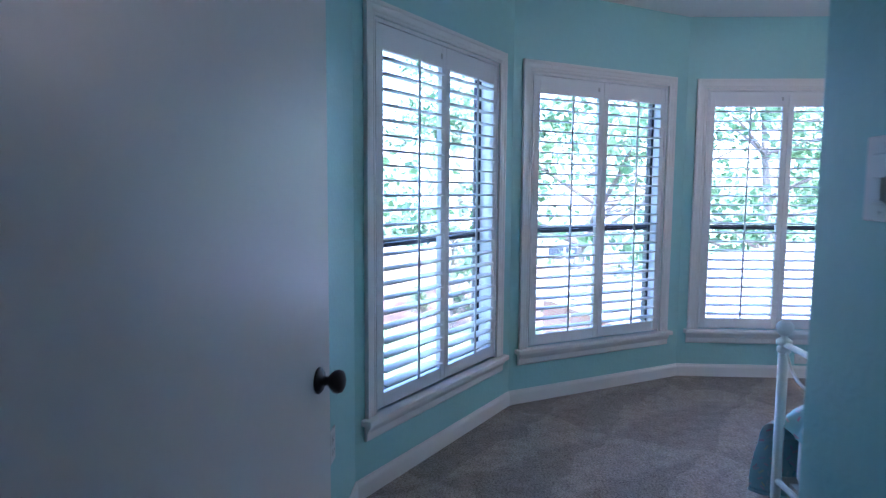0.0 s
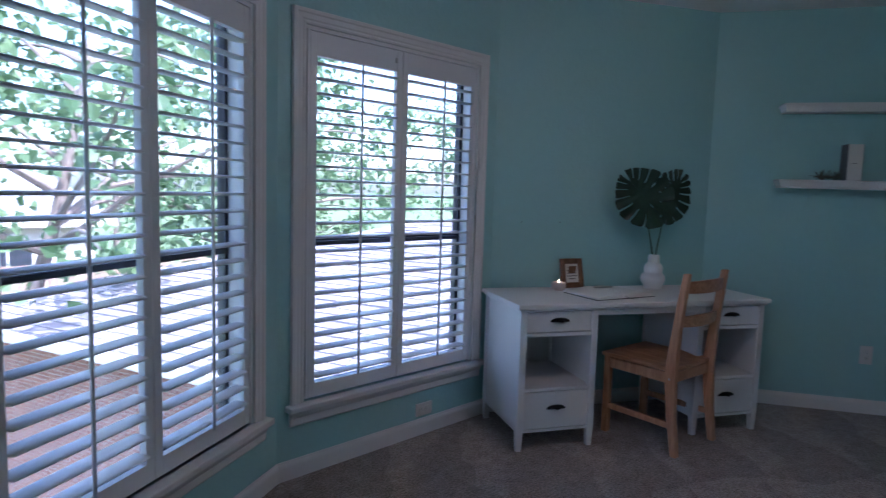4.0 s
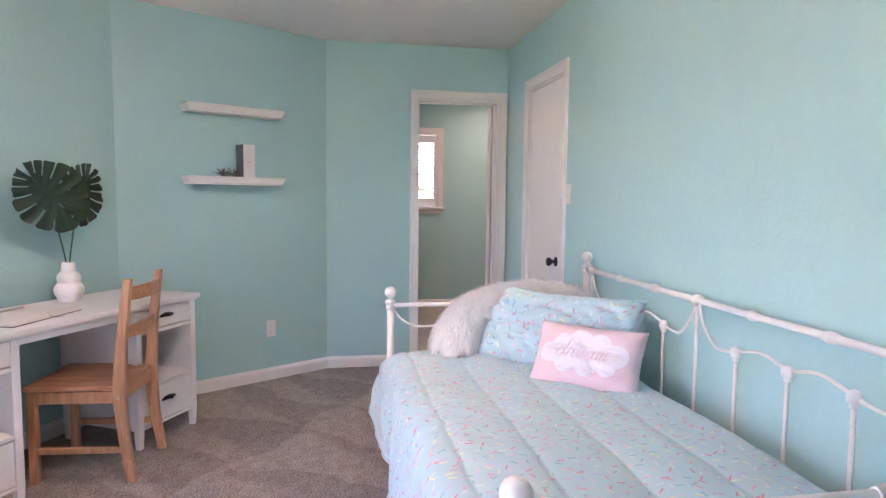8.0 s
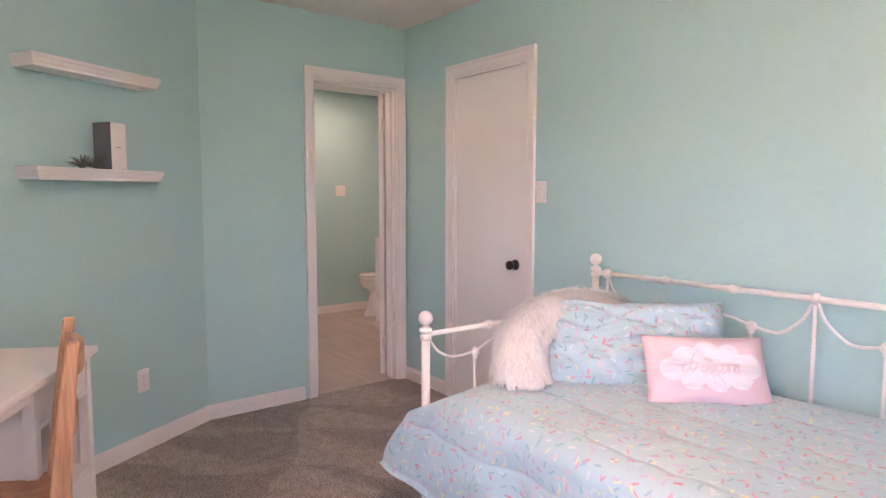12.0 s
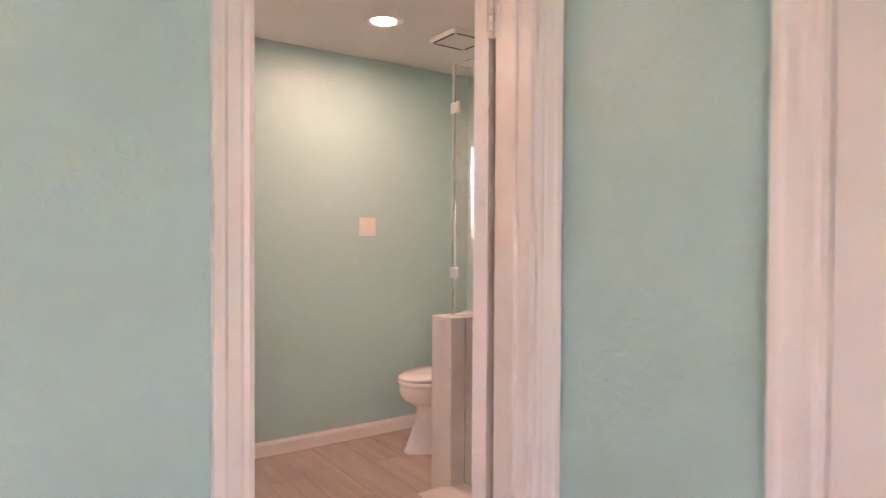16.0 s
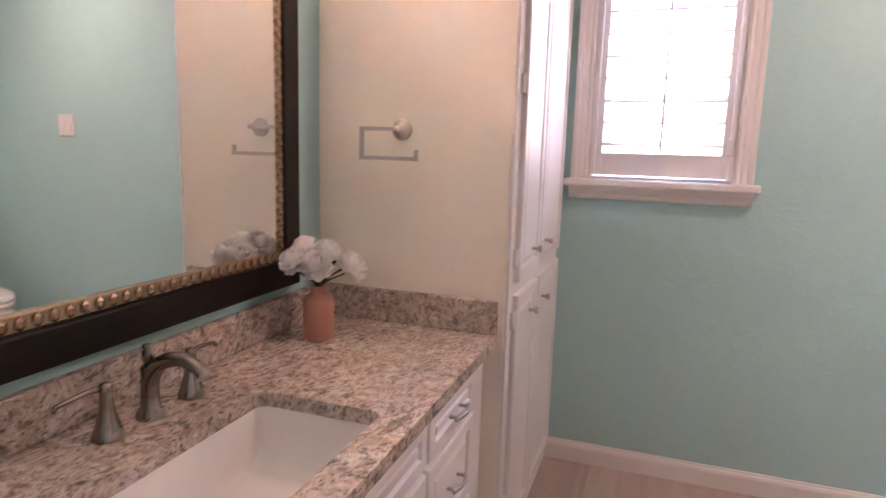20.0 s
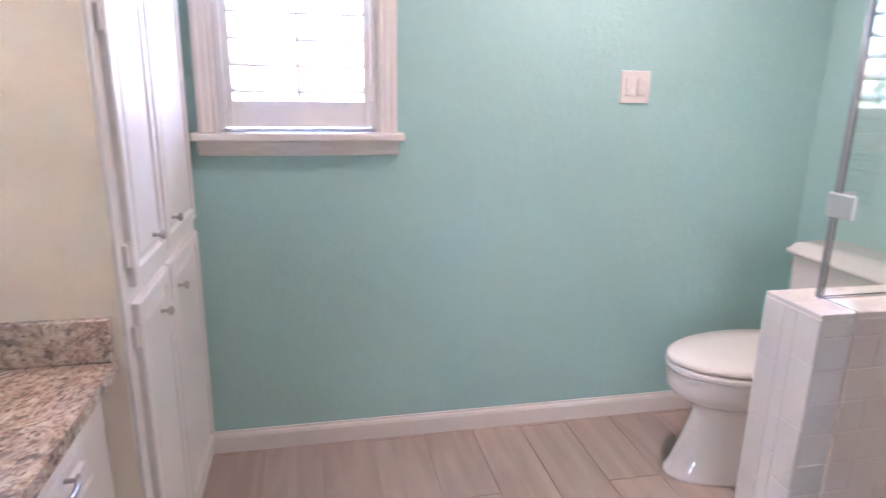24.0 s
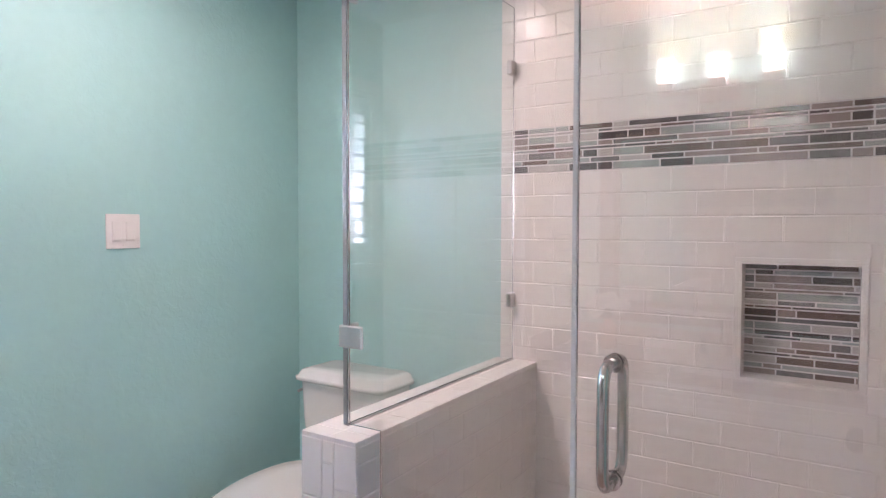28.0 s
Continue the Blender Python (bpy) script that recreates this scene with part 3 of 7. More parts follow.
def door_frame(name, m, u0, u1, top, thick, label, cw=0.068, n_in=0.004):
    """Jambs, head, stops and mitred casings round a door opening (wall coordinates)."""
    d = thing(name, m, label, "door frame", kind="structure")
    for bb in (box(u0, u0 + 0.018, 0.0, thick, 0, top), box(u1 - 0.018, u1, 0.0, thick, 0, top), box(u0 + 0.018, u1 - 0.018, 0.0, thick, top - 0.018, top)):
        part("jamb", bb, M_TRIM, d)
    casing(d, u0 + n_in, u1 - 0.004, 0, top - 0.004, cw)
    return d


# bathroom door: opens into the bathroom and is folded back towards its wall
me, _ = frame_of(C56, SE)
bu = (1.385 - BD[1], 1.385 - BD[0])
fr_b = door_frame("door_frame_bath", me, bu[0], bu[1], 2.045, 0.12, "white moulded door frame to the bathroom", 0.066, 0.029)
for bb in (box(bu[0] + 0.018, bu[0] + 0.0205, 0.04, 0.075, 0, 2.017), box(bu[1] - 0.028, bu[1] - 0.018, 0.04, 0.075, 0, 2.017), box(bu[0] + 0.0206, bu[1] - 0.028, 0.04, 0.075, 2.017, 2.027)):
    part("stop", bb, M_TRIM, fr_b)
ang = radians(-59)
door_b = thing("door_1", Matrix.Translation((0.130, BD[0] + 0.031, 0)) @ Matrix.Rotation(ang, 4, "Z"), "white flush bathroom door, folded back wide open", "door", kind="structure")
part("leaf", box(0.004, 0.572, 0.002, 0.038, 0.012, 2.02, 0.0015), M_TRIM, door_b)
hinges(door_b, 0.004, 0.002, (0.25, 1.80))
knob_set(door_b, 0.51, 0.92, 0.038, M_BLACK, 1)
knob_set(door_b, 0.51, 0.92, 0.002, M_BLACK, -1)
for z in (0.25, 1.80):
    part("hinge", box(0.108, 0.121, BD[0] + 0.018, BD[0] + 0.021, z - 0.045, z + 0.045), M_TRIM, fr_b, m=me.inverted())

# closet door, closed
ms, _ = frame_of(SE, SW)
cu = (-CD[1], -CD[0])
fr_c = door_frame("door_frame_closet", ms, cu[0], cu[1], 2.045, 0.12, "white moulded door frame round the closet door")
door_c = thing("door_2", ms, "white flush closet door, closed, with black round knob", "door", kind="structure")
part("leaf", box(cu[0] + 0.021, cu[1] - 0.021, 0.004, 0.038, 0.012, 2.023, 0.0015), M_TRIM, door_c)
knob_set(door_c, cu[1] - 0.085, 0.915, 0.004, M_BLACK, -1)
hinges(door_c, cu[0] + 0.018, 0.001, (0.25, 1.80))
part("latch", box(cu[1] - 0.0215, cu[1] - 0.0185, 0.006, 0.03, 0.885, 0.945), M_BLACK, door_c)

# entry door, swung in against the west wall
mn, _ = frame_of(ALC_E, ALC_W)
eu = (ALC_E[0] - ENTRY[1], ALC_E[0] - ENTRY[0])
fr_e = door_frame("door_frame_entry", mn, eu[0], eu[1], 2.045, 0.12, "white moulded frame of the bedroom entry door")
door_e = thing("door_3", Matrix.Translation((ENTRY[0] + 0.022, -0.585, 0)) @ Matrix.Rotation(radians(DOOR_A), 4, "Z"), "white flush bedroom door, wide open, with dark round knob", "door", kind="structure")
part("leaf", box(0.0, 0.752, 0.0, 0.035, 0.012, 2.02, 0.0015), M_TRIM, door_e)
knob_set(door_e, 0.69, 0.925, 0.0, M_BRONZE, -1, 0.76)
knob_set(door_e, 0.69, 0.925, 0.035, M_BRONZE, 1, 0.76)
part("latch_plate", box(0.7515, 0.754, 0.006, 0.029, 0.90, 0.96), M_BRONZE, door_e)


# ---- plates on the walls ----
def plate(name, m, u, z, w, h, label, category, parts):
    p = thing(name, m @ Matrix.Translation((u, 0, z)), label, category)
    part("plate", box(-w / 2, w / 2, -0.006, 0, -h / 2, h / 2, 0.0025, seg=2), M_PLATE, p)
    for nm, x0, x1, y, z0, z1, mt in parts:
        part(nm, box(x0, x1, y, -0.0055, z0, z1, 0.001), mt, p)
    for z in (-h / 2 + 0.012, h / 2 - 0.012):
        part("screw", moved(lathe([(0.003, 0), (0.002, 0.0012), (0, 0.0014)], 8), Matrix.Translation((0, -0.0058, z)) @ Matrix.Rotation(radians(90), 4, "X")), M_PLATE, p)
    return p


def outlet(m, u, z, turned=False):
    ps = []
    for s in (-1, 1):
        ps.append(("socket", -0.016, 0.016, -0.0085, s * 0.02 - 0.014, s * 0.02 + 0.014, M_PLATE))
        for x in (-0.006, 0.006):
            ps.append(("slot", x - 0.001, x + 0.001, -0.0092, s * 0.02 - 0.001, s * 0.02 + 0.007, M_SLOTSHADE))
        ps.append(("slot", -0.002, 0.002, -0.0092, s * 0.02 - 0.009, s * 0.02 - 0.005, M_SLOTSHADE))
    mm = m @ Matrix.Translation((u, 0, z)) @ Matrix.Rotation(radians(90 if turned else 0), 4, "Y")
    return plate("wall_outlet", mm, 0, 0, 0.07, 0.115, "white duplex wall outlet low on the aqua wall", "outlet", ps)


m3, _ = frame_of(C23, C34)
m5, _ = frame_of(C45, C56)
mw, _ = frame_of(ALC_W, C01)
outlet(m3, 0.865, 0.135, True)
outlet(m5, 0.965, 0.365)
outlet(mw, 0.98 + 0.60, 0.42)
rocker = [("rocker", -0.016, 0.016, -0.010, -0.033, 0.033, M_PLATE), ("rocker", -0.012, 0.012, -0.012, -0.030, 0.002, M_PLATE)]
plate("light_switch", ms, 1.30, 1.325, 0.07, 0.115, "white rocker light switch beside the closet door", "light switch", rocker)
malc, _ = frame_of(SW, ALC_E)
plate("light_switch", malc, 0.16, 1.30, 0.07, 0.115, "white rocker light switch inside the entry", "light switch", rocker)
two = []
for s in (-0.024, 0.024):
    two += [("rocker", s - 0.016, s + 0.016, -0.009, -0.033, 0.033, M_PLATE), ("rocker", s - 0.012, s + 0.012, -0.011, -0.030, -0.002, M_PLATE)]
plate("light_switch", mb, BY1 + 0.854, 1.358, 0.118, 0.117, "white double rocker switch on the bathroom wall", "light switch", two)

# ---- bedroom: ceiling light ----
M_SHADE = glow("lit_frosted_shade", (1.0, 0.80, 0.64), FAN_GLOW)
M_WHITEMETAL = material("white_enamel", (0.80, 0.76, 0.72), rough=0.35, vary=0.03)
lamp = thing("ceiling_light", Matrix.Translation((-2.65, 1.68, 0.042)), "white ceiling light kit with lit glass shades and pull chains", "ceiling light")
part("canopy", lathe([(0.0, 2.44), (0.075, 2.439), (0.07, 2.40), (0.03, 2.37), (0.018, 2.365), (0.018, 2.20), (0.06, 2.19), (0.065, 2.12), (0.03, 2.09), (0.0, 2.09)][::-1], 24), M_WHITEMETAL, lamp, smooth=True)
part("finial", lathe([(0.0, 1.935), (0.012, 1.938), (0.014, 1.95), (0.010, 1.958), (0.016, 1.962), (0.016, 1.985), (0.012, 1.99), (0.020, 2.0), (0.026, 2.03), (0.03, 2.09)], 20), M_WHITEMETAL, lamp, smooth=True)
for k in range(4):
    rot = Matrix.Rotation(radians(45 + 90 * k), 4, "Z")
    part("arm", moved(tube(curve_points([(0.05, 0, 2.15), (0.085, 0, 2.165), (0.11, 0, 2.13)], 5), 0.008), rot), M_WHITEMETAL, lamp, smooth=True)
    sh = lathe([(0.018, 0.13), (0.022, 0.11), (0.045, 0.06), (0.055, 0.02), (0.062, 0.0), (0.058, 0.001), (0.04, 0.058), (0.016, 0.11)], 20, cap=False)
    part("shade", moved(sh, rot @ Matrix.Translation((0.115, 0, 2.005)) @ Matrix.Rotation(radians(-16), 4, "Y")), M_SHADE, lamp, "lit frosted glass shade", smooth=True)
for x, y, z in ((0.02, -0.018, 1.905), (-0.016, 0.014, 1.915)):
    part("pull_chain", tube([(x, y, 2.03), (x, y, z + 0.012)], 0.0013, 5), M_WHITEMETAL, lamp)
    part("chain_knob", moved(lathe([(0, 0), (0.003, 0.002), (0.003, 0.01), (0, 0.014)], 8), Matrix.Translation((x, y, z))), M_WHITEMETAL, lamp)

# ---- desk ----
M_DESK = material("desk_white_stain", (0.78, 0.76, 0.74), rough=0.42, vary=0.04, scale=3, fine=90, bump=0.08, bump_scale=50)
md, _ = frame_of(C34, C45)
desk = thing("desk", md, "white two-pedestal wooden desk with dark cup pulls against the wall", "desk")
DX0, DX1, DY0, DY1 = -0.075, 1.43, -0.60, -0.065
part("tabletop", box(DX0, DX1, DY0, DY1, 0.726, 0.75, 0.004, seg=2), M_DESK, desk)
part("edge_moulding", box(DX0 + 0.012, DX1 - 0.012, DY0 + 0.012, DY1 - 0.005, 0.7145, 0.7255, 0.003), M_DESK, desk)
part("back_rail", box(0.36, 0.99, DY1 - 0.03, DY1 - 0.012, 0.62, 0.714), M_DESK, desk)
part("front_rail", box(0.36, 0.99, DY0 + 0.028, DY0 + 0.046, 0.685, 0.714), M_DESK, desk)


def cup_pull(parent, x, y, z):
    bm = bmesh.new()
    rows = []
    for i in range(7):
        a = math.pi / 2 * i / 6
        row = []
        for k in range(13):
            b = math.pi * k / 12
            row.append(bm.verts.new((x + 0.042 * math.cos(b) * math.cos(a * 0.98), y - 0.024 * math.sin(a) * (0.35 + 0.65 * math.sin(b)), z + 0.018 * math.sin(b) * math.cos(a) - 0.004)))
        rows.append(row)
    for r, s in zip(rows, rows[1:]):
        for k in range(12):
            bm.faces.new((r[k], r[k + 1], s[k + 1], s[k]))
    bmesh.ops.solidify(bm, geom=bm.faces[:], thickness=0.002)
    part("cup_pull", moved(bm, Matrix.Translation((x, y, z)) @ Matrix.Diagonal((1.28, 1.1, 1.2, 1)) @ Matrix.Translation((-x, -y, -z))), M_BLACK, parent, "dark metal cup pull", smooth=True)


def pedestal(x0, x1):
    ped = thing("pedestal")
    ped.parent = desk
    y0, y1, t = DY0 + 0.022, DY1 - 0.01, 0.036
    for x in (x0, x1 - t):
        for y in (y0, y1 - t):
            bm = box(x, x + t, y, y + t, 0.12, 0.714, 0.002)
            lower = box(x, x + t, y, y + t, 0.0, 0.12)
            for v in lower.verts:
                if v.co.z < 0.01:
                    cx, cy = x + t / 2, y + t / 2
                    v.co.x, v.co.y = cx + (v.co.x - cx) * 0.72, cy + (v.co.y - cy) * 0.72
            part("leg", join(bm, lower), M_DESK, ped)
    for x in (x0 + 0.006, x1 - 0.022):
        part("side_panel", box(x, x + 0.016, y0 + t, y1 - t, 0.095, 0.714), M_DESK, ped)
    part("back_panel", box(x0 + t, x1 - t, y1 - 0.02, y1 - 0.008, 0.095, 0.714), M_DESK, ped)
    part("shelf", box(x0 + 0.0225, x1 - 0.0225, y0 + 0.004, y1 - 0.021, 0.305, 0.32), M_DESK, ped)
    part("bottom", box(x0 + 0.0225, x1 - 0.0225, y0 + 0.004, y1 - 0.021, 0.095, 0.108), M_DESK, ped)
    part("rail", box(x0 + t, x1 - t, y0 + 0.003, y0 + 0.03, 0.585, 0.602), M_DESK, ped)
    for z0, z1, zh in ((0.608, 0.71, 0.662), (0.113, 0.30, 0.215)):
        d = part("drawer_front", box(x0 + t + 0.002, x1 - t - 0.002, y0 + 0.004, y0 + 0.022, z0, z1, 0.0015), M_DESK, ped)
        part("drawer_box", box(x0 + t + 0.008, x1 - t - 0.008, y0 + 0.0225, y1 - 0.04, z0 + 0.01, z1 - 0.012), M_DESK, ped)
        bm_y = y0 + 0.004
        cup_pull(ped, (x0 + x1) / 2, bm_y, zh)


pedestal(DX0 + 0.022, 0.375)
pedestal(0.98, DX1 - 0.022)

# ---- chair ----
M_PINE = wood("pine", (0.58, 0.31, 0.165), (0.40, 0.185, 0.09), grain=(22, 22, 2.0), rough=0.42)
M_PINESEAT = wood("pine_seat", (0.56, 0.30, 0.16), (0.36, 0.16, 0.075), grain=(16, 2.2, 16), rough=0.4)
chair = thing("desk_chair", Matrix.Translation((-1.563, 2.465, 0)) @ Matrix.Rotation(radians(-5), 4, "Z"), "pine ladder-back chair drawn up to the white desk", "chair")


for s in (-1, 1):
    bm = bmesh.new()
    rings = []
    for z, back, wx, wy in ((0, -0.045, 0.034, 0.034), (0.2, -0.015, 0.034, 0.044), (0.40, 0.0, 0.034, 0.056), (0.48, -0.004, 0.034, 0.054), (0.65, -0.018, 0.034, 0.042), (0.82, -0.038, 0.034, 0.036), (0.925, -0.052, 0.032, 0.03)):
        x, y = s * 0.187, -0.19 + back
        rings.append([bm.verts.new((x + a * wx / 2, y + b * wy / 2, z)) for a, b in ((-1, -1), (1, -1), (1, 1), (-1, 1))])
    for r, q in zip(rings, rings[1:]):
        for k in range(4):
            bm.faces.new((r[k], r[(k + 1) % 4], q[(k + 1) % 4], q[k]))
    bm.faces.new(rings[0][::-1])
    bm.faces.new(rings[-1])
    bmesh.ops.bevel(bm, geom=bm.edges[:], offset=0.003, segments=1, affect="EDGES")
    part("back_post", bm, M_PINE, chair)
    part("front_leg", box(s * 0.182 - 0.018, s * 0.182 + 0.018, 0.165, 0.201, 0, 0.425, 0.003), M_PINE, chair)
    part("apron", box(s * 0.187 - 0.01, s * 0.187 + 0.01, -0.165, 0.165, 0.365, 0.42, 0.002), M_PINE, chair)
    part("stretcher", box(s * 0.187 - 0.009, s * 0.187 + 0.009, -0.19, 0.166, 0.135, 0.165, 0.003), M_PINE, chair)
part("apron", box(-0.164, 0.164, 0.172, 0.192, 0.365, 0.42, 0.002), M_PINE, chair)
part("apron", box(-0.169, 0.169, -0.2, -0.18, 0.365, 0.42, 0.002), M_PINE, chair)
seat = bmesh.new()
bmesh.ops.create_grid(seat, x_segments=16, y_segments=16, size=1)
for v in seat.verts:
    x, y = v.co.x, v.co.y
    w = 0.208 - 0.012 * (1 - y) / 2
    v.co = (x * w, 0.005 + y * 0.205, 0.445 - 0.008 * (1 - min(1, (x * x + (y * 0.9 + 0.1) ** 2))))
bmesh.ops.solidify(seat, geom=seat.faces[:], thickness=0.019)
part("seat", seat, M_PINESEAT, chair)
for zc, h in ((0.855, 0.055), (0.680, 0.05)):
    bm = bmesh.new()
    rows = []
    n = 12
    for i in range(n + 1):
        u = i / n * 2 - 1
        yc = -0.19 + (-0.022 - 0.13 * (zc - 0.67)) - 0.028 * (1 - u * u)
        top = h / 2 + (0.006 * (1 - u * u))
        rows.append([bm.verts.new((u * 0.171, yc + dy, zc + dz)) for dy, dz in ((-0.008, -h / 2 - 0.004 * (1 - u * u)), (0.008, -h / 2 - 0.004 * (1 - u * u)), (0.006, top), (-0.010, top))])
    for r, q in zip(rows, rows[1:]):
        for k in range(4):
            bm.faces.new((r[k], q[k], q[(k + 1) % 4], r[(k + 1) % 4]))
    bm.faces.new(rows[0])
    bm.faces.new(rows[-1][::-1])
    bmesh.ops.recalc_face_normals(bm, faces=bm.faces[:])
    part("back_slat", bm, M_PINESEAT, chair)
for s in (-1, 1):
    part("bolt", moved(lathe([(0.006, 0), (0.005, 0.002), (0, 0.0025)], 10), Matrix.Translation((s * 0.2045, -0.19, 0.39)) @ Matrix.Rotation(radians(90 * s), 4, "Y")), M_STEEL, chair)

# ---- things on the desk ----
def on_wall(m, u, d, z):
    """A point u along a wall, d out from it and z high."""
    return m @ Vector((u, -d, z))


M_VASE = material("white_ceramic", (0.80, 0.78, 0.77), rough=0.35, vary=0.03)
pv = on_wall(md, 0.965, 0.17, 0.75)
vase = thing("ceramic_vase", Matrix.Translation(pv), "white ringed ceramic vase holding two monstera leaves", "vase")
prof = [(0.0, 0.0), (0.050, 0.0), (0.053, 0.005), (0.055, 0.020), (0.062, 0.030), (0.069, 0.046), (0.071, 0.060), (0.066, 0.078), (0.054, 0.091), (0.050, 0.096), (0.053, 0.104), (0.054, 0.122), (0.050, 0.136), (0.039, 0.149), (0.033, 0.153), (0.035, 0.158), (0.033, 0.178), (0.030, 0.198), (0.027, 0.200), (0.028, 0.185), (0.026, 0.13)]
part("body", lathe(prof, 36, cap=False), M_VASE, vase, smooth=True)
M_LEAF = material("monstera_leaf", (0.014, 0.040, 0.022), rough=0.36, vary=0.25, scale=8, fine=40, spec=0.5)
M_STEM = material("leaf_stem", (0.03, 0.08, 0.03), rough=0.5)


def monstera(height, turn, tilt, shift, spin=0.0, size=1.0):
    """A split leaf: pinnate lobes on both sides of the midrib, parted by slits that open towards the rim."""
    bm = bmesh.new()
    NS, NT = 150, 9
    for side in (-1, 1):
        grid = []
        for i in range(NS + 1):
            s_ = i / NS
            mid = 0.165 * max(0.0, (s_ - 0.16) / 0.84)
            th = radians(-88 + 166 * s_)
            reach = 0.150 * (0.86 + 0.18 * math.sin(math.pi * min(1, s_ * 1.5))) * (1 - 0.52 * max(0, s_ - 0.45) / 0.55)
            near = min(abs(s_ - c) for c in (0.24, 0.37, 0.49, 0.61, 0.73, 0.85))
            reach *= 1 - 0.09 * math.exp(-(near / 0.016) ** 2)
            row = []
            for j in range(NT + 1):
                f = j / NT
                x = side * reach * f * math.cos(th) + side * 0.0015
                z = mid + reach * f * (math.sin(th) + 0.26 * f * math.cos(th)) - 0.075
                row.append(bm.verts.new((x, -0.55 * x * x - 0.5 * (z - 0.02) ** 2 + 0.006 * math.cos(44 * s_) * f, z)))
            grid.append((row, near))
        for i in range(NS):
            near = min(grid[i][1], grid[i + 1][1])
            for j in range(NT):
                if near < 0.003 + 0.0042 * max(0, (j - 3) / 6) and j >= 4:
                    continue
                q = [grid[i][0][j], grid[i + 1][0][j], grid[i + 1][0][j + 1], grid[i][0][j + 1]]
                bm.faces.new(q if side > 0 else q[::-1])
    bmesh.ops.remove_doubles(bm, verts=bm.verts[:], dist=1e-5)
    bmesh.ops.delete(bm, geom=[v for v in bm.verts if not v.link_faces], context="VERTS")
    bmesh.ops.solidify(bm, geom=bm.faces[:], thickness=0.0012)
    tube([(0, 0.0005 - 0.5 * (z - 0.02) ** 2, z) for z in (-0.075, -0.03, 0.02, 0.07, 0.12)], [0.003, 0.0026, 0.002, 0.0015, 0.001], 6, bm)
    m = Matrix.Translation((shift[0], shift[1], height)) @ Matrix.Rotation(radians(turn), 4, "Z") @ Matrix.Rotation(radians(tilt), 4, "X") @ Matrix.Rotation(radians(spin), 4, "Y") @ Matrix.Scale(size, 4)
    return moved(bm, m)


rz = math.degrees(math.atan2(md[1][0], md[0][0]))
dv = Matrix.Rotation(radians(rz), 3, "Z")
lA, lB = dv @ Vector((-0.150, -0.05, 0)), dv @ Vector((0.100, 0.0, 0))
part("leaf", monstera(0.560, rz - 14, 14, lA, -46, 1.13), M_LEAF, vase, "dark green split monstera leaf")
part("leaf", monstera(0.570, rz + 8, -4, lB, 36), M_LEAF, vase, "dark green split monstera leaf")
for l, z in ((lA * 0.66, 0.525), (lB * 0.55, 0.53)):
    part("stem", tube(curve_points([(l.x * 0.06, l.y * 0.06, 0.05), (l.x * 0.17, l.y * 0.17, 0.20), (l.x * 0.7, l.y * 0.7, 0.37), (l.x, l.y + 0.004, z - 0.02)], 5), 0.0035, 6), M_STEM, vase, smooth=True)

M_FRAME = wood("walnut_frame", (0.24, 0.12, 0.06), (0.12, 0.055, 0.028), rough=0.4)
M_PAPER = material("paper", (0.74, 0.72, 0.68), rough=0.8, vary=0.03)
M_INK = material("ink", (0.12, 0.11, 0.11), rough=0.8)
pf = on_wall(md, 0.47, 0.115, 0.7505)
pic = thing("photo_frame", Matrix.Translation(pf) @ Matrix.Rotation(radians(rz + 6), 4, "Z") @ Matrix.Rotation(radians(-14), 4, "X") @ Matrix.Diagonal((1.14, 1, 1.04, 1)), "small dark wooden frame with a printed card, standing on the desk", "picture frame")
for bb in (box(-0.065, -0.04, -0.009, 0.009, 0, 0.165, 0.002), box(0.04, 0.065, -0.009, 0.009, 0, 0.165, 0.002), box(-0.04, 0.04, -0.009, 0.009, 0, 0.03, 0.002), box(-0.04, 0.04, -0.009, 0.009, 0.135, 0.165, 0.002)):
    part("frame_bar", bb, M_FRAME, pic)
part("card", box(-0.042, 0.042, 0.0, 0.003, 0.028, 0.137), M_PAPER, pic)
for k, wd in enumerate((0.022, 0.03, 0.026, 0.03, 0.018)):
    part("text_bar", box(-wd, wd, -0.0012, -0.0002, 0.112 - 0.016 * k, 0.117 - 0.016 * k), M_INK, pic)
part("easel_back", moved(box(-0.02, 0.02, 0, 0.003, 0, 0.12), Matrix.Translation((0, 0.036, 0.013)) @ Matrix.Rotation(radians(14 + 14), 4, "X") @ Matrix.Translation((0, 0, 0))), M_FRAME, pic)
for nu_, nz_ in NAILS:
    nl = thing("nail", md @ Matrix.Translation((nu_, 0, nz_)), "small dark nail head in the aqua wall", "nail", "nails in the wall")
    part("head", moved(lathe([(0.0008, -0.004), (0.0008, 0.010), (0.0028, 0.0102), (0.0028, 0.0115), (0, 0.012)], 10), Matrix.Rotation(radians(90), 4, "X")), M_INK, nl)
M_WAX = material("candle_wax", (0.75, 0.62, 0.58), rough=0.5, vary=0.03)
pc = on_wall(md, 0.345, 0.18, 0.75)
can_ = thing("candle", Matrix.Translation(pc) @ Matrix.Scale(1.08, 4), "small lit tealight in a pale pink ceramic holder", "candle")
part("holder", lathe([(0, 0), (0.026, 0), (0.033, 0.008), (0.037, 0.024), (0.036, 0.04), (0.033, 0.042), (0.031, 0.032), (0, 0.031)], 24), M_WAX, can_, smooth=True)
part("wick", tube([(0, 0, 0.031), (0, 0, 0.04)], 0.001, 5), M_INK, can_)
M_FLAME = glow("flame", (1.0, 0.70, 0.38), 2.2)
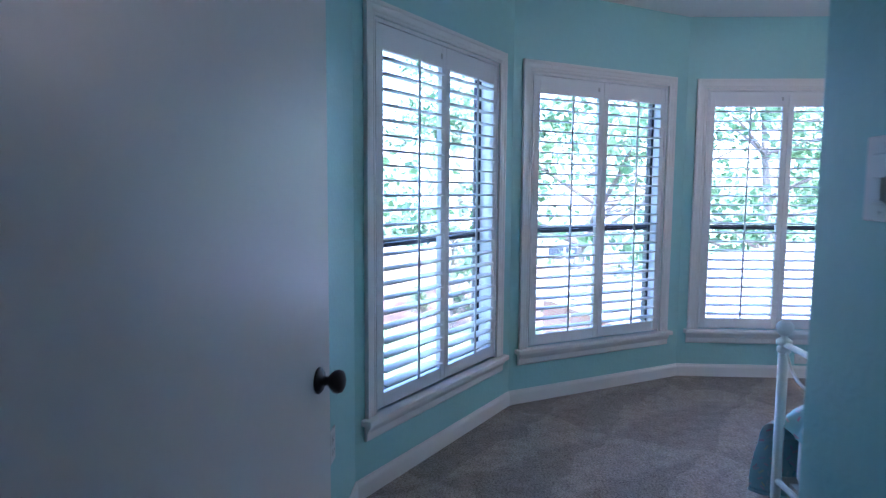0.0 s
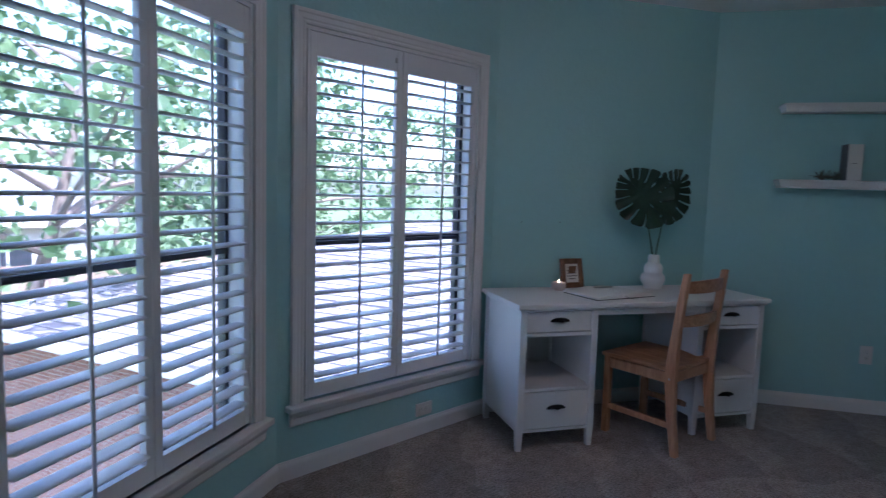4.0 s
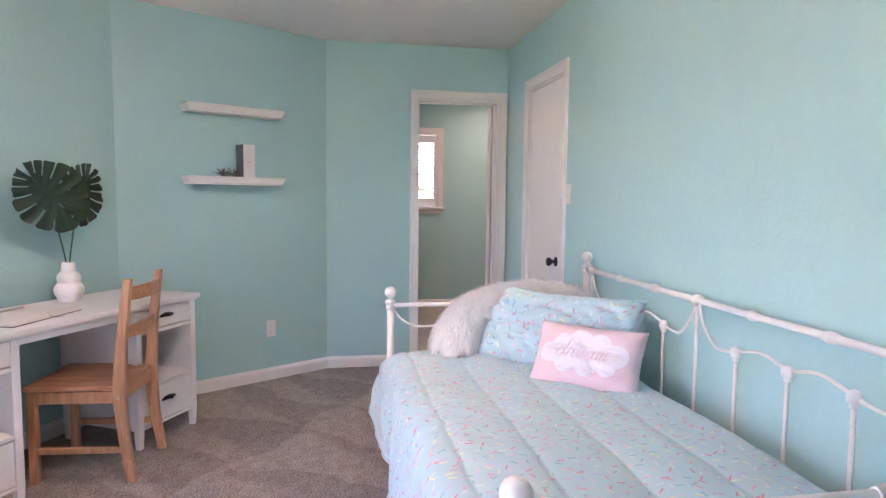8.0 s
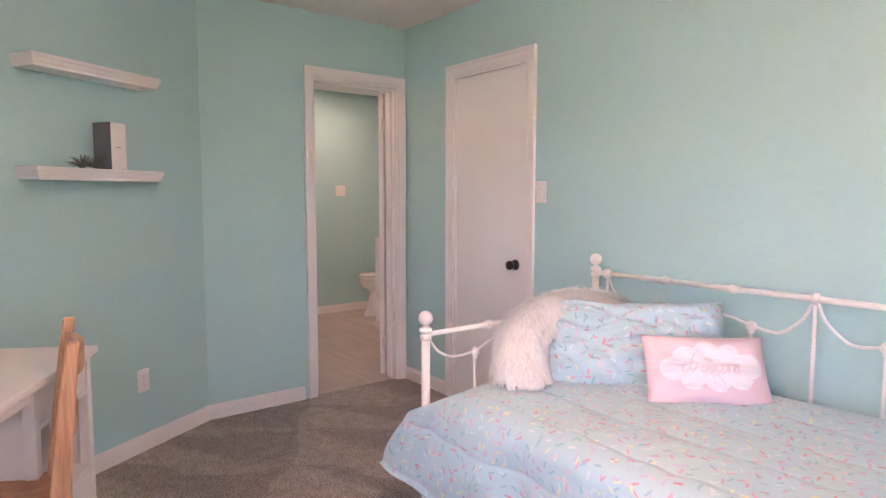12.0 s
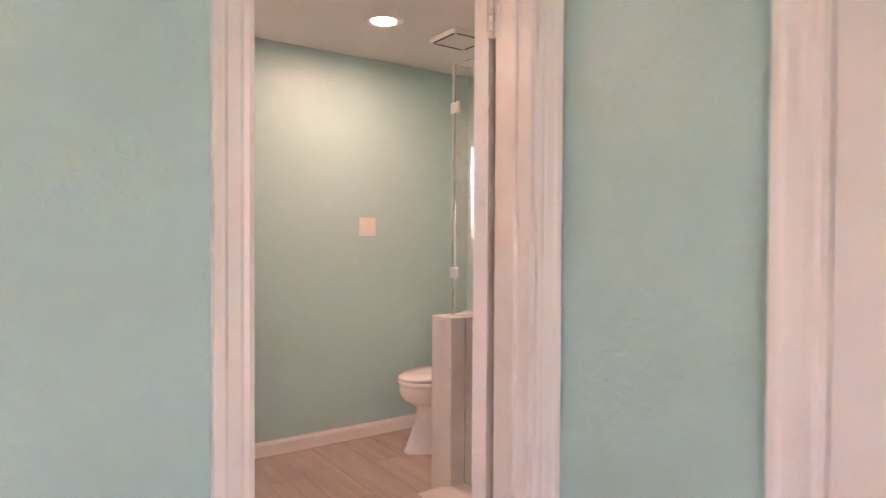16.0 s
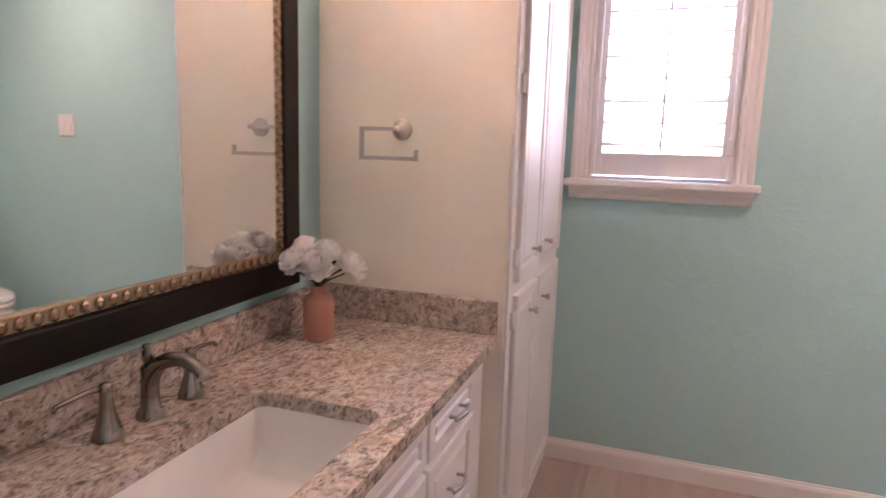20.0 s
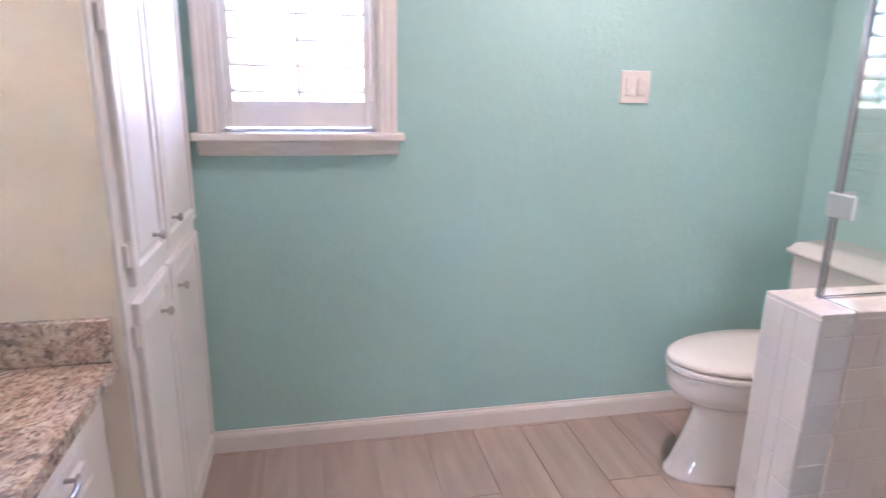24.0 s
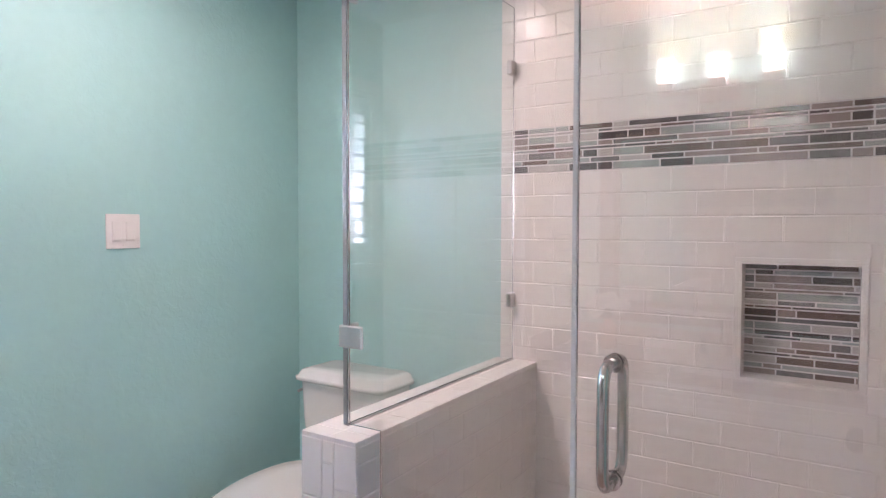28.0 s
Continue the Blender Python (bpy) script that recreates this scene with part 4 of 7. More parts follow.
part("flame", lathe([(0, 0.038), (0.003, 0.041), (0.0035, 0.046), (0.002, 0.052), (0, 0.058)], 10), M_FLAME, can_, "small candle flame", smooth=True)
# open notebook
pn = on_wall(md, 0.56, 0.36, 0.75)
M_COVER = material("notebook_cover", (0.03, 0.028, 0.03), rough=0.6)
nb = thing("notebook", Matrix.Translation(pn) @ Matrix.Rotation(radians(rz + 12), 4, "Z"), "open notebook with blank cream pages lying on the desk", "notebook")
part("cover", box(-0.205, 0.205, -0.135, 0.135, 0.0, 0.003, 0.001), M_COVER, nb)
for s in (-1, 1):
    bm = bmesh.new()
    n = 14
    lo, hi = [], []
    for i in range(n + 1):
        u = i / n
        x = s * (0.002 + 0.196 * u)
        z = 0.007 + 0.019 * (1 - u) ** 0.5 * (0.4 + 0.6 * (1 - math.exp(-u * 14))) + 0.003 * (1 - u)
        lo.append((x, 0.003))
        hi.append((x, z + 0.004))
    bm = prism(lo + hi[::-1], -0.13, 0.13)
    part("page_block", bm, M_PAPER, nb)
part("ribbon", tube(curve_points([(0.0, -0.12, 0.017), (0.012, -0.15, 0.004), (0.05, -0.165, 0.0025)], 5), 0.0022, 6, flat=0.4), M_COVER, nb)
pen = thing("pen", Matrix.Translation(pn + Vector((0.015, 0.05, 0.0330))) @ Matrix.Rotation(radians(rz + 8), 4, "Z"), "slim grey metal pen lying on the open notebook", "pen")
part("barrel", moved(lathe([(0, -0.07), (0.003, -0.062), (0.0045, -0.05), (0.0045, 0.06), (0.003, 0.068), (0, 0.069)], 10), Matrix.Rotation(radians(90), 4, "Y")), M_NICKEL, pen, smooth=True)
part("clip", box(0.02, 0.062, -0.001, 0.001, 0.0045, 0.006), M_STEEL, pen)

# ---- wall shelves ----
for k, z in enumerate((1.868, 1.418)):
    sh = thing("wall_shelf", m5 @ Matrix.Translation((0.695, 0, z)), "white crown-moulded floating shelf on the aqua wall", "shelf", "wall shelves")
    bm = bmesh.new()
    rings = []
    for ins, zz in ((0.0, 0.0), (0.0, -0.011), (0.002, -0.014), (0.004, -0.015), (0.006, -0.022), (0.009, -0.030), (0.013, -0.036), (0.013, -0.048)):
        rings.append([bm.verts.new(v) for v in ((-0.322 + ins, 0, zz), (-0.322 + ins, -0.135 + ins, zz), (0.326 - ins, -0.135 + ins, zz), (0.326 - ins, 0, zz))])
    for a, b in zip(rings, rings[1:]):
        for i in range(4):
            bm.faces.new((a[i], a[(i + 1) % 4], b[(i + 1) % 4], b[i]))
    bm.faces.new(rings[0][::-1])
    bm.faces.new(rings[-1])
    bmesh.ops.recalc_face_normals(bm, faces=bm.faces[:])
    part("crown_moulding", bm, M_TRIM, sh)
    part("board", box(-0.318, 0.322, -0.131, -0.001, 0.0003, 0.003, 0.001), M_TRIM, sh)
M_SLATE = material("slate_book_cloth", (0.11, 0.125, 0.14), rough=0.7, vary=0.1, fine=300)
M_BOOKW = material("cream_book_cloth", (0.72, 0.69, 0.66), rough=0.7, vary=0.03, fine=300)
bk = thing("book", m5 @ Matrix.Translation((0.768, -0.066, 1.4212)), "tall book with slate-grey covers and a cream spine on the shelf", "book")
BKW = 0.082
for x in (-BKW / 2, BKW / 2 - 0.003):
    part("cover", box(x, x + 0.003, -0.057, 0.05, 0, 0.212, 0.001), M_SLATE, bk, "slate-grey cloth cover")
part("spine", box(-BKW / 2 + 0.0031, BKW / 2 + 0.0002, -0.060, -0.055, 0, 0.211, 0.0015), M_BOOKW, bk, "cream cloth spine")
part("pages", box(-BKW / 2 + 0.0035, BKW / 2 - 0.0035, -0.0545, 0.047, 0.003, 0.209), M_PAPER, bk)
part("text_bar", box(-0.016, 0.010, -0.0606, -0.0601, 0.098, 0.101), M_INK, bk, "small spine lettering")
M_SUCC = material("grey_green_leaf", (0.10, 0.115, 0.095), rough=0.55, vary=0.3)
for u, cnt, size, lbl in ((0.618, 30, 0.072, "small grey-green air plant lying on the shelf"), (0.690, 24, 0.078, "grey-green air plant with upright curling leaves beside the book")):
    pl = thing("air_plant", m5 @ Matrix.Translation((u, -0.075, 1.4212)), lbl, "artificial plant", "air plants on the shelf")
    part("bulb", moved(lathe([(0.0, 0.0), (0.012, 0.003), (0.017, 0.012), (0.012, 0.024), (0.0, 0.028)], 12), Matrix.Identity(4)), M_SUCC, pl, smooth=True)
    for k in range(cnt):
        a, e, l = 2.4 * k + random.uniform(-0.3, 0.3), random.uniform(0.15, 1.15), size * random.uniform(0.7, 1.1)
        d = Vector((math.cos(a), 0.7 * math.sin(a), 0))
        pts = [d * (l * math.cos(e) * f + 0.006) + Vector((0, 0, 0.012 + l * math.sin(e) * f - (0.016 + 0.010 * math.cos(a * 3)) * f * f * math.cos(e))) for f in (0, 0.25, 0.5, 0.75, 1.0)]
        pts = [Vector((q.x, q.y, max(q.z, 0.004))) for q in pts]
        part("leaf", tube(pts, [0.0052, 0.0050, 0.0040, 0.0026, 0.0006], 5, flat=0.5), M_SUCC, pl, smooth=True)

# ---- daybed ----
M_IRON = material("cream_enamel_iron", (0.78, 0.74, 0.70), rough=0.3, vary=0.05, scale=12, fine=70, bump=0.06, bump_scale=30)
bed = thing("daybed", None, "cream-painted iron daybed with ball finials along the wall", "daybed")
BXE, BXW, BYF, BYB = -1.722, -3.775, 1.073, 0.063


def post(x, y, zb):
    p = thing("post", Matrix.Translation((x, y, 0)))
    p.parent = bed
    part("tube", lathe([(0.0, 0.0), (0.024, 0.0), (0.026, 0.008), (0.022, 0.02), (0.024, 0.03), (0.0185, 0.045), (0.0165, 0.06), (0.0165, zb - 0.085)], 20), M_IRON, p, smooth=True)
    part("collar", lathe([(0.0165, zb - 0.085), (0.022, zb - 0.082), (0.022, zb - 0.066), (0.017, zb - 0.062), (0.017, zb - 0.058), (0.025, zb - 0.054), (0.025, zb - 0.042), (0.018, zb - 0.037), (0.011, zb - 0.033), (0.011, zb - 0.026)], 20), M_IRON, p, smooth=True)
    part("ball_finial", lathe([(0.0278 * math.sin(math.pi * k / 12), zb - 0.0278 * math.cos(math.pi * k / 12)) for k in range(13)], 24), M_IRON, p, smooth=True)


for x, zf in ((BXE, 0.838), (BXW, 0.829)):
    post(x, BYF, zf)
    post(x, BYB, 1.003)
RAIL = 0.94


def collar_at(parent, p, axis, r=0.018, name="collar"):
    c = lathe([(0.009, -0.024), (0.014, -0.022), (0.014, -0.016), (0.011, -0.012), (r, -0.007), (r, 0.007), (0.011, 0.012), (0.014, 0.016), (0.014, 0.022), (0.009, 0.024)], 16)
    rot = Matrix.Rotation(radians(90), 4, "Y" if axis == "x" else "X")
    part(name, moved(c, Matrix.Translation(p) @ rot), M_IRON, parent, smooth=True)


back = thing("back_frame")
back.parent = bed
part("top_rail", tube([(BXE, BYB, RAIL), (BXW, BYB, RAIL)], 0.0115, 12), M_IRON, back, smooth=True)
for x in (-2.093, -2.394, -2.99, -3.295):
    collar_at(back, (x, BYB, RAIL), "x")
TEES = (-1.79, -2.695, -3.60)
for x in TEES:
    collar_at(back, (x, BYB, RAIL), "x", 0.023, "tee_collar")
    part("spindle", tube([(x, BYB, RAIL - 0.008), (x, BYB, 0.32)], 0.0065, 10), M_IRON, back, smooth=True)
for x0, sgn in ((-1.79, -1), (-2.695, 1), (-2.695, -1), (-3.60, 1)):
    part("swag_rod", tube(curve_points([(x0 + sgn * 0.006, BYB, RAIL - 0.01), (x0 + sgn * 0.04, BYB, 0.86), (x0 + sgn * 0.11, BYB, 0.80), (x0 + sgn * 0.17, BYB, 0.797), (x0 + sgn * 0.222, BYB, 0.808)], 6), 0.0055, 8), M_IRON, back, smooth=True)
for t0, t1 in ((TEES[0], TEES[1]), (TEES[1], TEES[2])):
    hx = [t0 - 0.222, (t0 + t1) / 2, t1 + 0.222]
    for x in hx:
        part("spindle_head", moved(lathe([(0.007, -0.03), (0.012, -0.026), (0.009, -0.02), (0.017, -0.012), (0.02, 0.0), (0.016, 0.012), (0.008, 0.018), (0, 0.019)], 14), Matrix.Translation((x, BYB, 0.806))), M_IRON, back, smooth=True)
        part("spindle", tube([(x, BYB, 0.78), (x, BYB, 0.32)], 0.0065, 10), M_IRON, back, smooth=True)
    for a, b in ((hx[0], hx[1]), (hx[1], hx[2])):
        part("arch_rod", tube(curve_points([(a, BYB, 0.808), ((a + b) / 2, BYB, 0.832), (b, BYB, 0.808)], 8), 0.0055, 8), M_IRON, back, smooth=True)
part("bottom_rail", tube([(BXE, BYB, 0.32), (BXW, BYB, 0.32)], 0.0115, 10), M_IRON, back, smooth=True)
for x in (BXE, BXW):
    arm = thing("arm_frame")
    arm.parent = bed
    part("top_rail", tube([(x, BYF, 0.774), (x, BYB, 0.774)], 0.0105, 12), M_IRON, arm, smooth=True)
    for y in (0.754, 0.38):
        collar_at(arm, (x, y, 0.774), "y")
    ys = (0.825, 0.568, 0.31)
    for y in ys:
        part("spindle_head", moved(lathe([(0.007, -0.03), (0.012, -0.026), (0.009, -0.02), (0.016, -0.012), (0.018, 0.0), (0.014, 0.012), (0.007, 0.018), (0, 0.019)], 14), Matrix.Translation((x, y, 0.672))), M_IRON, arm, smooth=True)
        part("spindle", tube([(x, y, 0.65), (x, y, 0.30)], 0.006, 8), M_IRON, arm, smooth=True)
    part("swag_rod", tube(curve_points([(x, BYF - 0.014, 0.755), (x, BYF - 0.06, 0.70), (x, 0.94, 0.668), (x, 0.825, 0.674), (x, 0.70, 0.716), (x, 0.568, 0.676), (x, 0.44, 0.716), (x, 0.31, 0.674), (x, 0.2, 0.668), (x, BYB + 0.06, 0.70), (x, BYB + 0.014, 0.755)], 6), 0.0052, 8), M_IRON, arm, smooth=True)
    part("bottom_rail", tube([(x, BYF, 0.30), (x, BYB, 0.30)], 0.0105, 10), M_IRON, arm, smooth=True)
part("side_rail", box(BXW + 0.02, BXE - 0.02, BYF - 0.012, BYF + 0.0, 0.27, 0.31), M_IRON, bed)
part("slat_deck", box(BXW + 0.03, BXE - 0.03, BYB + 0.03, BYF - 0.03, 0.285, 0.30), M_IRON, bed)
M_TICK = material("mattress_ticking", (0.75, 0.74, 0.72), rough=0.85, vary=0.04)
mat_ = thing("mattress", None, "white mattress under the comforter", "mattress")
part("body", box(BXW + 0.035, BXE - 0.035, BYB + 0.04, BYF - 0.03, 0.301, 0.53, 0.04, seg=3), M_TICK, mat_)


def sprinkle_cloth(name, base):
    """Printed cotton: pale aqua with short coloured dashes strewn at every angle, over a fine weave."""
    m = material(name, base, rough=0.8, vary=0.035, scale=6, fine=400, bump=0.12, bump_scale=900, sheen=0.25, spec=0.25)
    n, l, b = nodes_of(m)
    old = b.inputs["Base Color"].links[0].from_socket
    uv = n.new("ShaderNodeUVMap")
    current = old
    for scale, length, width, seedx in ((24.5, 0.0112, 0.0032, 0.0), (19.5, 0.0105, 0.0031, 7.3)):
        off = n.new("ShaderNodeVectorMath")
        off.inputs[1].default_value = (seedx, seedx * 0.37, 0)
        l.new(uv.outputs[0], off.inputs[0])
        vo = n.new("ShaderNodeTexVoronoi")
        vo.voronoi_dimensions = "2D"
        vo.inputs["Scale"].default_value, vo.inputs["Randomness"].default_value = scale, 0.85
        l.new(off.outputs[0], vo.inputs["Vector"])
        sub = n.new("ShaderNodeVectorMath")
        sub.operation = "SUBTRACT"
        l.new(off.outputs[0], sub.inputs[0])
        l.new(vo.outputs["Position"], sub.inputs[1])
        sep = n.new("ShaderNodeSeparateColor")
        l.new(vo.outputs["Color"], sep.inputs[0])
        ang = n.new("ShaderNodeMath")
        ang.operation = "MULTIPLY"
        ang.inputs[1].default_value = 6.283
        l.new(sep.outputs[0], ang.inputs[0])
        rot = n.new("ShaderNodeVectorRotate")
        rot.rotation_type = "Z_AXIS"
        l.new(sub.outputs[0], rot.inputs["Vector"])
        l.new(ang.outputs[0], rot.inputs["Angle"])
        xyz = n.new("ShaderNodeSeparateXYZ")
        l.new(rot.outputs[0], xyz.inputs[0])
        masks = []
        for k, lim in ((0, length), (1, width)):
            ab = n.new("ShaderNodeMath")
            ab.operation = "ABSOLUTE"
            l.new(xyz.outputs[k], ab.inputs[0])
            lt = n.new("ShaderNodeMath")
            lt.operation = "LESS_THAN"
            lt.inputs[1].default_value = lim
            l.new(ab.outputs[0], lt.inputs[0])
            masks.append(lt)
        both = n.new("ShaderNodeMath")
        both.operation = "MULTIPLY"
        l.new(masks[0].outputs[0], both.inputs[0])
        l.new(masks[1].outputs[0], both.inputs[1])
        ramp = n.new("ShaderNodeValToRGB")
        ramp.color_ramp.interpolation = "CONSTANT"
        cols = [(0.0, (0.70, 0.36, 0.46)), (0.17, (0.60, 0.70, 0.72)), (0.33, (0.25, 0.50, 0.57)), (0.50, (0.73, 0.71, 0.47)), (0.62, (0.64, 0.29, 0.38)), (0.74, (0.54, 0.48, 0.64)), (0.86, (0.70, 0.55, 0.60))]
        for i, (p, c) in enumerate(cols):
            e = ramp.color_ramp.elements[0] if i == 0 else ramp.color_ramp.elements.new(p) if i > 1 else ramp.color_ramp.elements[1]
            e.position, e.color = p, (*c, 1)
        l.new(sep.outputs[1], ramp.inputs[0])
        mx = n.new("ShaderNodeMix")
        mx.data_type = "RGBA"
        l.new(both.outputs[0], mx.inputs[0])
        l.new(current, mx.inputs[6])
        l.new(ramp.outputs[0], mx.inputs[7])
        current = mx.outputs[2]
    l.new(current, b.inputs["Base Color"])
    return m


M_SPRINK = sprinkle_cloth("sprinkle_print_cotton", (0.43, 0.615, 0.65))


def uv_sheet(nx, ny, place, uvof):
    """A grid sheet with its uv in metres."""
    bm = bmesh.new()
    layer = bm.loops.layers.uv.new("UVMap")
    vs = [[bm.verts.new(place(i / nx, j / ny)) for j in range(ny + 1)] for i in range(nx + 1)]
    for i in range(nx):
        for j in range(ny):
            f = bm.faces.new((vs[i][j], vs[i + 1][j], vs[i + 1][j + 1], vs[i][j + 1]))
            for lp, (a, b) in zip(f.loops, ((i, j), (i + 1, j), (i + 1, j + 1), (i, j + 1))):
                lp[layer].uv = uvof(a / nx, b / ny)
            f.smooth = True
    return bm


def comforter_point(u, v):
    """u along the bed from its east end, v across from the back: the sheet lies on top and turns down at front and ends."""
    su, sv = -0.12 + 2.22 * u, 1.37 * v
    x, z = BXE - 0.06 - su, 0.585
    n1 = noise.noise(Vector((su * 3.1, sv * 3.3, 1.7))) * 0.012 + noise.noise(Vector((su * 8, sv * 9, 4.2))) * 0.005
    puff = 0.014 * abs(math.sin(math.pi * (sv - 0.06) / 0.215)) ** 0.42
    y = 0.095 + sv
    edge, rad = 0.93, 0.085
    # front: turn down over a rounded edge
    if sv > edge:
        d = sv - edge
        if d < rad * math.pi / 2:
            a = d / rad
            y, z = 0.095 + edge + rad * math.sin(a), z - rad * (1 - math.cos(a))
        else:
            dd = d - rad * math.pi / 2
            y = 0.095 + edge + rad + 0.02 * math.sin(su * 9 + 2 * noise.noise(Vector((su * 2, 0, 9)))) * min(1, dd / 0.15) + 0.05 * dd
            z = z - rad - dd
        y += puff * min(1, d / rad)
    z += puff * (1 if sv < edge else max(0, 1 - (sv - edge) / rad)) + n1
    # ends: tucked inside the arms on top; in front the loose corner swings out past the post
    f0 = min(1.0, max(0.0, (sv - 0.74) / 0.34))
    front = f0 * f0 * (3 - 2 * f0)
    fall = max(0.0, sv - edge) / 0.44
    for end, sgn, wide in ((0.0, 1, 0.14), (1.98, -1, -0.06)):
        k = (end - su) * sgn + 0.16
        if k > 0:
            q = k / 0.28
            x_in = BXE - 0.06 - end + sgn * (-0.16 + 0.13 * (1 - math.exp(-k / 0.09)))
            z_in = z - 0.17 * q * q
            x_out = BXE - 0.06 - su + sgn * (wide * fall - 0.11 * (1 - fall) ** 2) * q
            z_out = z - 0.07 * q * q * (1 - fall) + 0.03 * fall * q
            x, z = x_in + (x_out - x_in) * front, z_in + (z_out - z_in) * front
            y += 0.035 * fall * q - 0.02 * front * (1 - fall) * q
    crush = min(1.0, max(0.0, (sv - 0.6) / 0.4))
    z += crush * 0.010 * noise.noise(Vector((su * 13 + sv * 5, sv * 6, 7.7)))
    y += crush * 0.016 * noise.noise(Vector((su * 11 + 3, sv * 4 - su * 3, 2.1)))
    if sv < 0.08:
        z -= (0.08 - sv) * 0.6
    return (x, y, max(z, 0.19))


comf = thing("comforter", None, "pale aqua quilted comforter printed with coloured dashes, spread on the daybed", "comforter")
cb = uv_sheet(150, 240, comforter_point, lambda u, v: (2.22 * u, 1.37 * v))
part("quilt", cb, M_SPRINK, comf, smooth=True)
M_STITCH = material("quilting_thread", (0.42, 0.58, 0.60), rough=0.8, vary=0.05)
for k in range(7):
    sv_ = 0.06 + 0.215 * k
    if sv_ < 1.3:
        part("stitch_line", tube([Vector(comforter_point(q / 150, sv_ / 1.37)) + Vector((0, 0, 0.0015)) for q in range(10, 144)], 0.0024, 5), M_STITCH, comf, "sewn quilting line", smooth=True)
part("hem", tube([Vector(comforter_point(q / 150, 1.0)) for q in range(151)], 0.0055, 6), M_SPRINK, comf, "rolled hem", smooth=True)


def pillow(width, height, thick, uv0=0.0, rumple=0.3):
    """A stuffed cushion in x (width), z (height), y (thickness), pinched at its corners."""
    bm = bmesh.new()
    layer = bm.loops.layers.uv.new("UVMap")
    n = 26 if rumple < 0.5 else 48

    def at(i, j, s):
        a, b = i / n * 2 - 1, j / n * 2 - 1
        ex = 1 - 0.05 * (1 - b * b)
        ez = (1 - 0.07 * (1 - a * a))
        t = max(0.0, (1 - a ** 4) * (1 - b ** 4)) ** 0.55
        w = noise.noise(Vector((a * 2.3 + uv0, b * 2.1, s * 3.0))) * 0.020 * t + (noise.noise(Vector((a * 5 + b * 2 + uv0, b * 8 - a * 3, s * 2.0))) * 0.013 + noise.noise(Vector((a * 13 + uv0, b * 11 + a * 6, s * 2.0))) * 0.005) * t ** 0.5 * rumple
        if rumple > 0.5:
            w -= s * 0.026 * t ** 0.6 * max(0.0, 0.30 - abs(noise.noise(Vector((a * 1.9 + b * 1.5 + uv0, b * 1.3 - a * 1.6, s * 4.0))))) / 0.30
            ez += 0.05 * noise.noise(Vector((a * 2.6, uv0, b)))
            ex += 0.03 * noise.noise(Vector((b * 2.8, 2.0 + uv0, a)))
        return Vector((a * width / 2 * ex, s * (thick / 2 * t) + w, height / 2 + b * height / 2 * ez))

    for s in (-1, 1):
        vs = [[bm.verts.new(at(i, j, s)) for j in range(n + 1)] for i in range(n + 1)]
        for i in range(n):
            for j in range(n):
                q = (vs[i][j], vs[i + 1][j], vs[i + 1][j + 1], vs[i][j + 1])
                f = bm.faces.new(q if s < 0 else q[::-1])
                f.smooth = True
                for lp in f.loops:
                    lp[layer].uv = (lp.vert.co.x + uv0, lp.vert.co.z + uv0)
    bmesh.ops.remove_doubles(bm, verts=bm.verts[:], dist=0.0008)
    return bm, at


mp = Matrix.Translation((-2.230, 0.462, 0.550)) @ Matrix.Rotation(radians(-135), 4, "Z") @ Matrix.Rotation(radians(-29), 4, "X")
sham = thing("bed_pillow", mp, "pale aqua pillow in a dash-printed sham, leaning on the daybed arm", "pillow")
pb, _ = pillow(0.745, 0.378, 0.20, 3.0, rumple=1.0)
part("sham", pb, M_SPRINK, sham, smooth=True)
fl = uv_sheet(40, 2, lambda u, v: ((u - 0.5) * 0.74, (0.018 * math.sin(u * 22) - 0.035) * v - 0.02, 0.012 - 0.035 * v + 0.010 * math.sin(u * 9)), lambda u, v: (u * 0.7 + 5, v * 0.05))
part("flange", fl, M_SPRINK, sham)

M_PINK = material("pink_cotton", (0.80, 0.585, 0.62), rough=0.85, vary=0.03, fine=500, bump=0.15, bump_scale=900, sheen=0.2, spec=0.2)
M_FELT = material("white_felt", (0.80, 0.745, 0.775), rough=0.95, vary=0.02, fine=400, bump=0.2, bump_scale=700, spec=0.1)
M_PINKT = material("pink_thread", (0.80, 0.58, 0.62), rough=0.8, vary=0.02)
mk = Matrix.Translation((-2.522, 0.428, 0.566)) @ Matrix.Rotation(radians(-132.5), 4, "Z") @ Matrix.Rotation(radians(-32), 4, "X")
pink = thing("throw_pillow", mk, "small pink cushion with a white cloud lettered dream", "pillow")
PW, PH = 0.434, 0.270
kb, kat = pillow(PW, PH, 0.12, 11.0)
part("cover", kb, M_PINK, pink, smooth=True)


def pillow_front(x, z):
    """The cushion's front surface at x, z."""
    a, b = x / (PW / 2), (z - PH / 2) / (PH / 2)
    for _ in range(3):
        a = x / (PW / 2) / (1 - 0.05 * (1 - b * b))
        b = (z - PH / 2) / (PH / 2) / (1 - 0.07 * (1 - a * a))
    return kat((a + 1) / 2 * 26, (b + 1) / 2 * 26, -1).y


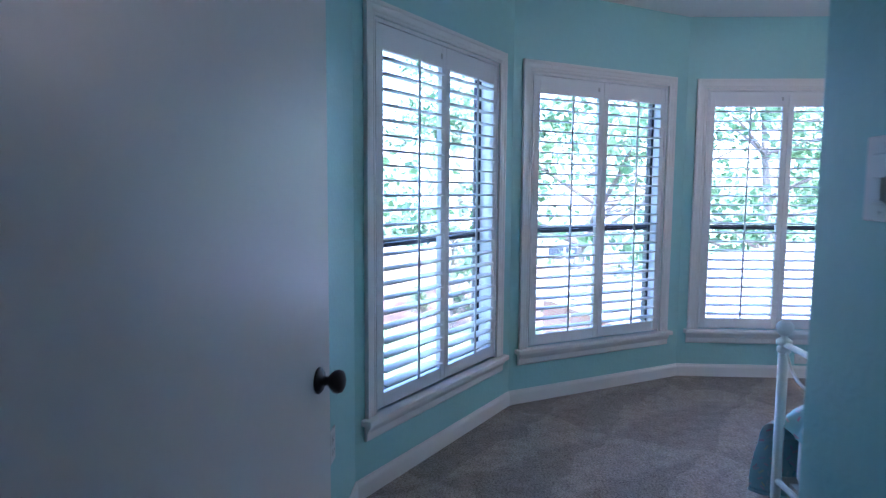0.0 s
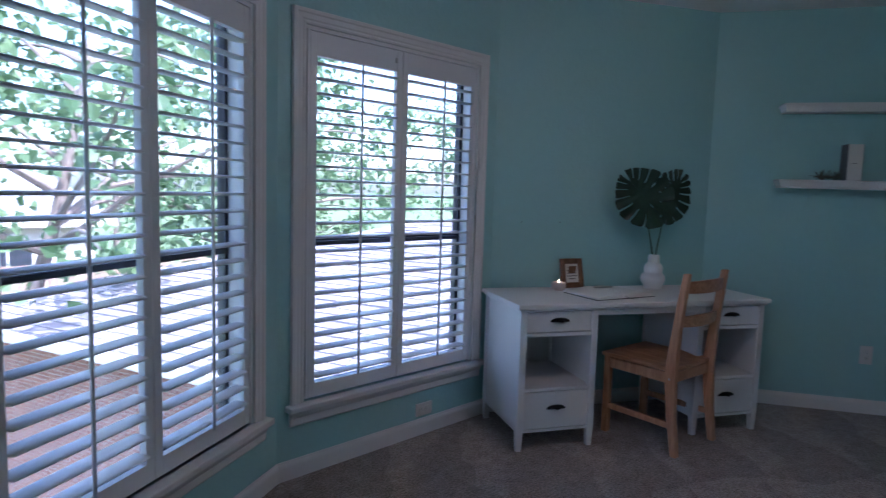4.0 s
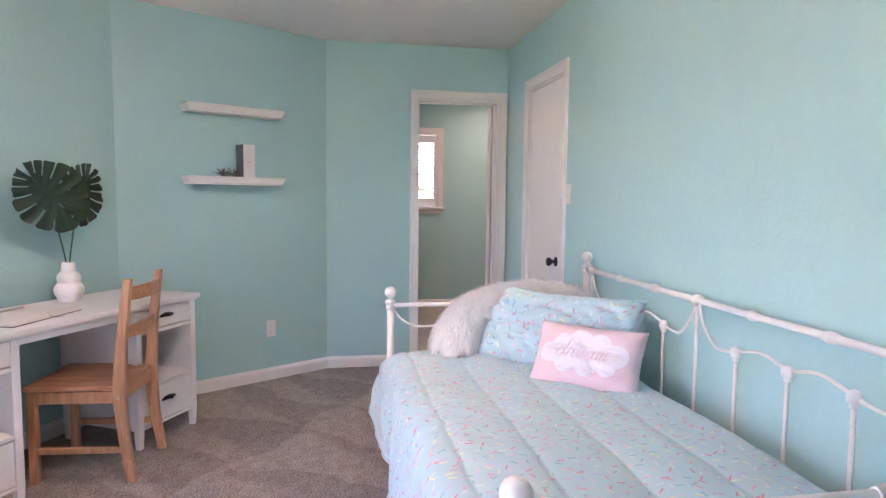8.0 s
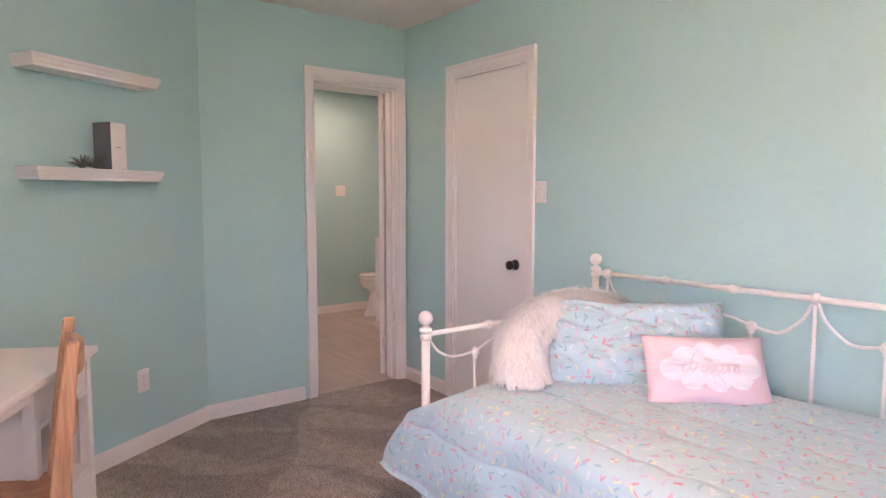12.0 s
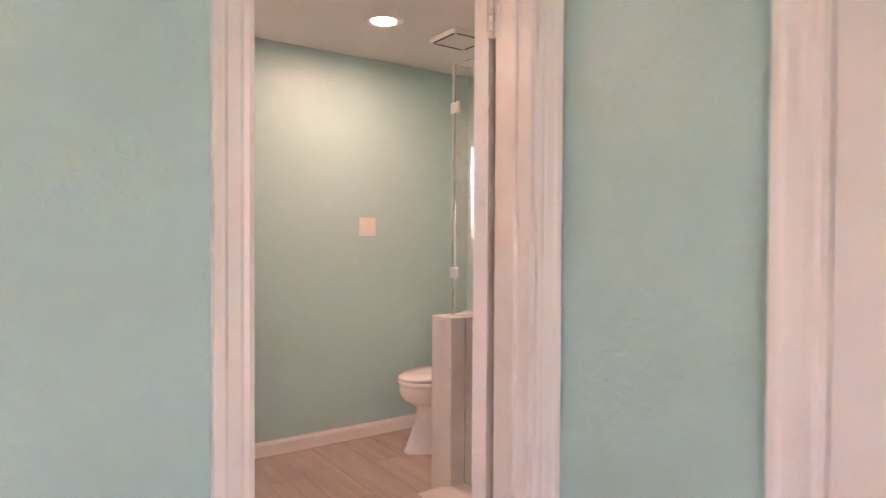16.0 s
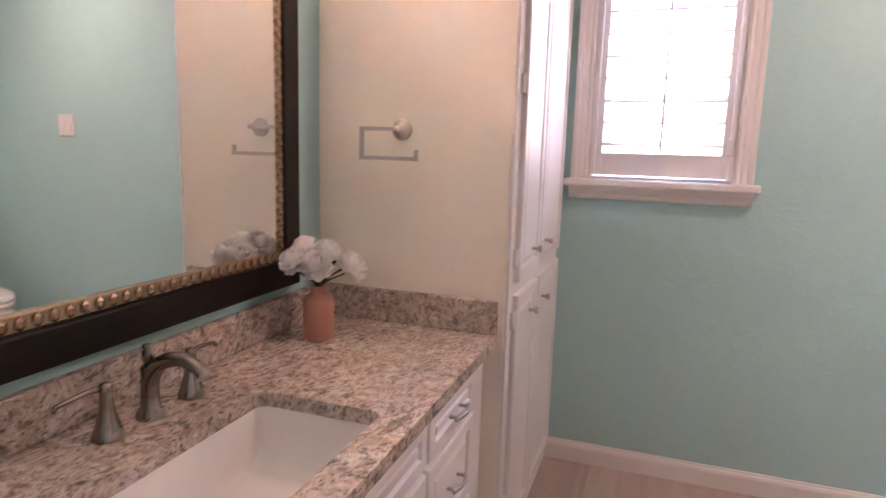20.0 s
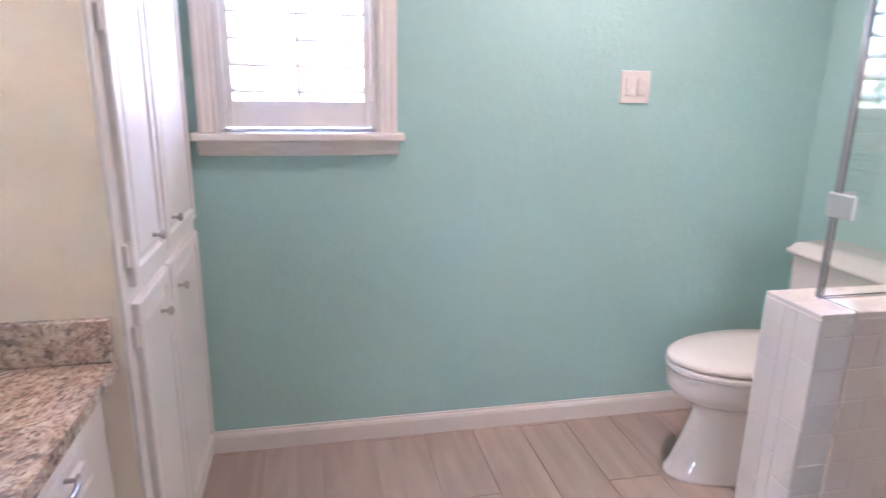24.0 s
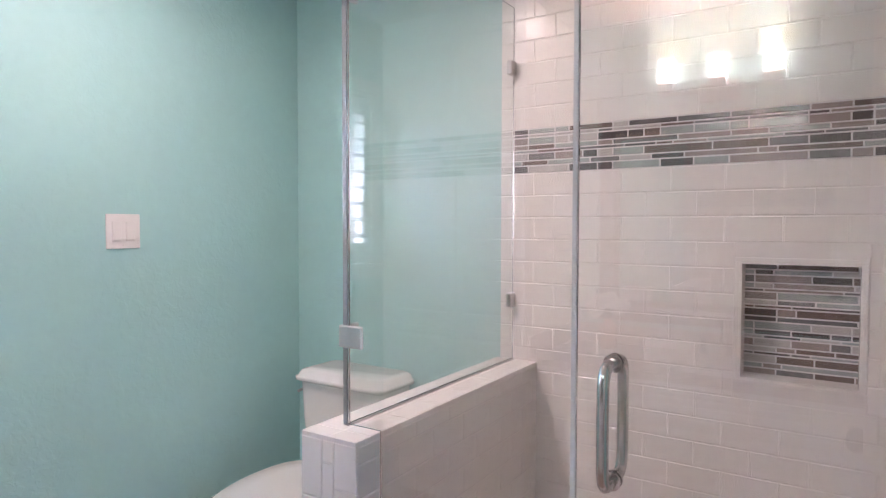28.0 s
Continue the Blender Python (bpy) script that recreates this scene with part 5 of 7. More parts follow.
cl = bmesh.new()
lobes = [(-0.130, 0.122, 0.042), (-0.085, 0.160, 0.042), (-0.012, 0.172, 0.048), (0.062, 0.165, 0.045), (0.128, 0.135, 0.045), (0.095, 0.092, 0.040), (0.018, 0.085, 0.043), (-0.065, 0.088, 0.042)]
ring = []
for k in range(120):
    a = 2 * math.pi * k / 120
    d = Vector((math.cos(a), math.sin(a)))
    best = 0.05
    for x, z, r in lobes:
        q = Vector((x, z - 0.131))
        t = q.dot(d)
        h = r * r - (q.length_squared - t * t)
        if h > 0:
            best = max(best, t + math.sqrt(h))
    ring.append(d * best)
levels = [[cl.verts.new((p.x * f, pillow_front(p.x * f, p.y * f + PH / 2) - 0.0045, p.y * f + PH / 2)) for p in ring] for f in (0.2, 0.4, 0.6, 0.8, 0.93, 1.0)]
cl.faces.new(levels[0])
for a, b in zip(levels, levels[1:]):
    for k in range(120):
        cl.faces.new((a[k], a[(k + 1) % 120], b[(k + 1) % 120], b[k]))
bmesh.ops.recalc_face_normals(cl, faces=cl.faces[:])
rim = [bm_e for bm_e in cl.edges if bm_e.is_boundary]
ex = bmesh.ops.extrude_edge_only(cl, edges=rim)
for v in ex["geom"]:
    if isinstance(v, bmesh.types.BMVert):
        v.co.y += 0.003
part("cloud_applique", cl, M_FELT, pink, "white cloud applique")


# handwritten word, stitched in one thread: d r e a m
SCRIPT = {
    "d": [(0.55, 0.75), (0.35, 0.98), (0.08, 0.75), (0.05, 0.3), (0.25, 0.0), (0.52, 0.3), (0.66, 1.2), (0.72, 1.9), (0.64, 1.0), (0.66, 0.15), (0.95, 0.1)],
    "r": [(0.0, 0.1), (0.16, 0.9), (0.22, 1.05), (0.30, 0.85), (0.52, 0.84), (0.50, 0.2), (0.62, 0.02), (0.85, 0.3)],
    "e": [(0.0, 0.3), (0.42, 0.6), (0.38, 0.98), (0.14, 0.85), (0.08, 0.35), (0.28, 0.0), (0.70, 0.3)],
    "a": [(0.55, 0.8), (0.32, 0.98), (0.06, 0.7), (0.06, 0.25), (0.24, 0.0), (0.50, 0.3), (0.60, 0.9), (0.58, 0.25), (0.68, 0.03), (0.90, 0.3)],
    "m": [(0.0, 0.3), (0.12, 0.95), (0.14, 0.05), (0.30, 0.85), (0.46, 0.9), (0.46, 0.05), (0.62, 0.85), (0.78, 0.9), (0.80, 0.15), (0.92, 0.02), (1.12, 0.3)],
}
tx = bmesh.new()
pen = -0.106
for ch, step in (("d", 0.92), ("r", 0.80), ("e", 0.68), ("a", 0.86), ("m", 1.1)):
    line = []
    for p in curve_points([(qx, 0, qz) for qx, qz in SCRIPT[ch]], 6):
        x, z = pen + 0.047 * p.x + 0.009 * p.z, PH / 2 - 0.025 + 0.036 * p.z
        line.append((x, pillow_front(x, z) - 0.0062, z))
    tube(line, 0.0027, 6, tx, flat=0.5)
    pen += 0.047 * step
part("lettering", tx, M_PINKT, pink, "pink stitched word dream")

# ---- white fur throw over the pillow's back ----
M_FUR = leaf_tones(material("white_long_fur", (0.98, 0.97, 0.95), rough=0.8, vary=0.03, scale=10, fine=80, sheen=0.4), 0.12)
fur = thing("fur_throw", None, "shaggy white faux-fur throw draped over the daybed corner", "throw")


def fur_point(u, v):
    """A thick roll that rises from the quilt at the front to the arm's top and runs back along it."""
    path = curve_points([(-1.99, 0.80, 0.585), (-1.95, 0.79, 0.66), (-1.905, 0.73, 0.745), (-1.875, 0.62, 0.805), (-1.87, 0.46, 0.836), (-1.885, 0.30, 0.832), (-1.90, 0.13, 0.81)], 10)
    f = u * (len(path) - 1)
    i = min(int(f), len(path) - 2)
    c = path[i].lerp(path[i + 1], f - i)
    d = (path[i + 1] - path[i]).normalized()
    side = Vector((1, 0.1, 0)).normalized()
    up = side.cross(d).normalized()
    a = 2 * math.pi * v
    ends = min(1, math.sqrt(max(0, 1 - (2 * u - 1) ** 8)) + 0.02)
    rx, rz_ = (0.075 + 0.03 * (1 - u)) * ends, (0.055 + 0.055 * (1 - u) ** 1.5) * ends
    k = 1 + 0.14 * noise.noise(c * 9 + Vector((a, 0, 0)))
    return c + side * (rx * math.cos(a) * k) + up * (rz_ * math.sin(a) * k)


fb = bmesh.new()
nu, nv = 60, 26
fv = [[fb.verts.new(fur_point(i / nu, j / nv)) for j in range(nv)] for i in range(nu + 1)]
for i in range(nu):
    for j in range(nv):
        fb.faces.new((fv[i][j], fv[i][(j + 1) % nv], fv[i + 1][(j + 1) % nv], fv[i + 1][j]))
fb.faces.new(fv[0])
fb.faces.new(fv[-1][::-1])
bmesh.ops.recalc_face_normals(fb, faces=fb.faces[:])
fb.normal_update()
bases = []
for f in fb.faces:
    if len(f.verts) == 4:
        bases.append((f.calc_center_median(), f.normal.copy(), f.calc_area()))
M_FURB = material("white_fur_underlay", (0.95, 0.93, 0.90), rough=0.85, vary=0.03, scale=10, fine=120, bump=0.6, bump_scale=160)
part("backing", fb, M_FURB, fur, smooth=True)
rnd = random.Random(5)
verts, faces = [], []
for _ in range(2600):
    # a lock: strands from a patch of backing that meet in one bent tip
    c, nrm, ar = bases[rnd.randrange(len(bases))]
    lay = Vector((rnd.uniform(-0.8, 0.4) - 0.15, rnd.uniform(-0.3, 0.8), -0.85))
    lay = (lay - nrm * lay.dot(nrm)).normalized()
    way = (nrm * rnd.uniform(0.05, 0.28) + lay).normalized()
    ln0 = rnd.uniform(0.045, 0.095)
    tip = c + way * ln0 - Vector((0, 0, 0.20 * ln0))
    if tip.z < 0.574:
        continue
    b0 = len(verts)
    verts.append(tuple(tip))
    for _k in range(8):
        p = c + Vector((rnd.gauss(0, 1), rnd.gauss(0, 1), rnd.gauss(0, 1))) * 0.008 - nrm * 0.004
        if p.z < 0.578:
            continue
        w = (tip - p).cross(nrm).normalized() * rnd.uniform(0.0009, 0.0017)
        stray = Vector((rnd.gauss(0, 1), rnd.gauss(0, 1), rnd.gauss(0, 1))) * 0.004
        m1 = p.lerp(tip, 0.35) + nrm * ln0 * 0.09 + stray * 0.5
        m2 = p.lerp(tip, 0.74) + nrm * ln0 * 0.05 + stray
        b = len(verts)
        verts += [tuple(p - w), tuple(p + w), tuple(m1 + w), tuple(m1 - w), tuple(m2 + w * 0.7), tuple(m2 - w * 0.7)]
        faces += [(b, b + 1, b + 2, b + 3), (b + 3, b + 2, b + 4, b + 5), (b + 5, b + 4, b0)]
me_ = bpy.data.meshes.new("fur")
me_.from_pydata(verts, [], faces)
me_.materials.append(M_FUR)
fs = new("fur", me_)
fs.parent = fur
tagged(fs, "long white shaggy pile", kind="stuff")

# ---- bathroom ----
M_TILE = material("white_glazed_tile", (0.80, 0.77, 0.735), rough=0.22, vary=0.03, scale=5, spec=0.18)
M_CERAM = material("white_vitreous_china", (0.82, 0.80, 0.78), rough=0.08, vary=0.015, spec=0.6)
M_TGROUT = material("white_grout", (0.77, 0.74, 0.71), rough=0.85, vary=0.05, fine=200)
M_SGLASS = clear_glass("shower_glass", (0.975, 0.995, 0.985))
nodes_of(M_SGLASS)[2].inputs["IOR"].default_value, nodes_of(M_SGLASS)[2].inputs["Coat Weight"].default_value = 1.52, 0.35


def granite():
    m = bpy.data.materials.new("speckled_granite")
    m.use_nodes = True
    n, l, b = nodes_of(m)
    co = n.new("ShaderNodeTexCoord")
    warp = n.new("ShaderNodeTexNoise")
    warp.inputs["Scale"].default_value = 9
    l.new(co.outputs["Object"], warp.inputs["Vector"])
    mixv = n.new("ShaderNodeMix")
    mixv.data_type = "VECTOR"
    mixv.inputs[0].default_value = 0.06
    streak = n.new("ShaderNodeMapping")
    streak.inputs["Rotation"].default_value, streak.inputs["Scale"].default_value = (0, 0, radians(24)), (0.85, 1.12, 1.0)
    l.new(co.outputs["Object"], streak.inputs["Vector"])
    l.new(streak.outputs[0], mixv.inputs[4])
    l.new(warp.outputs["Color"], mixv.inputs[5])

    def layer(scale, detail, stops):
        t = n.new("ShaderNodeTexNoise")
        t.inputs["Scale"].default_value, t.inputs["Detail"].default_value, t.inputs["Roughness"].default_value = scale, detail, 0.65
        l.new(mixv.outputs[1], t.inputs["Vector"])
        r = n.new("ShaderNodeValToRGB")
        for i, (p, c) in enumerate(stops):
            e = r.color_ramp.elements[i] if i < 2 else r.color_ramp.elements.new(p)
            e.position, e.color = p, (*c, 1)
        l.new(t.outputs["Fac"], r.inputs[0])
        return r.outputs[0]

    base = layer(54, 7, [(0.30, (0.24, 0.19, 0.165)), (0.70, (0.76, 0.70, 0.63)), (0.42, (0.47, 0.37, 0.31)), (0.55, (0.63, 0.54, 0.46))])
    dark = layer(115, 5, [(0.55, (0, 0, 0)), (0.61, (1, 1, 1))])
    dark2 = layer(46, 7, [(0.55, (0, 0, 0)), (0.61, (1, 1, 1))])
    drift = layer(9, 5, [(0.46, (0, 0, 0)), (0.66, (1, 1, 1))])
    vein = layer(24, 8, [(0.58, (0, 0, 0)), (0.64, (1, 1, 1))])
    gold = layer(70, 4, [(0.56, (0, 0, 0)), (0.66, (1, 1, 1))])
    cur = base
    for fac, col, amount in ((drift, (0.40, 0.34, 0.30), 0.5), (gold, (0.46, 0.29, 0.20), 0.75), (dark2, (0.16, 0.14, 0.135), 0.66), (vein, (0.13, 0.12, 0.12), 0.72), (dark, (0.10, 0.085, 0.08), 0.78)):
        k = n.new("ShaderNodeMath")
        k.operation = "MULTIPLY"
        k.inputs[1].default_value = amount
        l.new(fac, k.inputs[0])
        mx = n.new("ShaderNodeMix")
        mx.data_type = "RGBA"
        l.new(k.outputs[0], mx.inputs[0])
        l.new(cur, mx.inputs[6])
        mx.inputs[7].default_value = (*col, 1)
        cur = mx.outputs[2]
    l.new(cur, b.inputs["Base Color"])
    b.inputs["Roughness"].default_value = 0.14
    return m


M_GRANITE = granite()

# ---- vanity ----
CT, CF, CR = 0.765, 0.758, 1.722
van = thing("vanity_cabinet", None, "white raised-panel vanity cabinet under a granite counter", "vanity")
for nm, bb in (("face_frame", box(0.122, CR - 0.002, 0.80, 0.819, 0.09, 0.732)), ("back_panel", box(0.122, CR - 0.002, 1.330, 1.343, 0.09, 0.732)), ("side_panel", box(0.122, 0.140, 0.8191, 1.3299, 0.09, 0.732)), ("side_panel", box(CR - 0.02, CR - 0.002, 0.8191, 1.3299, 0.09, 0.732)), ("bottom", box(0.1401, CR - 0.0201, 0.8191, 1.3299, 0.09, 0.108))):
    part(nm, bb, M_CAB, van)
part("toe_kick", box(0.122, CR - 0.002, 0.86, 1.343, 0.0, 0.0895), M_CAB, van)


def panel_front(parent, x0, x1, z0, z1, y, name):
    """A drawer or door front with a raised panel inside a moulded border (face towards -y)."""
    bm = bmesh.new()
    rings = []
    for ins, d in ((0.0, 0.0), (0.0, 0.014), (0.004, 0.018), (0.034, 0.018), (0.040, 0.010), (0.046, 0.010), (0.060, 0.016), (0.064, 0.016)):
        ins = min(ins, (x1 - x0) * 0.45, (z1 - z0) * 0.42)
        rings.append([bm.verts.new((x, y - d, z)) for x, z in ((x0 + ins, z0 + ins), (x1 - ins, z0 + ins), (x1 - ins, z1 - ins), (x0 + ins, z1 - ins))])
    for a, b in zip(rings, rings[1:]):
        for k in range(4):
            bm.faces.new((a[k], a[(k + 1) % 4], b[(k + 1) % 4], b[k]))
    bm.faces.new(rings[-1])
    bm.faces.new(rings[0][::-1])
    bmesh.ops.recalc_face_normals(bm, faces=bm.faces[:])
    return part(name, bm, M_CAB, parent)


def bow_pull(parent, x, y, z, width=0.075):
    for s in (-1, 1):
        part("pull_post", moved(lathe([(0.005, 0), (0.004, 0.02)], 10), Matrix.Translation((x + s * width / 2, y, z)) @ Matrix.Rotation(radians(90), 4, "X")), M_NICKEL, parent)
    part("pull_bar", tube(curve_points([(x - width / 2 - 0.012, y - 0.02, z), (x, y - 0.030, z), (x + width / 2 + 0.012, y - 0.02, z)], 6), 0.0055, 8), M_NICKEL, parent, "satin nickel bow pull", smooth=True)


yf = 0.7995
for x0, x1 in ((0.16, 0.50), (1.235, 1.575)):
    for z0, z1 in ((0.60, 0.715), (0.36, 0.585), (0.11, 0.345)):
        d = panel_front(van, x0, x1, z0, z1, yf, "drawer_front")
        bow_pull(d, (x0 + x1) / 2, yf - 0.018, (z0 + z1) / 2)
panel_front(van, 0.515, 1.22, 0.60, 0.715, yf, "false_front")
for x0, x1, kx in ((0.515, 0.864, 0.83), (0.871, 1.22, 0.905)):
    d = panel_front(van, x0, x1, 0.11, 0.585, yf, "door")
    part("knob", moved(lathe([(0.005, 0), (0.005, 0.012), (0.012, 0.018), (0.013, 0.025), (0.008, 0.03), (0, 0.031)], 14), Matrix.Translation((kx, yf - 0.018, 0.52)) @ Matrix.Rotation(radians(90), 4, "X")), M_NICKEL, d, smooth=True)

top = thing("vanity_countertop", None, "speckled beige and grey granite countertop with backsplash", "countertop")
SX0, SX1, SY0, SY1 = 0.640, 1.106, 0.836, 1.122


def rounded(x0, x1, y0, y1, r, n=6):
    out = []
    for cx, cy, a0 in ((x1 - r, y0 + r, -90), (x1 - r, y1 - r, 0), (x0 + r, y1 - r, 90), (x0 + r, y0 + r, 180)):
        for k in range(n + 1):
            a = radians(a0 + 90 * k / n)
            out.append((cx + r * math.cos(a), cy + r * math.sin(a)))
    return out


def slab_with_hole(x0, x1, y0, y1, z0, z1, hole):
    """A slab with a rounded cut-out: strips from the hole's rim to the outer rim."""
    bm = bmesh.new()
    cx, cy = sum(p[0] for p in hole) / len(hole), sum(p[1] for p in hole) / len(hole)
    outer = []
    for hx, hy in hole:
        dx, dy = hx - cx, hy - cy
        t = min((x1 - cx) / dx if dx > 1e-6 else (x0 - cx) / dx if dx < -1e-6 else 9, (y1 - cy) / dy if dy > 1e-6 else (y0 - cy) / dy if dy < -1e-6 else 9)
        outer.append([cx + dx * t, cy + dy * t])
    for c in ((x0, y0), (x1, y0), (x1, y1), (x0, y1)):
        k = min(range(len(outer)), key=lambda i: (outer[i][0] - c[0]) ** 2 + (outer[i][1] - c[1]) ** 2)
        outer[k] = list(c)
    n = len(hole)
    ho, hu = [bm.verts.new((*p, z1)) for p in hole], [bm.verts.new((*p, z0)) for p in hole]
    oo, ou = [bm.verts.new((*p, z1)) for p in outer], [bm.verts.new((*p, z0)) for p in outer]
    for k in range(n):
        j = (k + 1) % n
        bm.faces.new((ho[k], oo[k], oo[j], ho[j]))
        bm.faces.new((hu[k], hu[j], ou[j], ou[k]))
        bm.faces.new((ho[k], ho[j], hu[j], hu[k]))
        bm.faces.new((oo[k], ou[k], ou[j], oo[j]))
    bmesh.ops.recalc_face_normals(bm, faces=bm.faces[:])
    return bm


part("slab", slab_with_hole(0.122, CR, CF, 1.343, CT - 0.032, CT, rounded(SX0, SX1, SY0, SY1, 0.028)), M_GRANITE, top)
part("backsplash", box(0.122, CR, 1.323, 1.343, CT + 0.0005, CT + 0.098, 0.002), M_GRANITE, top)
part("sidesplash", box(CR - 0.02, CR - 0.0005, CF + 0.004, 1.3225, CT + 0.0005, CT + 0.098, 0.002), M_GRANITE, top)
M_FAUCET = material("aged_nickel", (0.33, 0.29, 0.255), rough=0.27, metal=1.0, vary=0.12, fine=160)
sink = thing("sink", None, "white rectangular undermount sink set in the granite", "sink")
bm = bmesh.new()
rings = []
# the basin slopes: steep behind and at the right end, a longer fall at the left, to the drain
DRX, DRY = 0.932, 1.068
base_ring = rounded(SX0, SX1, SY0, SY1, 0.028)
for f, z in ((-0.02, CT - 0.033), (0.01, CT - 0.036), (0.06, CT - 0.072), (0.13, CT - 0.118), (0.18, CT - 0.136), (0.25, CT - 0.146), (0.40, CT - 0.152), (0.65, CT - 0.158), (0.90, CT - 0.164)):
    rings.append([bm.verts.new((x + (DRX - x) * f * (0.8 if f < 0.3 else 1), y + (DRY - y) * f, z)) for x, y in base_ring])
for a, b in zip(rings, rings[1:]):
    for k in range(len(a)):
        bm.faces.new((a[k], b[k], b[(k + 1) % len(a)], a[(k + 1) % len(a)]))
bm.faces.new(rings[-1])
bmesh.ops.recalc_face_normals(bm, faces=bm.faces[:])
bmesh.ops.reverse_faces(bm, faces=bm.faces[:])
part("basin", bm, M_CERAM, sink, smooth=True)
part("drain", moved(lathe([(0.026, -0.004), (0.026, 0.002), (0.023, 0.003), (0.019, 0.001), (0.018, -0.004), (0.013, -0.004), (0.012, 0.003), (0.0, 0.005)], 24), Matrix.Translation((DRX, DRY, CT - 0.1645))), M_FAUCET, sink, "dark nickel drain", smooth=True)

fau = thing("faucet", Matrix.Translation((0.918, 1.235, CT)), "brushed nickel widespread faucet with two lever handles", "faucet")
part("spout_base", lathe([(0, 0), (0.028, 0), (0.027, 0.008), (0.019, 0.02), (0.016, 0.05), (0.015, 0.1), (0.0, 0.1)], 20), M_FAUCET, fau, smooth=True)
part("spout", tube(curve_points([(0, 0, 0.03), (0, -0.004, 0.075), (0, -0.03, 0.11), (0, -0.075, 0.124), (0, -0.115, 0.112), (0, -0.130, 0.096)], 6), [0.017 - 0.00018 * k for k in range(31)], 14), M_FAUCET, fau, smooth=True)
part("lift_rod", lathe([(0.008, 0.06), (0.009, 0.11), (0.012, 0.115), (0.012, 0.128), (0.009, 0.13), (0.010, 0.142), (0.0, 0.144)], 14), M_FAUCET, fau, smooth=True)
for s in (-1, 1):
    h = thing("handle", Matrix.Translation((s * 0.103 + 0.006, 0.0, 0)))
    h.parent = fau
    h.matrix_local = Matrix.Translation((s * 0.103 + 0.006, 0.0, 0))
    part("body", lathe([(0, 0), (0.028, 0), (0.028, 0.006), (0.022, 0.02), (0.014, 0.05), (0.011, 0.075), (0.012, 0.085), (0.011, 0.1), (0, 0.103)], 20), M_FAUCET, h, smooth=True)
    part("lever", tube([(0, 0, 0.092), (s * 0.03, 0.004, 0.096), (s * 0.085, 0.012, 0.088), (s * 0.092, 0.012, 0.080)], [0.0065, 0.005, 0.0042, 0.004], 8), M_FAUCET, h, smooth=True)

# soft-pink bottle vase with white flowers
M_TERRA = material("terracotta_pink", (0.58, 0.26, 0.19), rough=0.7, vary=0.06, scale=9, fine=90, bump=0.1, bump_scale=120)
bv = thing("bud_vase", Matrix.Translation((1.472, 1.200, CT)), "terracotta-pink bottle vase with white flowers on the counter", "vase")
part("body", lathe([(0, 0), (0.036, 0), (0.041, 0.006), (0.042, 0.095), (0.041, 0.11), (0.036, 0.12), (0.024, 0.127), (0.020, 0.131), (0.0205, 0.147), (0.0175, 0.148), (0.017, 0.13), (0.0, 0.11)], 30), M_TERRA, bv, smooth=True)
M_PETAL = lets_light(material("white_petal", (0.98, 0.975, 0.94), rough=0.6, vary=0.02, fine=200), 0.10)
M_GLEAF = material("dark_leaf", (0.035, 0.075, 0.03), rough=0.45, vary=0.2)
rnd = random.Random(3)


def blossom(c, r, lean):
    """A full round bloom: cupped petals in rings, the inner ones upright, the outer ones opening."""
    bm = bmesh.new()
    for cnt, tilt, size, lift in ((4, 78, 0.75, 0.35), (6, 58, 0.95, 0.25), (8, 34, 1.05, 0.12), (9, 8, 1.05, 0.0), (8, -22, 0.9, -0.06)):
        for k in range(cnt):
            a = 2 * math.pi * k / cnt + rnd.uniform(-0.3, 0.3)
            p = bmesh.new()
            bmesh.ops.create_grid(p, x_segments=4, y_segments=5, size=0.5)
            ruf = rnd.uniform(0, 6)
            for v in p.verts:
                x, y = v.co.x, v.co.y + 0.5
                w = math.sin(math.pi * min(0.93, 0.18 + 0.72 * y)) * 1.05
                v.co = (x * w, y, 0.9 * x * x + 0.28 * y * y + 0.05 * math.sin(9 * x + ruf) * y)
            join(bm, p, Matrix.Rotation(a, 4, "Z") @ Matrix.Translation((0, 0.10 * r, lift * r)) @ Matrix.Rotation(radians(tilt + rnd.uniform(-9, 9)), 4, "X") @ Matrix.Scale(r * size, 4))
    return moved(bm, Matrix.Translation(c) @ Matrix.Rotation(lean[1], 4, "Z") @ Matrix.Rotation(lean[0], 4, "X"))


for c, r in (((-0.055, 0.035, 0.212), 0.031), ((-0.042, -0.020, 0.205), 0.034), ((0.0, 0.035, 0.240), 0.029), ((0.010, -0.012, 0.228), 0.033), ((0.034, -0.074, 0.188), 0.034), ((0.064, -0.050, 0.198), 0.029), ((0.058, 0.012, 0.226), 0.029)):
    a = math.atan2(c[1], c[0])
    f = part("flower", blossom(c, r * 1.16, (-0.75, a - math.pi / 2)), M_PETAL, bv, "white layered blossom", smooth=True)
    part("stem", tube(curve_points([(0, 0, 0.09), (c[0] * 0.12, c[1] * 0.12, 0.15), (c[0] * 0.9, c[1] * 0.9, c[2] - 0.004)], 5), 0.0022, 6), M_GLEAF, bv)
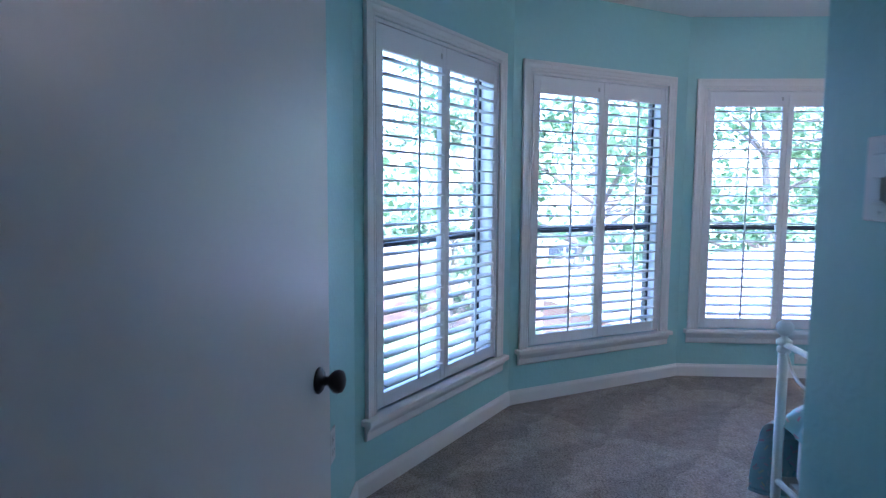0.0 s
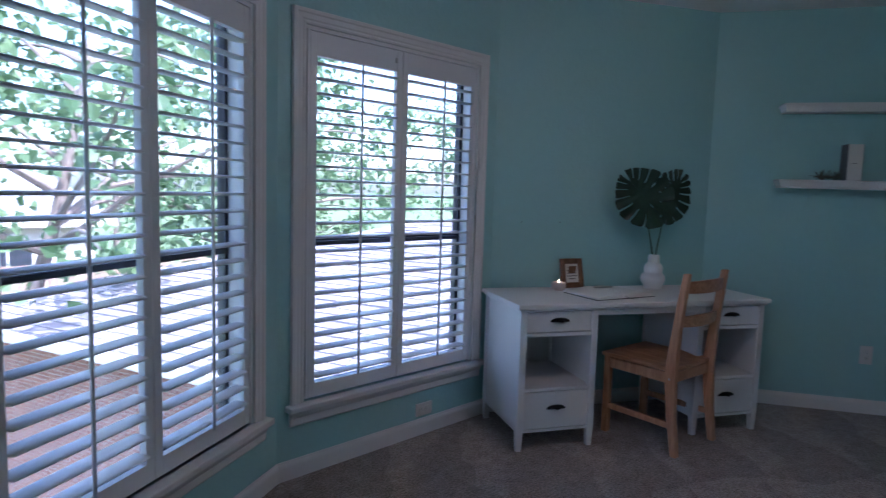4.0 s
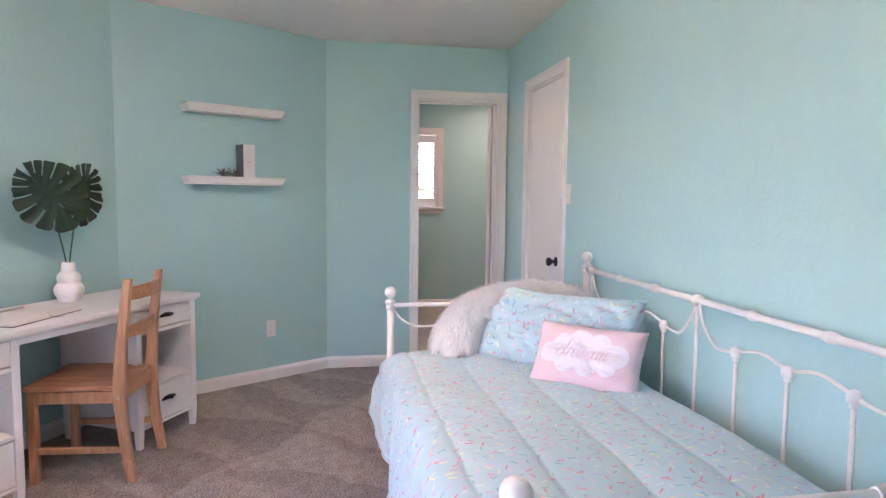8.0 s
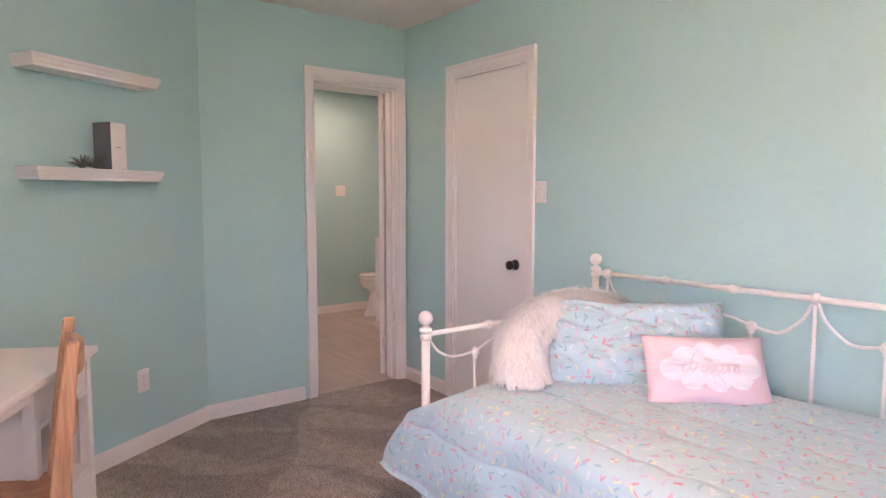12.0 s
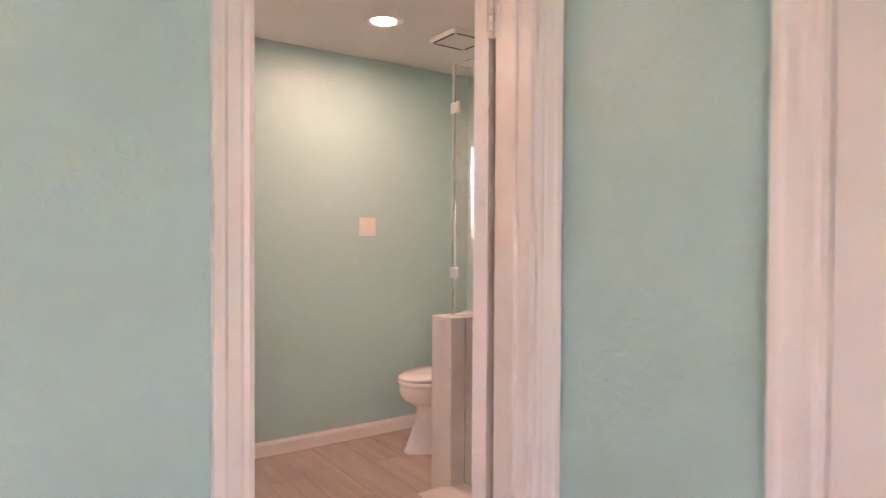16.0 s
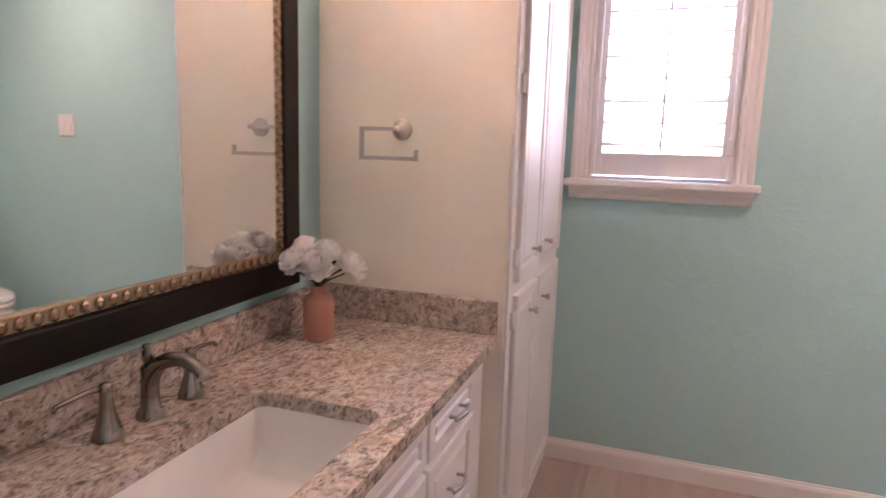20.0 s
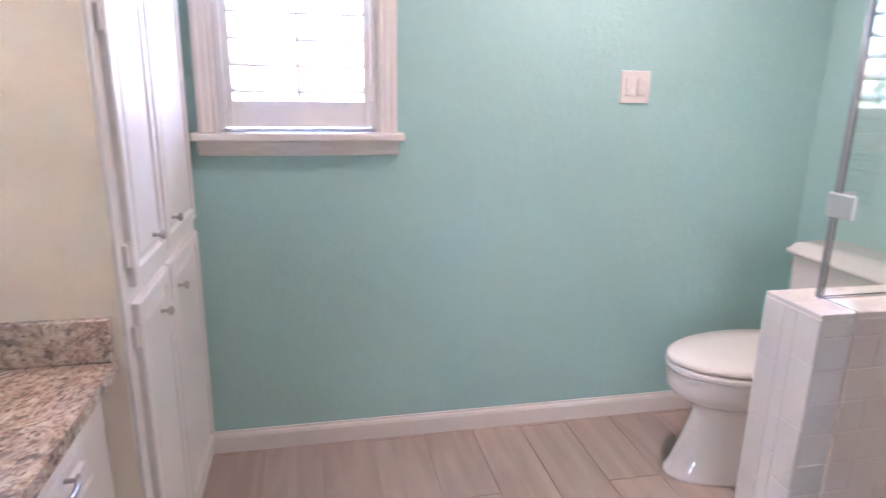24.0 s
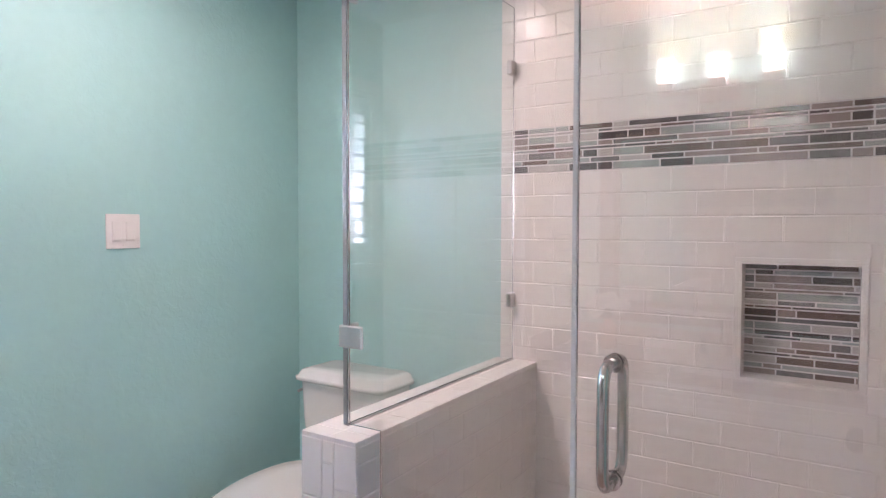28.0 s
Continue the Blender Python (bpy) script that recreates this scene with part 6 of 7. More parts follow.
for k in range(9):
    a = k * 2.4
    lf = bmesh.new()
    bmesh.ops.create_grid(lf, x_segments=3, y_segments=6, size=0.5)
    for v in lf.verts:
        y = v.co.y + 0.5
        v.co = (v.co.x * 0.032 * math.sin(math.pi * min(0.97, y * 0.9 + 0.08)), y * 0.085, 0.012 * abs(v.co.x) - 0.02 * y * y)
    part("leaf", moved(lf, Matrix.Translation((0, 0, 0.145 + 0.006 * (k % 4))) @ Matrix.Rotation(a, 4, "Z") @ Matrix.Rotation(radians(38 + 9 * (k % 3)), 4, "X")), M_GLEAF, bv)

# ---- mirror in its heavy frame ----
M_ESPRESSO = wood("espresso_wood", (0.014, 0.008, 0.006), (0.007, 0.004, 0.004), grain=(2.2, 30, 30), rough=0.3)
M_SILVERLEAF = material("silver_leaf_bead", (0.43, 0.31, 0.215), rough=0.26, metal=0.85, vary=0.3, fine=90)
M_MIRROR = bpy.data.materials.new("mirror")
M_MIRROR.use_nodes = True
_b = M_MIRROR.node_tree.nodes["Principled BSDF"]
_b.inputs["Base Color"].default_value, _b.inputs["Metallic"].default_value, _b.inputs["Roughness"].default_value = (0.9, 0.92, 0.91, 1), 1.0, 0.0
nodes_of(M_ESPRESSO)[2].inputs["Specular IOR Level"].default_value = 0.25
MX0, MX1, MZ0, MZ1 = 0.19, 1.56, 0.893, 1.93
mir = thing("wall_mirror", None, "large wall mirror in a dark wooden frame with beaded edge", "mirror")
FW = 0.075
ym = 1.344
for nm, bb in (("frame_bar", box(MX0, MX1, ym - 0.034, ym, MZ0, MZ0 + FW, 0.006, seg=2)), ("frame_bar", box(MX0, MX1, ym - 0.034, ym, MZ1 - FW, MZ1, 0.006, seg=2)), ("frame_bar", box(MX0, MX0 + FW, ym - 0.034, ym, MZ0 + FW, MZ1 - FW, 0.006, seg=2)), ("frame_bar", box(MX1 - FW, MX1, ym - 0.034, ym, MZ0 + FW, MZ1 - FW, 0.006, seg=2))):
    part(nm, bb, M_ESPRESSO, mir)
BW = 0.032
for x0, x1, z0, z1 in ((MX0 + FW, MX1 - FW, MZ0 + FW, MZ0 + FW + BW), (MX0 + FW, MX1 - FW, MZ1 - FW - BW, MZ1 - FW), (MX0 + FW, MX0 + FW + BW, MZ0 + FW + BW, MZ1 - FW - BW), (MX1 - FW - BW, MX1 - FW, MZ0 + FW + BW, MZ1 - FW - BW)):
    bm = box(x0, x1, ym - 0.028, ym - 0.001, z0, z1, 0.003)
    lon = x1 - x0 > z1 - z0
    cnt = int((x1 - x0 if lon else z1 - z0) / 0.030)
    for k in range(cnt):
        f = (k + 0.5) / cnt
        c = ((x0 + (x1 - x0) * f) if lon else (x0 + x1) / 2, ym - 0.029, (z0 + z1) / 2 if lon else z0 + (z1 - z0) * f)
        ic = bmesh.new()
        bmesh.ops.create_icosphere(ic, subdivisions=1, radius=0.0112)
        join(bm, ic, Matrix.Translation(c) @ Matrix.Diagonal((1.0 if lon else 1.2, 0.55, 1.2 if lon else 1.0, 1)))
    part("beaded_edge", bm, M_SILVERLEAF, mir, "silvered beaded inner edge")
GW = (MX1 - MX0) / 2 - FW - BW + 0.002
part("mirror_glass", box(-GW, GW, -0.003, 0.003, MZ0 + FW + BW - 0.002, MZ1 - FW - BW + 0.002), M_MIRROR, mir, m=Matrix.Translation(((MX0 + MX1) / 2, ym - 0.014, 0)) @ Matrix.Rotation(radians(-0.85), 4, "Z"))

# ---- vanity light over the mirror ----
M_BULB = glow("lit_opal_glass", (1.0, 0.75, 0.58), BAR_GLOW)
M_FILAMENT = glow("lit_bulb", (1.0, 0.75, 0.58), BULB_GLOW)
vl = thing("vanity_light", Matrix.Translation((VLX, ym, VLZ)), "satin nickel bar with three lit opal glass shades over the mirror", "wall light")
part("back_plate", box(-0.09, 0.09, -0.022, 0, -0.045, 0.045, 0.004, seg=2), M_NICKEL, vl)
part("bar", box(-0.27, 0.27, -0.075, -0.05, -0.008, 0.008, 0.002), M_NICKEL, vl)
part("bracket", box(-0.02, 0.02, -0.055, -0.02, -0.01, 0.01), M_NICKEL, vl)
for x in (-0.23, 0.0, 0.23):
    part("shade_cup", box(x - 0.036, x + 0.036, -0.10, -0.028, 0.0085, 0.052, 0.003), M_NICKEL, vl)
    place = Matrix.Translation((x, -0.064, 0)) @ Matrix.Rotation(radians(45), 4, "Z")
    part("shade", moved(lathe([(0.0, 0.0525), (0.044, 0.053), (0.050, 0.06), (0.050, 0.160), (0.0475, 0.163), (0.045, 0.160), (0.045, 0.062), (0.0, 0.058)], 4), place), M_BULB, vl, "lit square opal glass shade")
    part("bulb", moved(lathe([(0.0, 0.0585), (0.011, 0.0585), (0.012, 0.070), (0.018, 0.088), (0.020, 0.100), (0.017, 0.112), (0.008, 0.119), (0.0, 0.120)], 16), place), M_FILAMENT, vl, "lit bulb", smooth=True)

# ---- linen cabinet and its cream side panel ----
LF = 0.7115
lin = thing("linen_cabinet", None, "tall white raised-panel linen cabinet with nickel knobs", "cabinet")
part("carcass", box(CR + 0.03, 2.549, LF + 0.022, 1.344, 0.0, 2.437), M_CAB, lin)
part("face_frame", box(CR, CR + 0.0295, LF + 0.022, 0.7445, 0.0, 2.437, 0.0015), M_CAB, lin)
part("side_panel", box(CR, CR + 0.0295, 0.745, 1.3445, 0.0, 2.437, 0.001), M_CREAM, lin, "cream painted side panel")
for x0, x1, kx in ((CR + 0.046, 2.068, 1.945), (2.090, 2.500, 2.155)):
    for z0, z1, kz in ((0.09, 0.872, 0.790), (0.912, 2.33, 0.988)):
        d = panel_front(lin, x0, x1, z0, z1, LF + 0.0215, "door")
        part("knob", moved(lathe([(0.0065, 0), (0.005, 0.004), (0.0045, 0.014), (0.011, 0.019), (0.0125, 0.025), (0.008, 0.029), (0, 0.030)], 14), Matrix.Translation((kx, LF + 0.0035, kz)) @ Matrix.Rotation(radians(90), 4, "X")), M_NICKEL, d, "nickel knob", smooth=True)
for z in (0.22, 0.80, 0.985, 1.47, 2.15):
    hg = box(CR + 0.026, CR + 0.048, LF + 0.010, LF + 0.0218, z - 0.026, z + 0.026, 0.002)
    join(hg, moved(lathe([(0.0045, -0.03), (0.0045, 0.03)], 8), Matrix.Translation((CR + 0.041, LF + 0.009, z))))
    part("hinge", hg, M_CAB, lin, "painted exposed hinge")

# towel ring on the cream panel
tr = thing("towel_ring", Matrix.Translation((CR + 0.0005, 1.07, 1.338)), "square satin nickel towel ring screwed to the cream panel", "towel ring")
part("rosette", moved(lathe([(0, 0), (0.030, 0), (0.030, 0.007), (0.025, 0.013), (0.014, 0.017), (0.010, 0.045), (0.0, 0.046)], 24), Matrix.Rotation(radians(-90), 4, "Y")), M_NICKEL, tr, smooth=True)
ring_pts = [(-0.052, 0.0, 0.0), (-0.052, 0.105, 0.0), (-0.052, 0.105, -0.082), (-0.052, -0.065, -0.082), (-0.052, -0.065, -0.062)]
rb = bmesh.new()
for a, b in zip(ring_pts, ring_pts[1:]):
    lo = [min(p, q) for p, q in zip(a, b)]
    hi = [max(p, q) for p, q in zip(a, b)]
    box(lo[0] - 0.004, hi[0] + 0.004, lo[1] - 0.0055, hi[1] + 0.0055, lo[2] - 0.0055, hi[2] + 0.0055, bm=rb)
part("ring", rb, M_NICKEL, tr)
part("arm", moved(lathe([(0.008, 0.04), (0.008, 0.058), (0, 0.06)], 12), Matrix.Rotation(radians(-90), 4, "Y")), M_NICKEL, tr, smooth=True)

# ---- shower: half wall, curb, glass ----
HX0, HX1, HY1, HZ = 1.382, 1.546, -0.690, 0.905
SHY = -0.775
hw = tagged(part("half_wall", box(HX0 + 0.0013, HX1 - 0.0013, BY0 + 0.0005, HY1 - 0.0013, 0, HZ - 0.0013), M_TGROUT), "low wall between toilet and shower, clad in white tile", "half wall", kind="structure")
curb = tagged(part("shower_curb", box(0.1205, HX0 + 0.0075, SHY - 0.05, HY1 + 0.03, 0, 0.10), M_TGROUT), "tiled shower curb", "curb", kind="structure")
sheet("floor_shower", [(0.1205, BY0), (HX0 + 0.008, BY0), (HX0 + 0.008, SHY - 0.0505), (0.1205, SHY - 0.0505)], -0.0055, 0.03, M_TGROUT, "pale tiled shower floor", "floor")
gl = thing("shower_enclosure", None, "frameless clear glass shower enclosure with chrome clips on the half wall", "shower glass")
GX = 1.478


def pane(name, parent, bm):
    p = part(name, bm, M_SGLASS, parent, "clear tempered glass pane")
    p.visible_shadow = False
    return p


GT = 2.14
pane("side_pane", gl, box(GX - 0.005, GX + 0.005, BY0 + 0.012, SHY + 0.006, HZ + 0.004, GT, 0.001))
fr_o = [(HX0 - 0.004, 0.106), (HX0 - 0.004, HZ + 0.004), (GX - 0.007, HZ + 0.004), (GX - 0.007, GT), (0.924, GT), (0.924, 0.106)]
pane("front_pane", gl, moved(prism(fr_o, SHY - 0.005, SHY + 0.005), Matrix.Identity(4)))
dr = thing("glass_door")
dr.parent = gl
pane("door_pane", dr, box(0.150, 0.914, SHY - 0.005, SHY + 0.005, 0.112, GT, 0.001))
M_JOINT = material("grey_silicone", (0.30, 0.33, 0.34), rough=0.3, vary=0.05)
M_SEAL = material("clear_vinyl_seal", (0.62, 0.66, 0.68), rough=0.25, vary=0.02)
part("corner_seal", box(GX - 0.0068, GX + 0.0058, SHY + 0.0062, SHY + 0.0095, HZ + 0.004, GT - 0.001), M_JOINT, gl, "grey silicone corner joint")
part("edge_seal", box(0.9145, 0.9235, SHY - 0.007, SHY + 0.007, 0.112, GT), M_SEAL, dr, "translucent vinyl edge seal")
part("bottom_sweep", box(0.150, 0.914, SHY - 0.006, SHY + 0.006, 0.101, 0.1115), M_SEAL, dr)
for zc in (0.45, 1.85):
    part("hinge", box(0.1215, 0.20, SHY - 0.014, SHY + 0.014, zc - 0.045, zc + 0.045, 0.002), M_STEEL, dr)
for s in (-1, 1):
    part("handle", tube(curve_points([(0.845, SHY + s * 0.006, 0.915), (0.845, SHY + s * 0.045, 0.918), (0.845, SHY + s * 0.060, 0.945), (0.845, SHY + s * 0.062, 1.02), (0.845, SHY + s * 0.060, 1.10), (0.845, SHY + s * 0.045, 1.127), (0.845, SHY + s * 0.006, 1.13)], 6), 0.0108, 14), M_CHROME, dr, "satin steel D handle", smooth=True)
    for z in (0.915, 1.13):
        part("handle_washer", moved(lathe([(0.017, 0), (0.017, 0.006), (0.0, 0.007)], 16), Matrix.Translation((0.845, SHY + s * 0.0052, z)) @ Matrix.Rotation(radians(-90 * s), 4, "X")), M_CHROME, dr)
for zc in (1.118, 1.928):
    part("corner_clip", join(box(GX - 0.055, GX + 0.012, SHY + 0.0065, SHY + 0.016, zc - 0.026, zc + 0.026, 0.003), box(GX + 0.0065, GX + 0.016, SHY - 0.05, SHY + 0.016, zc - 0.026, zc + 0.026, 0.003)), M_LITCLIP, gl, "satin steel glass clip")
    part("wall_clip", box(GX - 0.013, GX + 0.013, BY0 + 0.009, BY0 + 0.05, zc - 0.024, zc + 0.024, 0.003), M_STEEL, gl, "satin steel glass clip")
part("base_channel", box(GX - 0.008, GX + 0.008, BY0 + 0.012, SHY + 0.006, HZ, HZ + 0.0038), M_STEEL, gl)

# ---- toilet ----
TX = 2.124
toi = thing("toilet", Matrix.Translation((TX, BY0, 0)), "white elongated two-piece toilet, lid closed, beside the half wall", "toilet")


def loft(rings, cap=True):
    bm = bmesh.new()
    rv = [[bm.verts.new(p) for p in r] for r in rings]
    for a, b in zip(rv, rv[1:]):
        for k in range(len(a)):
            bm.faces.new((a[k], a[(k + 1) % len(a)], b[(k + 1) % len(a)], b[k]))
    if cap:
        bm.faces.new(rv[0][::-1])
        bm.faces.new(rv[-1])
    bmesh.ops.recalc_face_normals(bm, faces=bm.faces[:])
    return bm


def egg(cy, w, front, rear, z, n=40):
    """An elongated bowl outline: round in front (+y), squarer behind."""
    out = []
    for k in range(n):
        a = 2 * math.pi * k / n
        x, y = math.cos(a), math.sin(a)
        ex = 2.0 if y > 0 else 2.8
        sx = math.copysign(abs(x) ** (2 / ex), x)
        sy = math.copysign(abs(y) ** (2 / ex), y)
        out.append((w * sx, cy + (front if y > 0 else rear) * sy, z))
    return out


part("bowl", loft([egg(0.43, 0.134, 0.350, 0.29, 0.0), egg(0.43, 0.134, 0.350, 0.29, 0.014), egg(0.43, 0.124, 0.332, 0.28, 0.04), egg(0.43, 0.112, 0.292, 0.27, 0.14), egg(0.43, 0.104, 0.262, 0.25, 0.23), egg(0.435, 0.106, 0.258, 0.25, 0.268), egg(0.45, 0.136, 0.280, 0.25, 0.292), egg(0.465, 0.170, 0.316, 0.25, 0.322), egg(0.47, 0.183, 0.329, 0.25, 0.352), egg(0.47, 0.186, 0.334, 0.25, 0.385), egg(0.47, 0.182, 0.329, 0.25, 0.408), egg(0.47, 0.176, 0.322, 0.25, 0.412)]), M_CERAM, toi, smooth=True)
part("seat", loft([egg(0.47, 0.190, 0.337, 0.23, 0.414), egg(0.47, 0.194, 0.341, 0.23, 0.420), egg(0.47, 0.194, 0.341, 0.23, 0.434), egg(0.47, 0.191, 0.337, 0.23, 0.438)]), M_CERAM, toi, smooth=True)
part("lid", loft([egg(0.47, 0.189, 0.334, 0.23, 0.4425), egg(0.47, 0.193, 0.339, 0.23, 0.447), egg(0.47, 0.192, 0.337, 0.23, 0.458), egg(0.47, 0.178, 0.32, 0.22, 0.466), egg(0.47, 0.10, 0.20, 0.14, 0.470)]), M_CERAM, toi, smooth=True)
part("pedestal_back", box(-0.10, 0.10, 0.03, 0.22, 0.0, 0.384, 0.03, seg=3), M_CERAM, toi)


def tankring(w0, w1, y0, y1, z, r=0.03):
    return [(x, y, z) for x, y in rounded(-w0, w1, y0, y1, r, 5)]


part("tank", loft([tankring(0.179, 0.179, 0.02, 0.19, 0.385), tankring(0.188, 0.188, 0.015, 0.2, 0.43), tankring(0.202, 0.202, 0.012, 0.21, 0.60), tankring(0.209, 0.209, 0.012, 0.215, 0.755)]), M_CERAM, toi)
part("tank_lid", loft([tankring(0.216, 0.216, 0.006, 0.226, 0.7555), tankring(0.224, 0.224, 0.004, 0.234, 0.760), tankring(0.225, 0.225, 0.004, 0.235, 0.774), tankring(0.221, 0.221, 0.005, 0.229, 0.774), tankring(0.211, 0.211, 0.008, 0.212, 0.797), tankring(0.193, 0.193, 0.014, 0.185, 0.803)]), M_CERAM, toi, smooth=True)
part("flush_lever", join(moved(lathe([(0.013, 0), (0.013, 0.006), (0, 0.008)], 14), Matrix.Translation((0.2065, 0.13, 0.715)) @ Matrix.Rotation(radians(90), 4, "Y")), tube([(0.216, 0.13, 0.715), (0.223, 0.165, 0.712), (0.223, 0.205, 0.705)], 0.006, 8)), M_STEEL, toi)
part("supply_hose", tube(curve_points([(0.19, 0.05, 0.39), (0.21, 0.045, 0.28), (0.20, 0.03, 0.16)], 6), 0.005, 8), M_STEEL, toi)
part("bolt_cap", moved(lathe([(0.014, 0), (0.012, 0.012), (0, 0.016)], 12), Matrix.Translation((0.118, 0.33, 0.0))), M_CERAM, toi, smooth=True)

# ---- bathroom ceiling: recessed light and vent ----
M_CAN = glow("lit_recessed_lens", (1.0, 0.77, 0.60), CAN_GLOW)
cn = thing("recessed_light", Matrix.Translation((1.885, -0.60, H - 0.001)), "round recessed ceiling light, lit, with white trim", "ceiling light")
part("trim_ring", lathe([(0.062, -0.001), (0.066, -0.006), (0.098, -0.005), (0.104, 0.0)], 36, cap=False), M_WHITEMETAL, cn, smooth=True)
part("lens", lathe([(0.0, -0.003), (0.0615, -0.0025), (0.0615, 0.0)], 32, cap=False), M_CAN, cn, "lit lens")
vt = thing("exhaust_vent", Matrix.Translation((1.86, -1.08, H - 0.001)), "square ceiling exhaust vent with dark slots", "vent")
part("cover", box(-0.125, 0.125, -0.125, 0.125, -0.030, -0.0005, 0.006), M_WHITEMETAL, vt)
for y in (-0.117, 0.105):
    part("slot", box(-0.10, 0.10, y, y + 0.012, -0.0315, -0.0302), M_SLOTSHADE, vt)
for x in (-0.117, 0.105):
    part("slot", box(x, x + 0.012, -0.10, 0.10, -0.0315, -0.0302), M_SLOTSHADE, vt)

# ---- outside: garden, wing roof, neighbour's house, trees ----
GZ = -3.2
M_GRASS = material("lawn_grass", (0.13, 0.18, 0.085), rough=0.9, vary=0.35, scale=0.6, fine=14, bump=0.8, bump_scale=40, spec=0.1)
M_MULCH = material("planting_bed", (0.13, 0.085, 0.06), rough=0.95, vary=0.35, scale=2, fine=30, bump=0.8, bump_scale=30, spec=0.1)
M_SHINGLE = material("asphalt_shingle", (0.22, 0.205, 0.215), rough=0.9, vary=0.25, scale=2, fine=60, bump=0.5, bump_scale=90, spec=0.2)
M_FASCIA = material("fascia_paint", (0.62, 0.60, 0.57), rough=0.5, vary=0.05)
M_FENCE = wood("cedar_fence", (0.30, 0.22, 0.16), (0.17, 0.12, 0.09), grain=(8, 8, 1.2), rough=0.8)
M_BARK = material("bark", (0.16, 0.13, 0.11), rough=0.95, vary=0.35, scale=4, fine=22, bump=1.0, bump_scale=18)


def leaf_material(name, a, b_):
    m = bpy.data.materials.new(name)
    m.use_nodes = True
    n, l, b = nodes_of(m)
    g = n.new("ShaderNodeNewGeometry")
    r = n.new("ShaderNodeValToRGB")
    r.color_ramp.elements[0].color, r.color_ramp.elements[1].color = (*a, 1), (*b_, 1)
    l.new(g.outputs["Random Per Island"], r.inputs[0])
    l.new(r.outputs[0], b.inputs["Base Color"])
    b.inputs["Roughness"].default_value = 0.5
    tr = n.new("ShaderNodeBsdfTranslucent")
    l.new(r.outputs[0], tr.inputs[0])
    mx = n.new("ShaderNodeMixShader")
    mx.inputs[0].default_value = 0.35
    l.new(b.outputs[0], mx.inputs[1])
    l.new(tr.outputs[0], mx.inputs[2])
    l.new(mx.outputs[0], n["Material Output"].inputs[0])
    return m


M_FOLIAGE = leaf_material("green_foliage", (0.055, 0.11, 0.045), (0.145, 0.215, 0.095))


def brickwork():
    m = bpy.data.materials.new("red_brick")
    m.use_nodes = True
    n, l, b = nodes_of(m)
    co = n.new("ShaderNodeTexCoord")
    mp = n.new("ShaderNodeMapping")
    mp.inputs["Rotation"].default_value = (radians(90), 0, 0)
    l.new(co.outputs["Object"], mp.inputs[0])
    t = n.new("ShaderNodeTexBrick")
    t.inputs["Scale"].default_value = 4.6
    t.inputs["Color1"].default_value, t.inputs["Color2"].default_value, t.inputs["Mortar"].default_value = (0.30, 0.13, 0.095, 1), (0.22, 0.09, 0.07, 1), (0.42, 0.39, 0.35, 1)
    t.inputs["Mortar Size"].default_value = 0.018
    l.new(mp.outputs[0], t.inputs["Vector"])
    l.new(t.outputs["Color"], b.inputs["Base Color"])
    bp = n.new("ShaderNodeBump")
    bp.inputs["Strength"].default_value, bp.inputs["Distance"].default_value, bp.invert = 0.6, 0.01, True
    l.new(t.outputs["Fac"], bp.inputs["Height"])
    l.new(bp.outputs[0], b.inputs["Normal"])
    b.inputs["Roughness"].default_value = 0.9
    return m


M_BRICK = brickwork()
sheet("ground", [(-400, -400), (400, -400), (400, 400), (-400, 400)], GZ - 0.3, GZ, M_GRASS, "mown green lawn around the houses", "lawn")
bed_o = [(-26 + 1.6 * k, 19.3 + 0.8 * math.sin(k * 0.9)) for k in range(24)]
sheet("planting_bed", bed_o + [(12, 23.4), (-26, 23.4)], GZ - 0.1, GZ + 0.04, M_MULCH, "brown mulched planting bed before the fence", "planting bed")

# fence
fen = thing("fence", Matrix.Translation((-26, 23.3, GZ)), "weathered cedar board fence at the end of the garden", "fence")
fb0 = None
for k in range(190):
    m = Matrix.Translation((k * 0.2, random.uniform(-0.006, 0.006), random.uniform(-0.02, 0.02)))
    if fb0 is None:
        fb0 = part("board", box(0, 0.185, 0, 0.02, 0, 1.82), M_FENCE, fen, m=m)
    else:
        again(fb0, fen, m)
for z in (0.35, 1.45):
    part("rail", box(0, 38, 0.021, 0.06, z, z + 0.09), M_FENCE, fen)


def bush(x, y, r, h, seed):
    rn = random.Random(seed)
    vs, fs = [], []
    for _ in range(700):
        a, e, q = rn.uniform(0, 6.283), rn.uniform(0.02, 1.5), rn.uniform(0.6, 1.0)
        p = Vector((r * q * math.cos(a) * math.cos(e), r * q * math.sin(a) * math.cos(e), h * q * math.sin(e)))
        leafquad(vs, fs, p, rn, 0.09)
    b = thing("shrub", Matrix.Translation((x, y, GZ + 0.03)), "small leafy shrub in the planting bed", "shrub", "garden shrubs")
    me2 = bpy.data.meshes.new("foliage")
    me2.from_pydata(vs, [], fs)
    me2.materials.append(M_FOLIAGE)
    o = new("foliage", me2)
    o.parent = b
    part("stem", tube([(0, 0, -0.02), (0.02, 0, h * 0.5)], 0.02, 6), M_BARK, b)


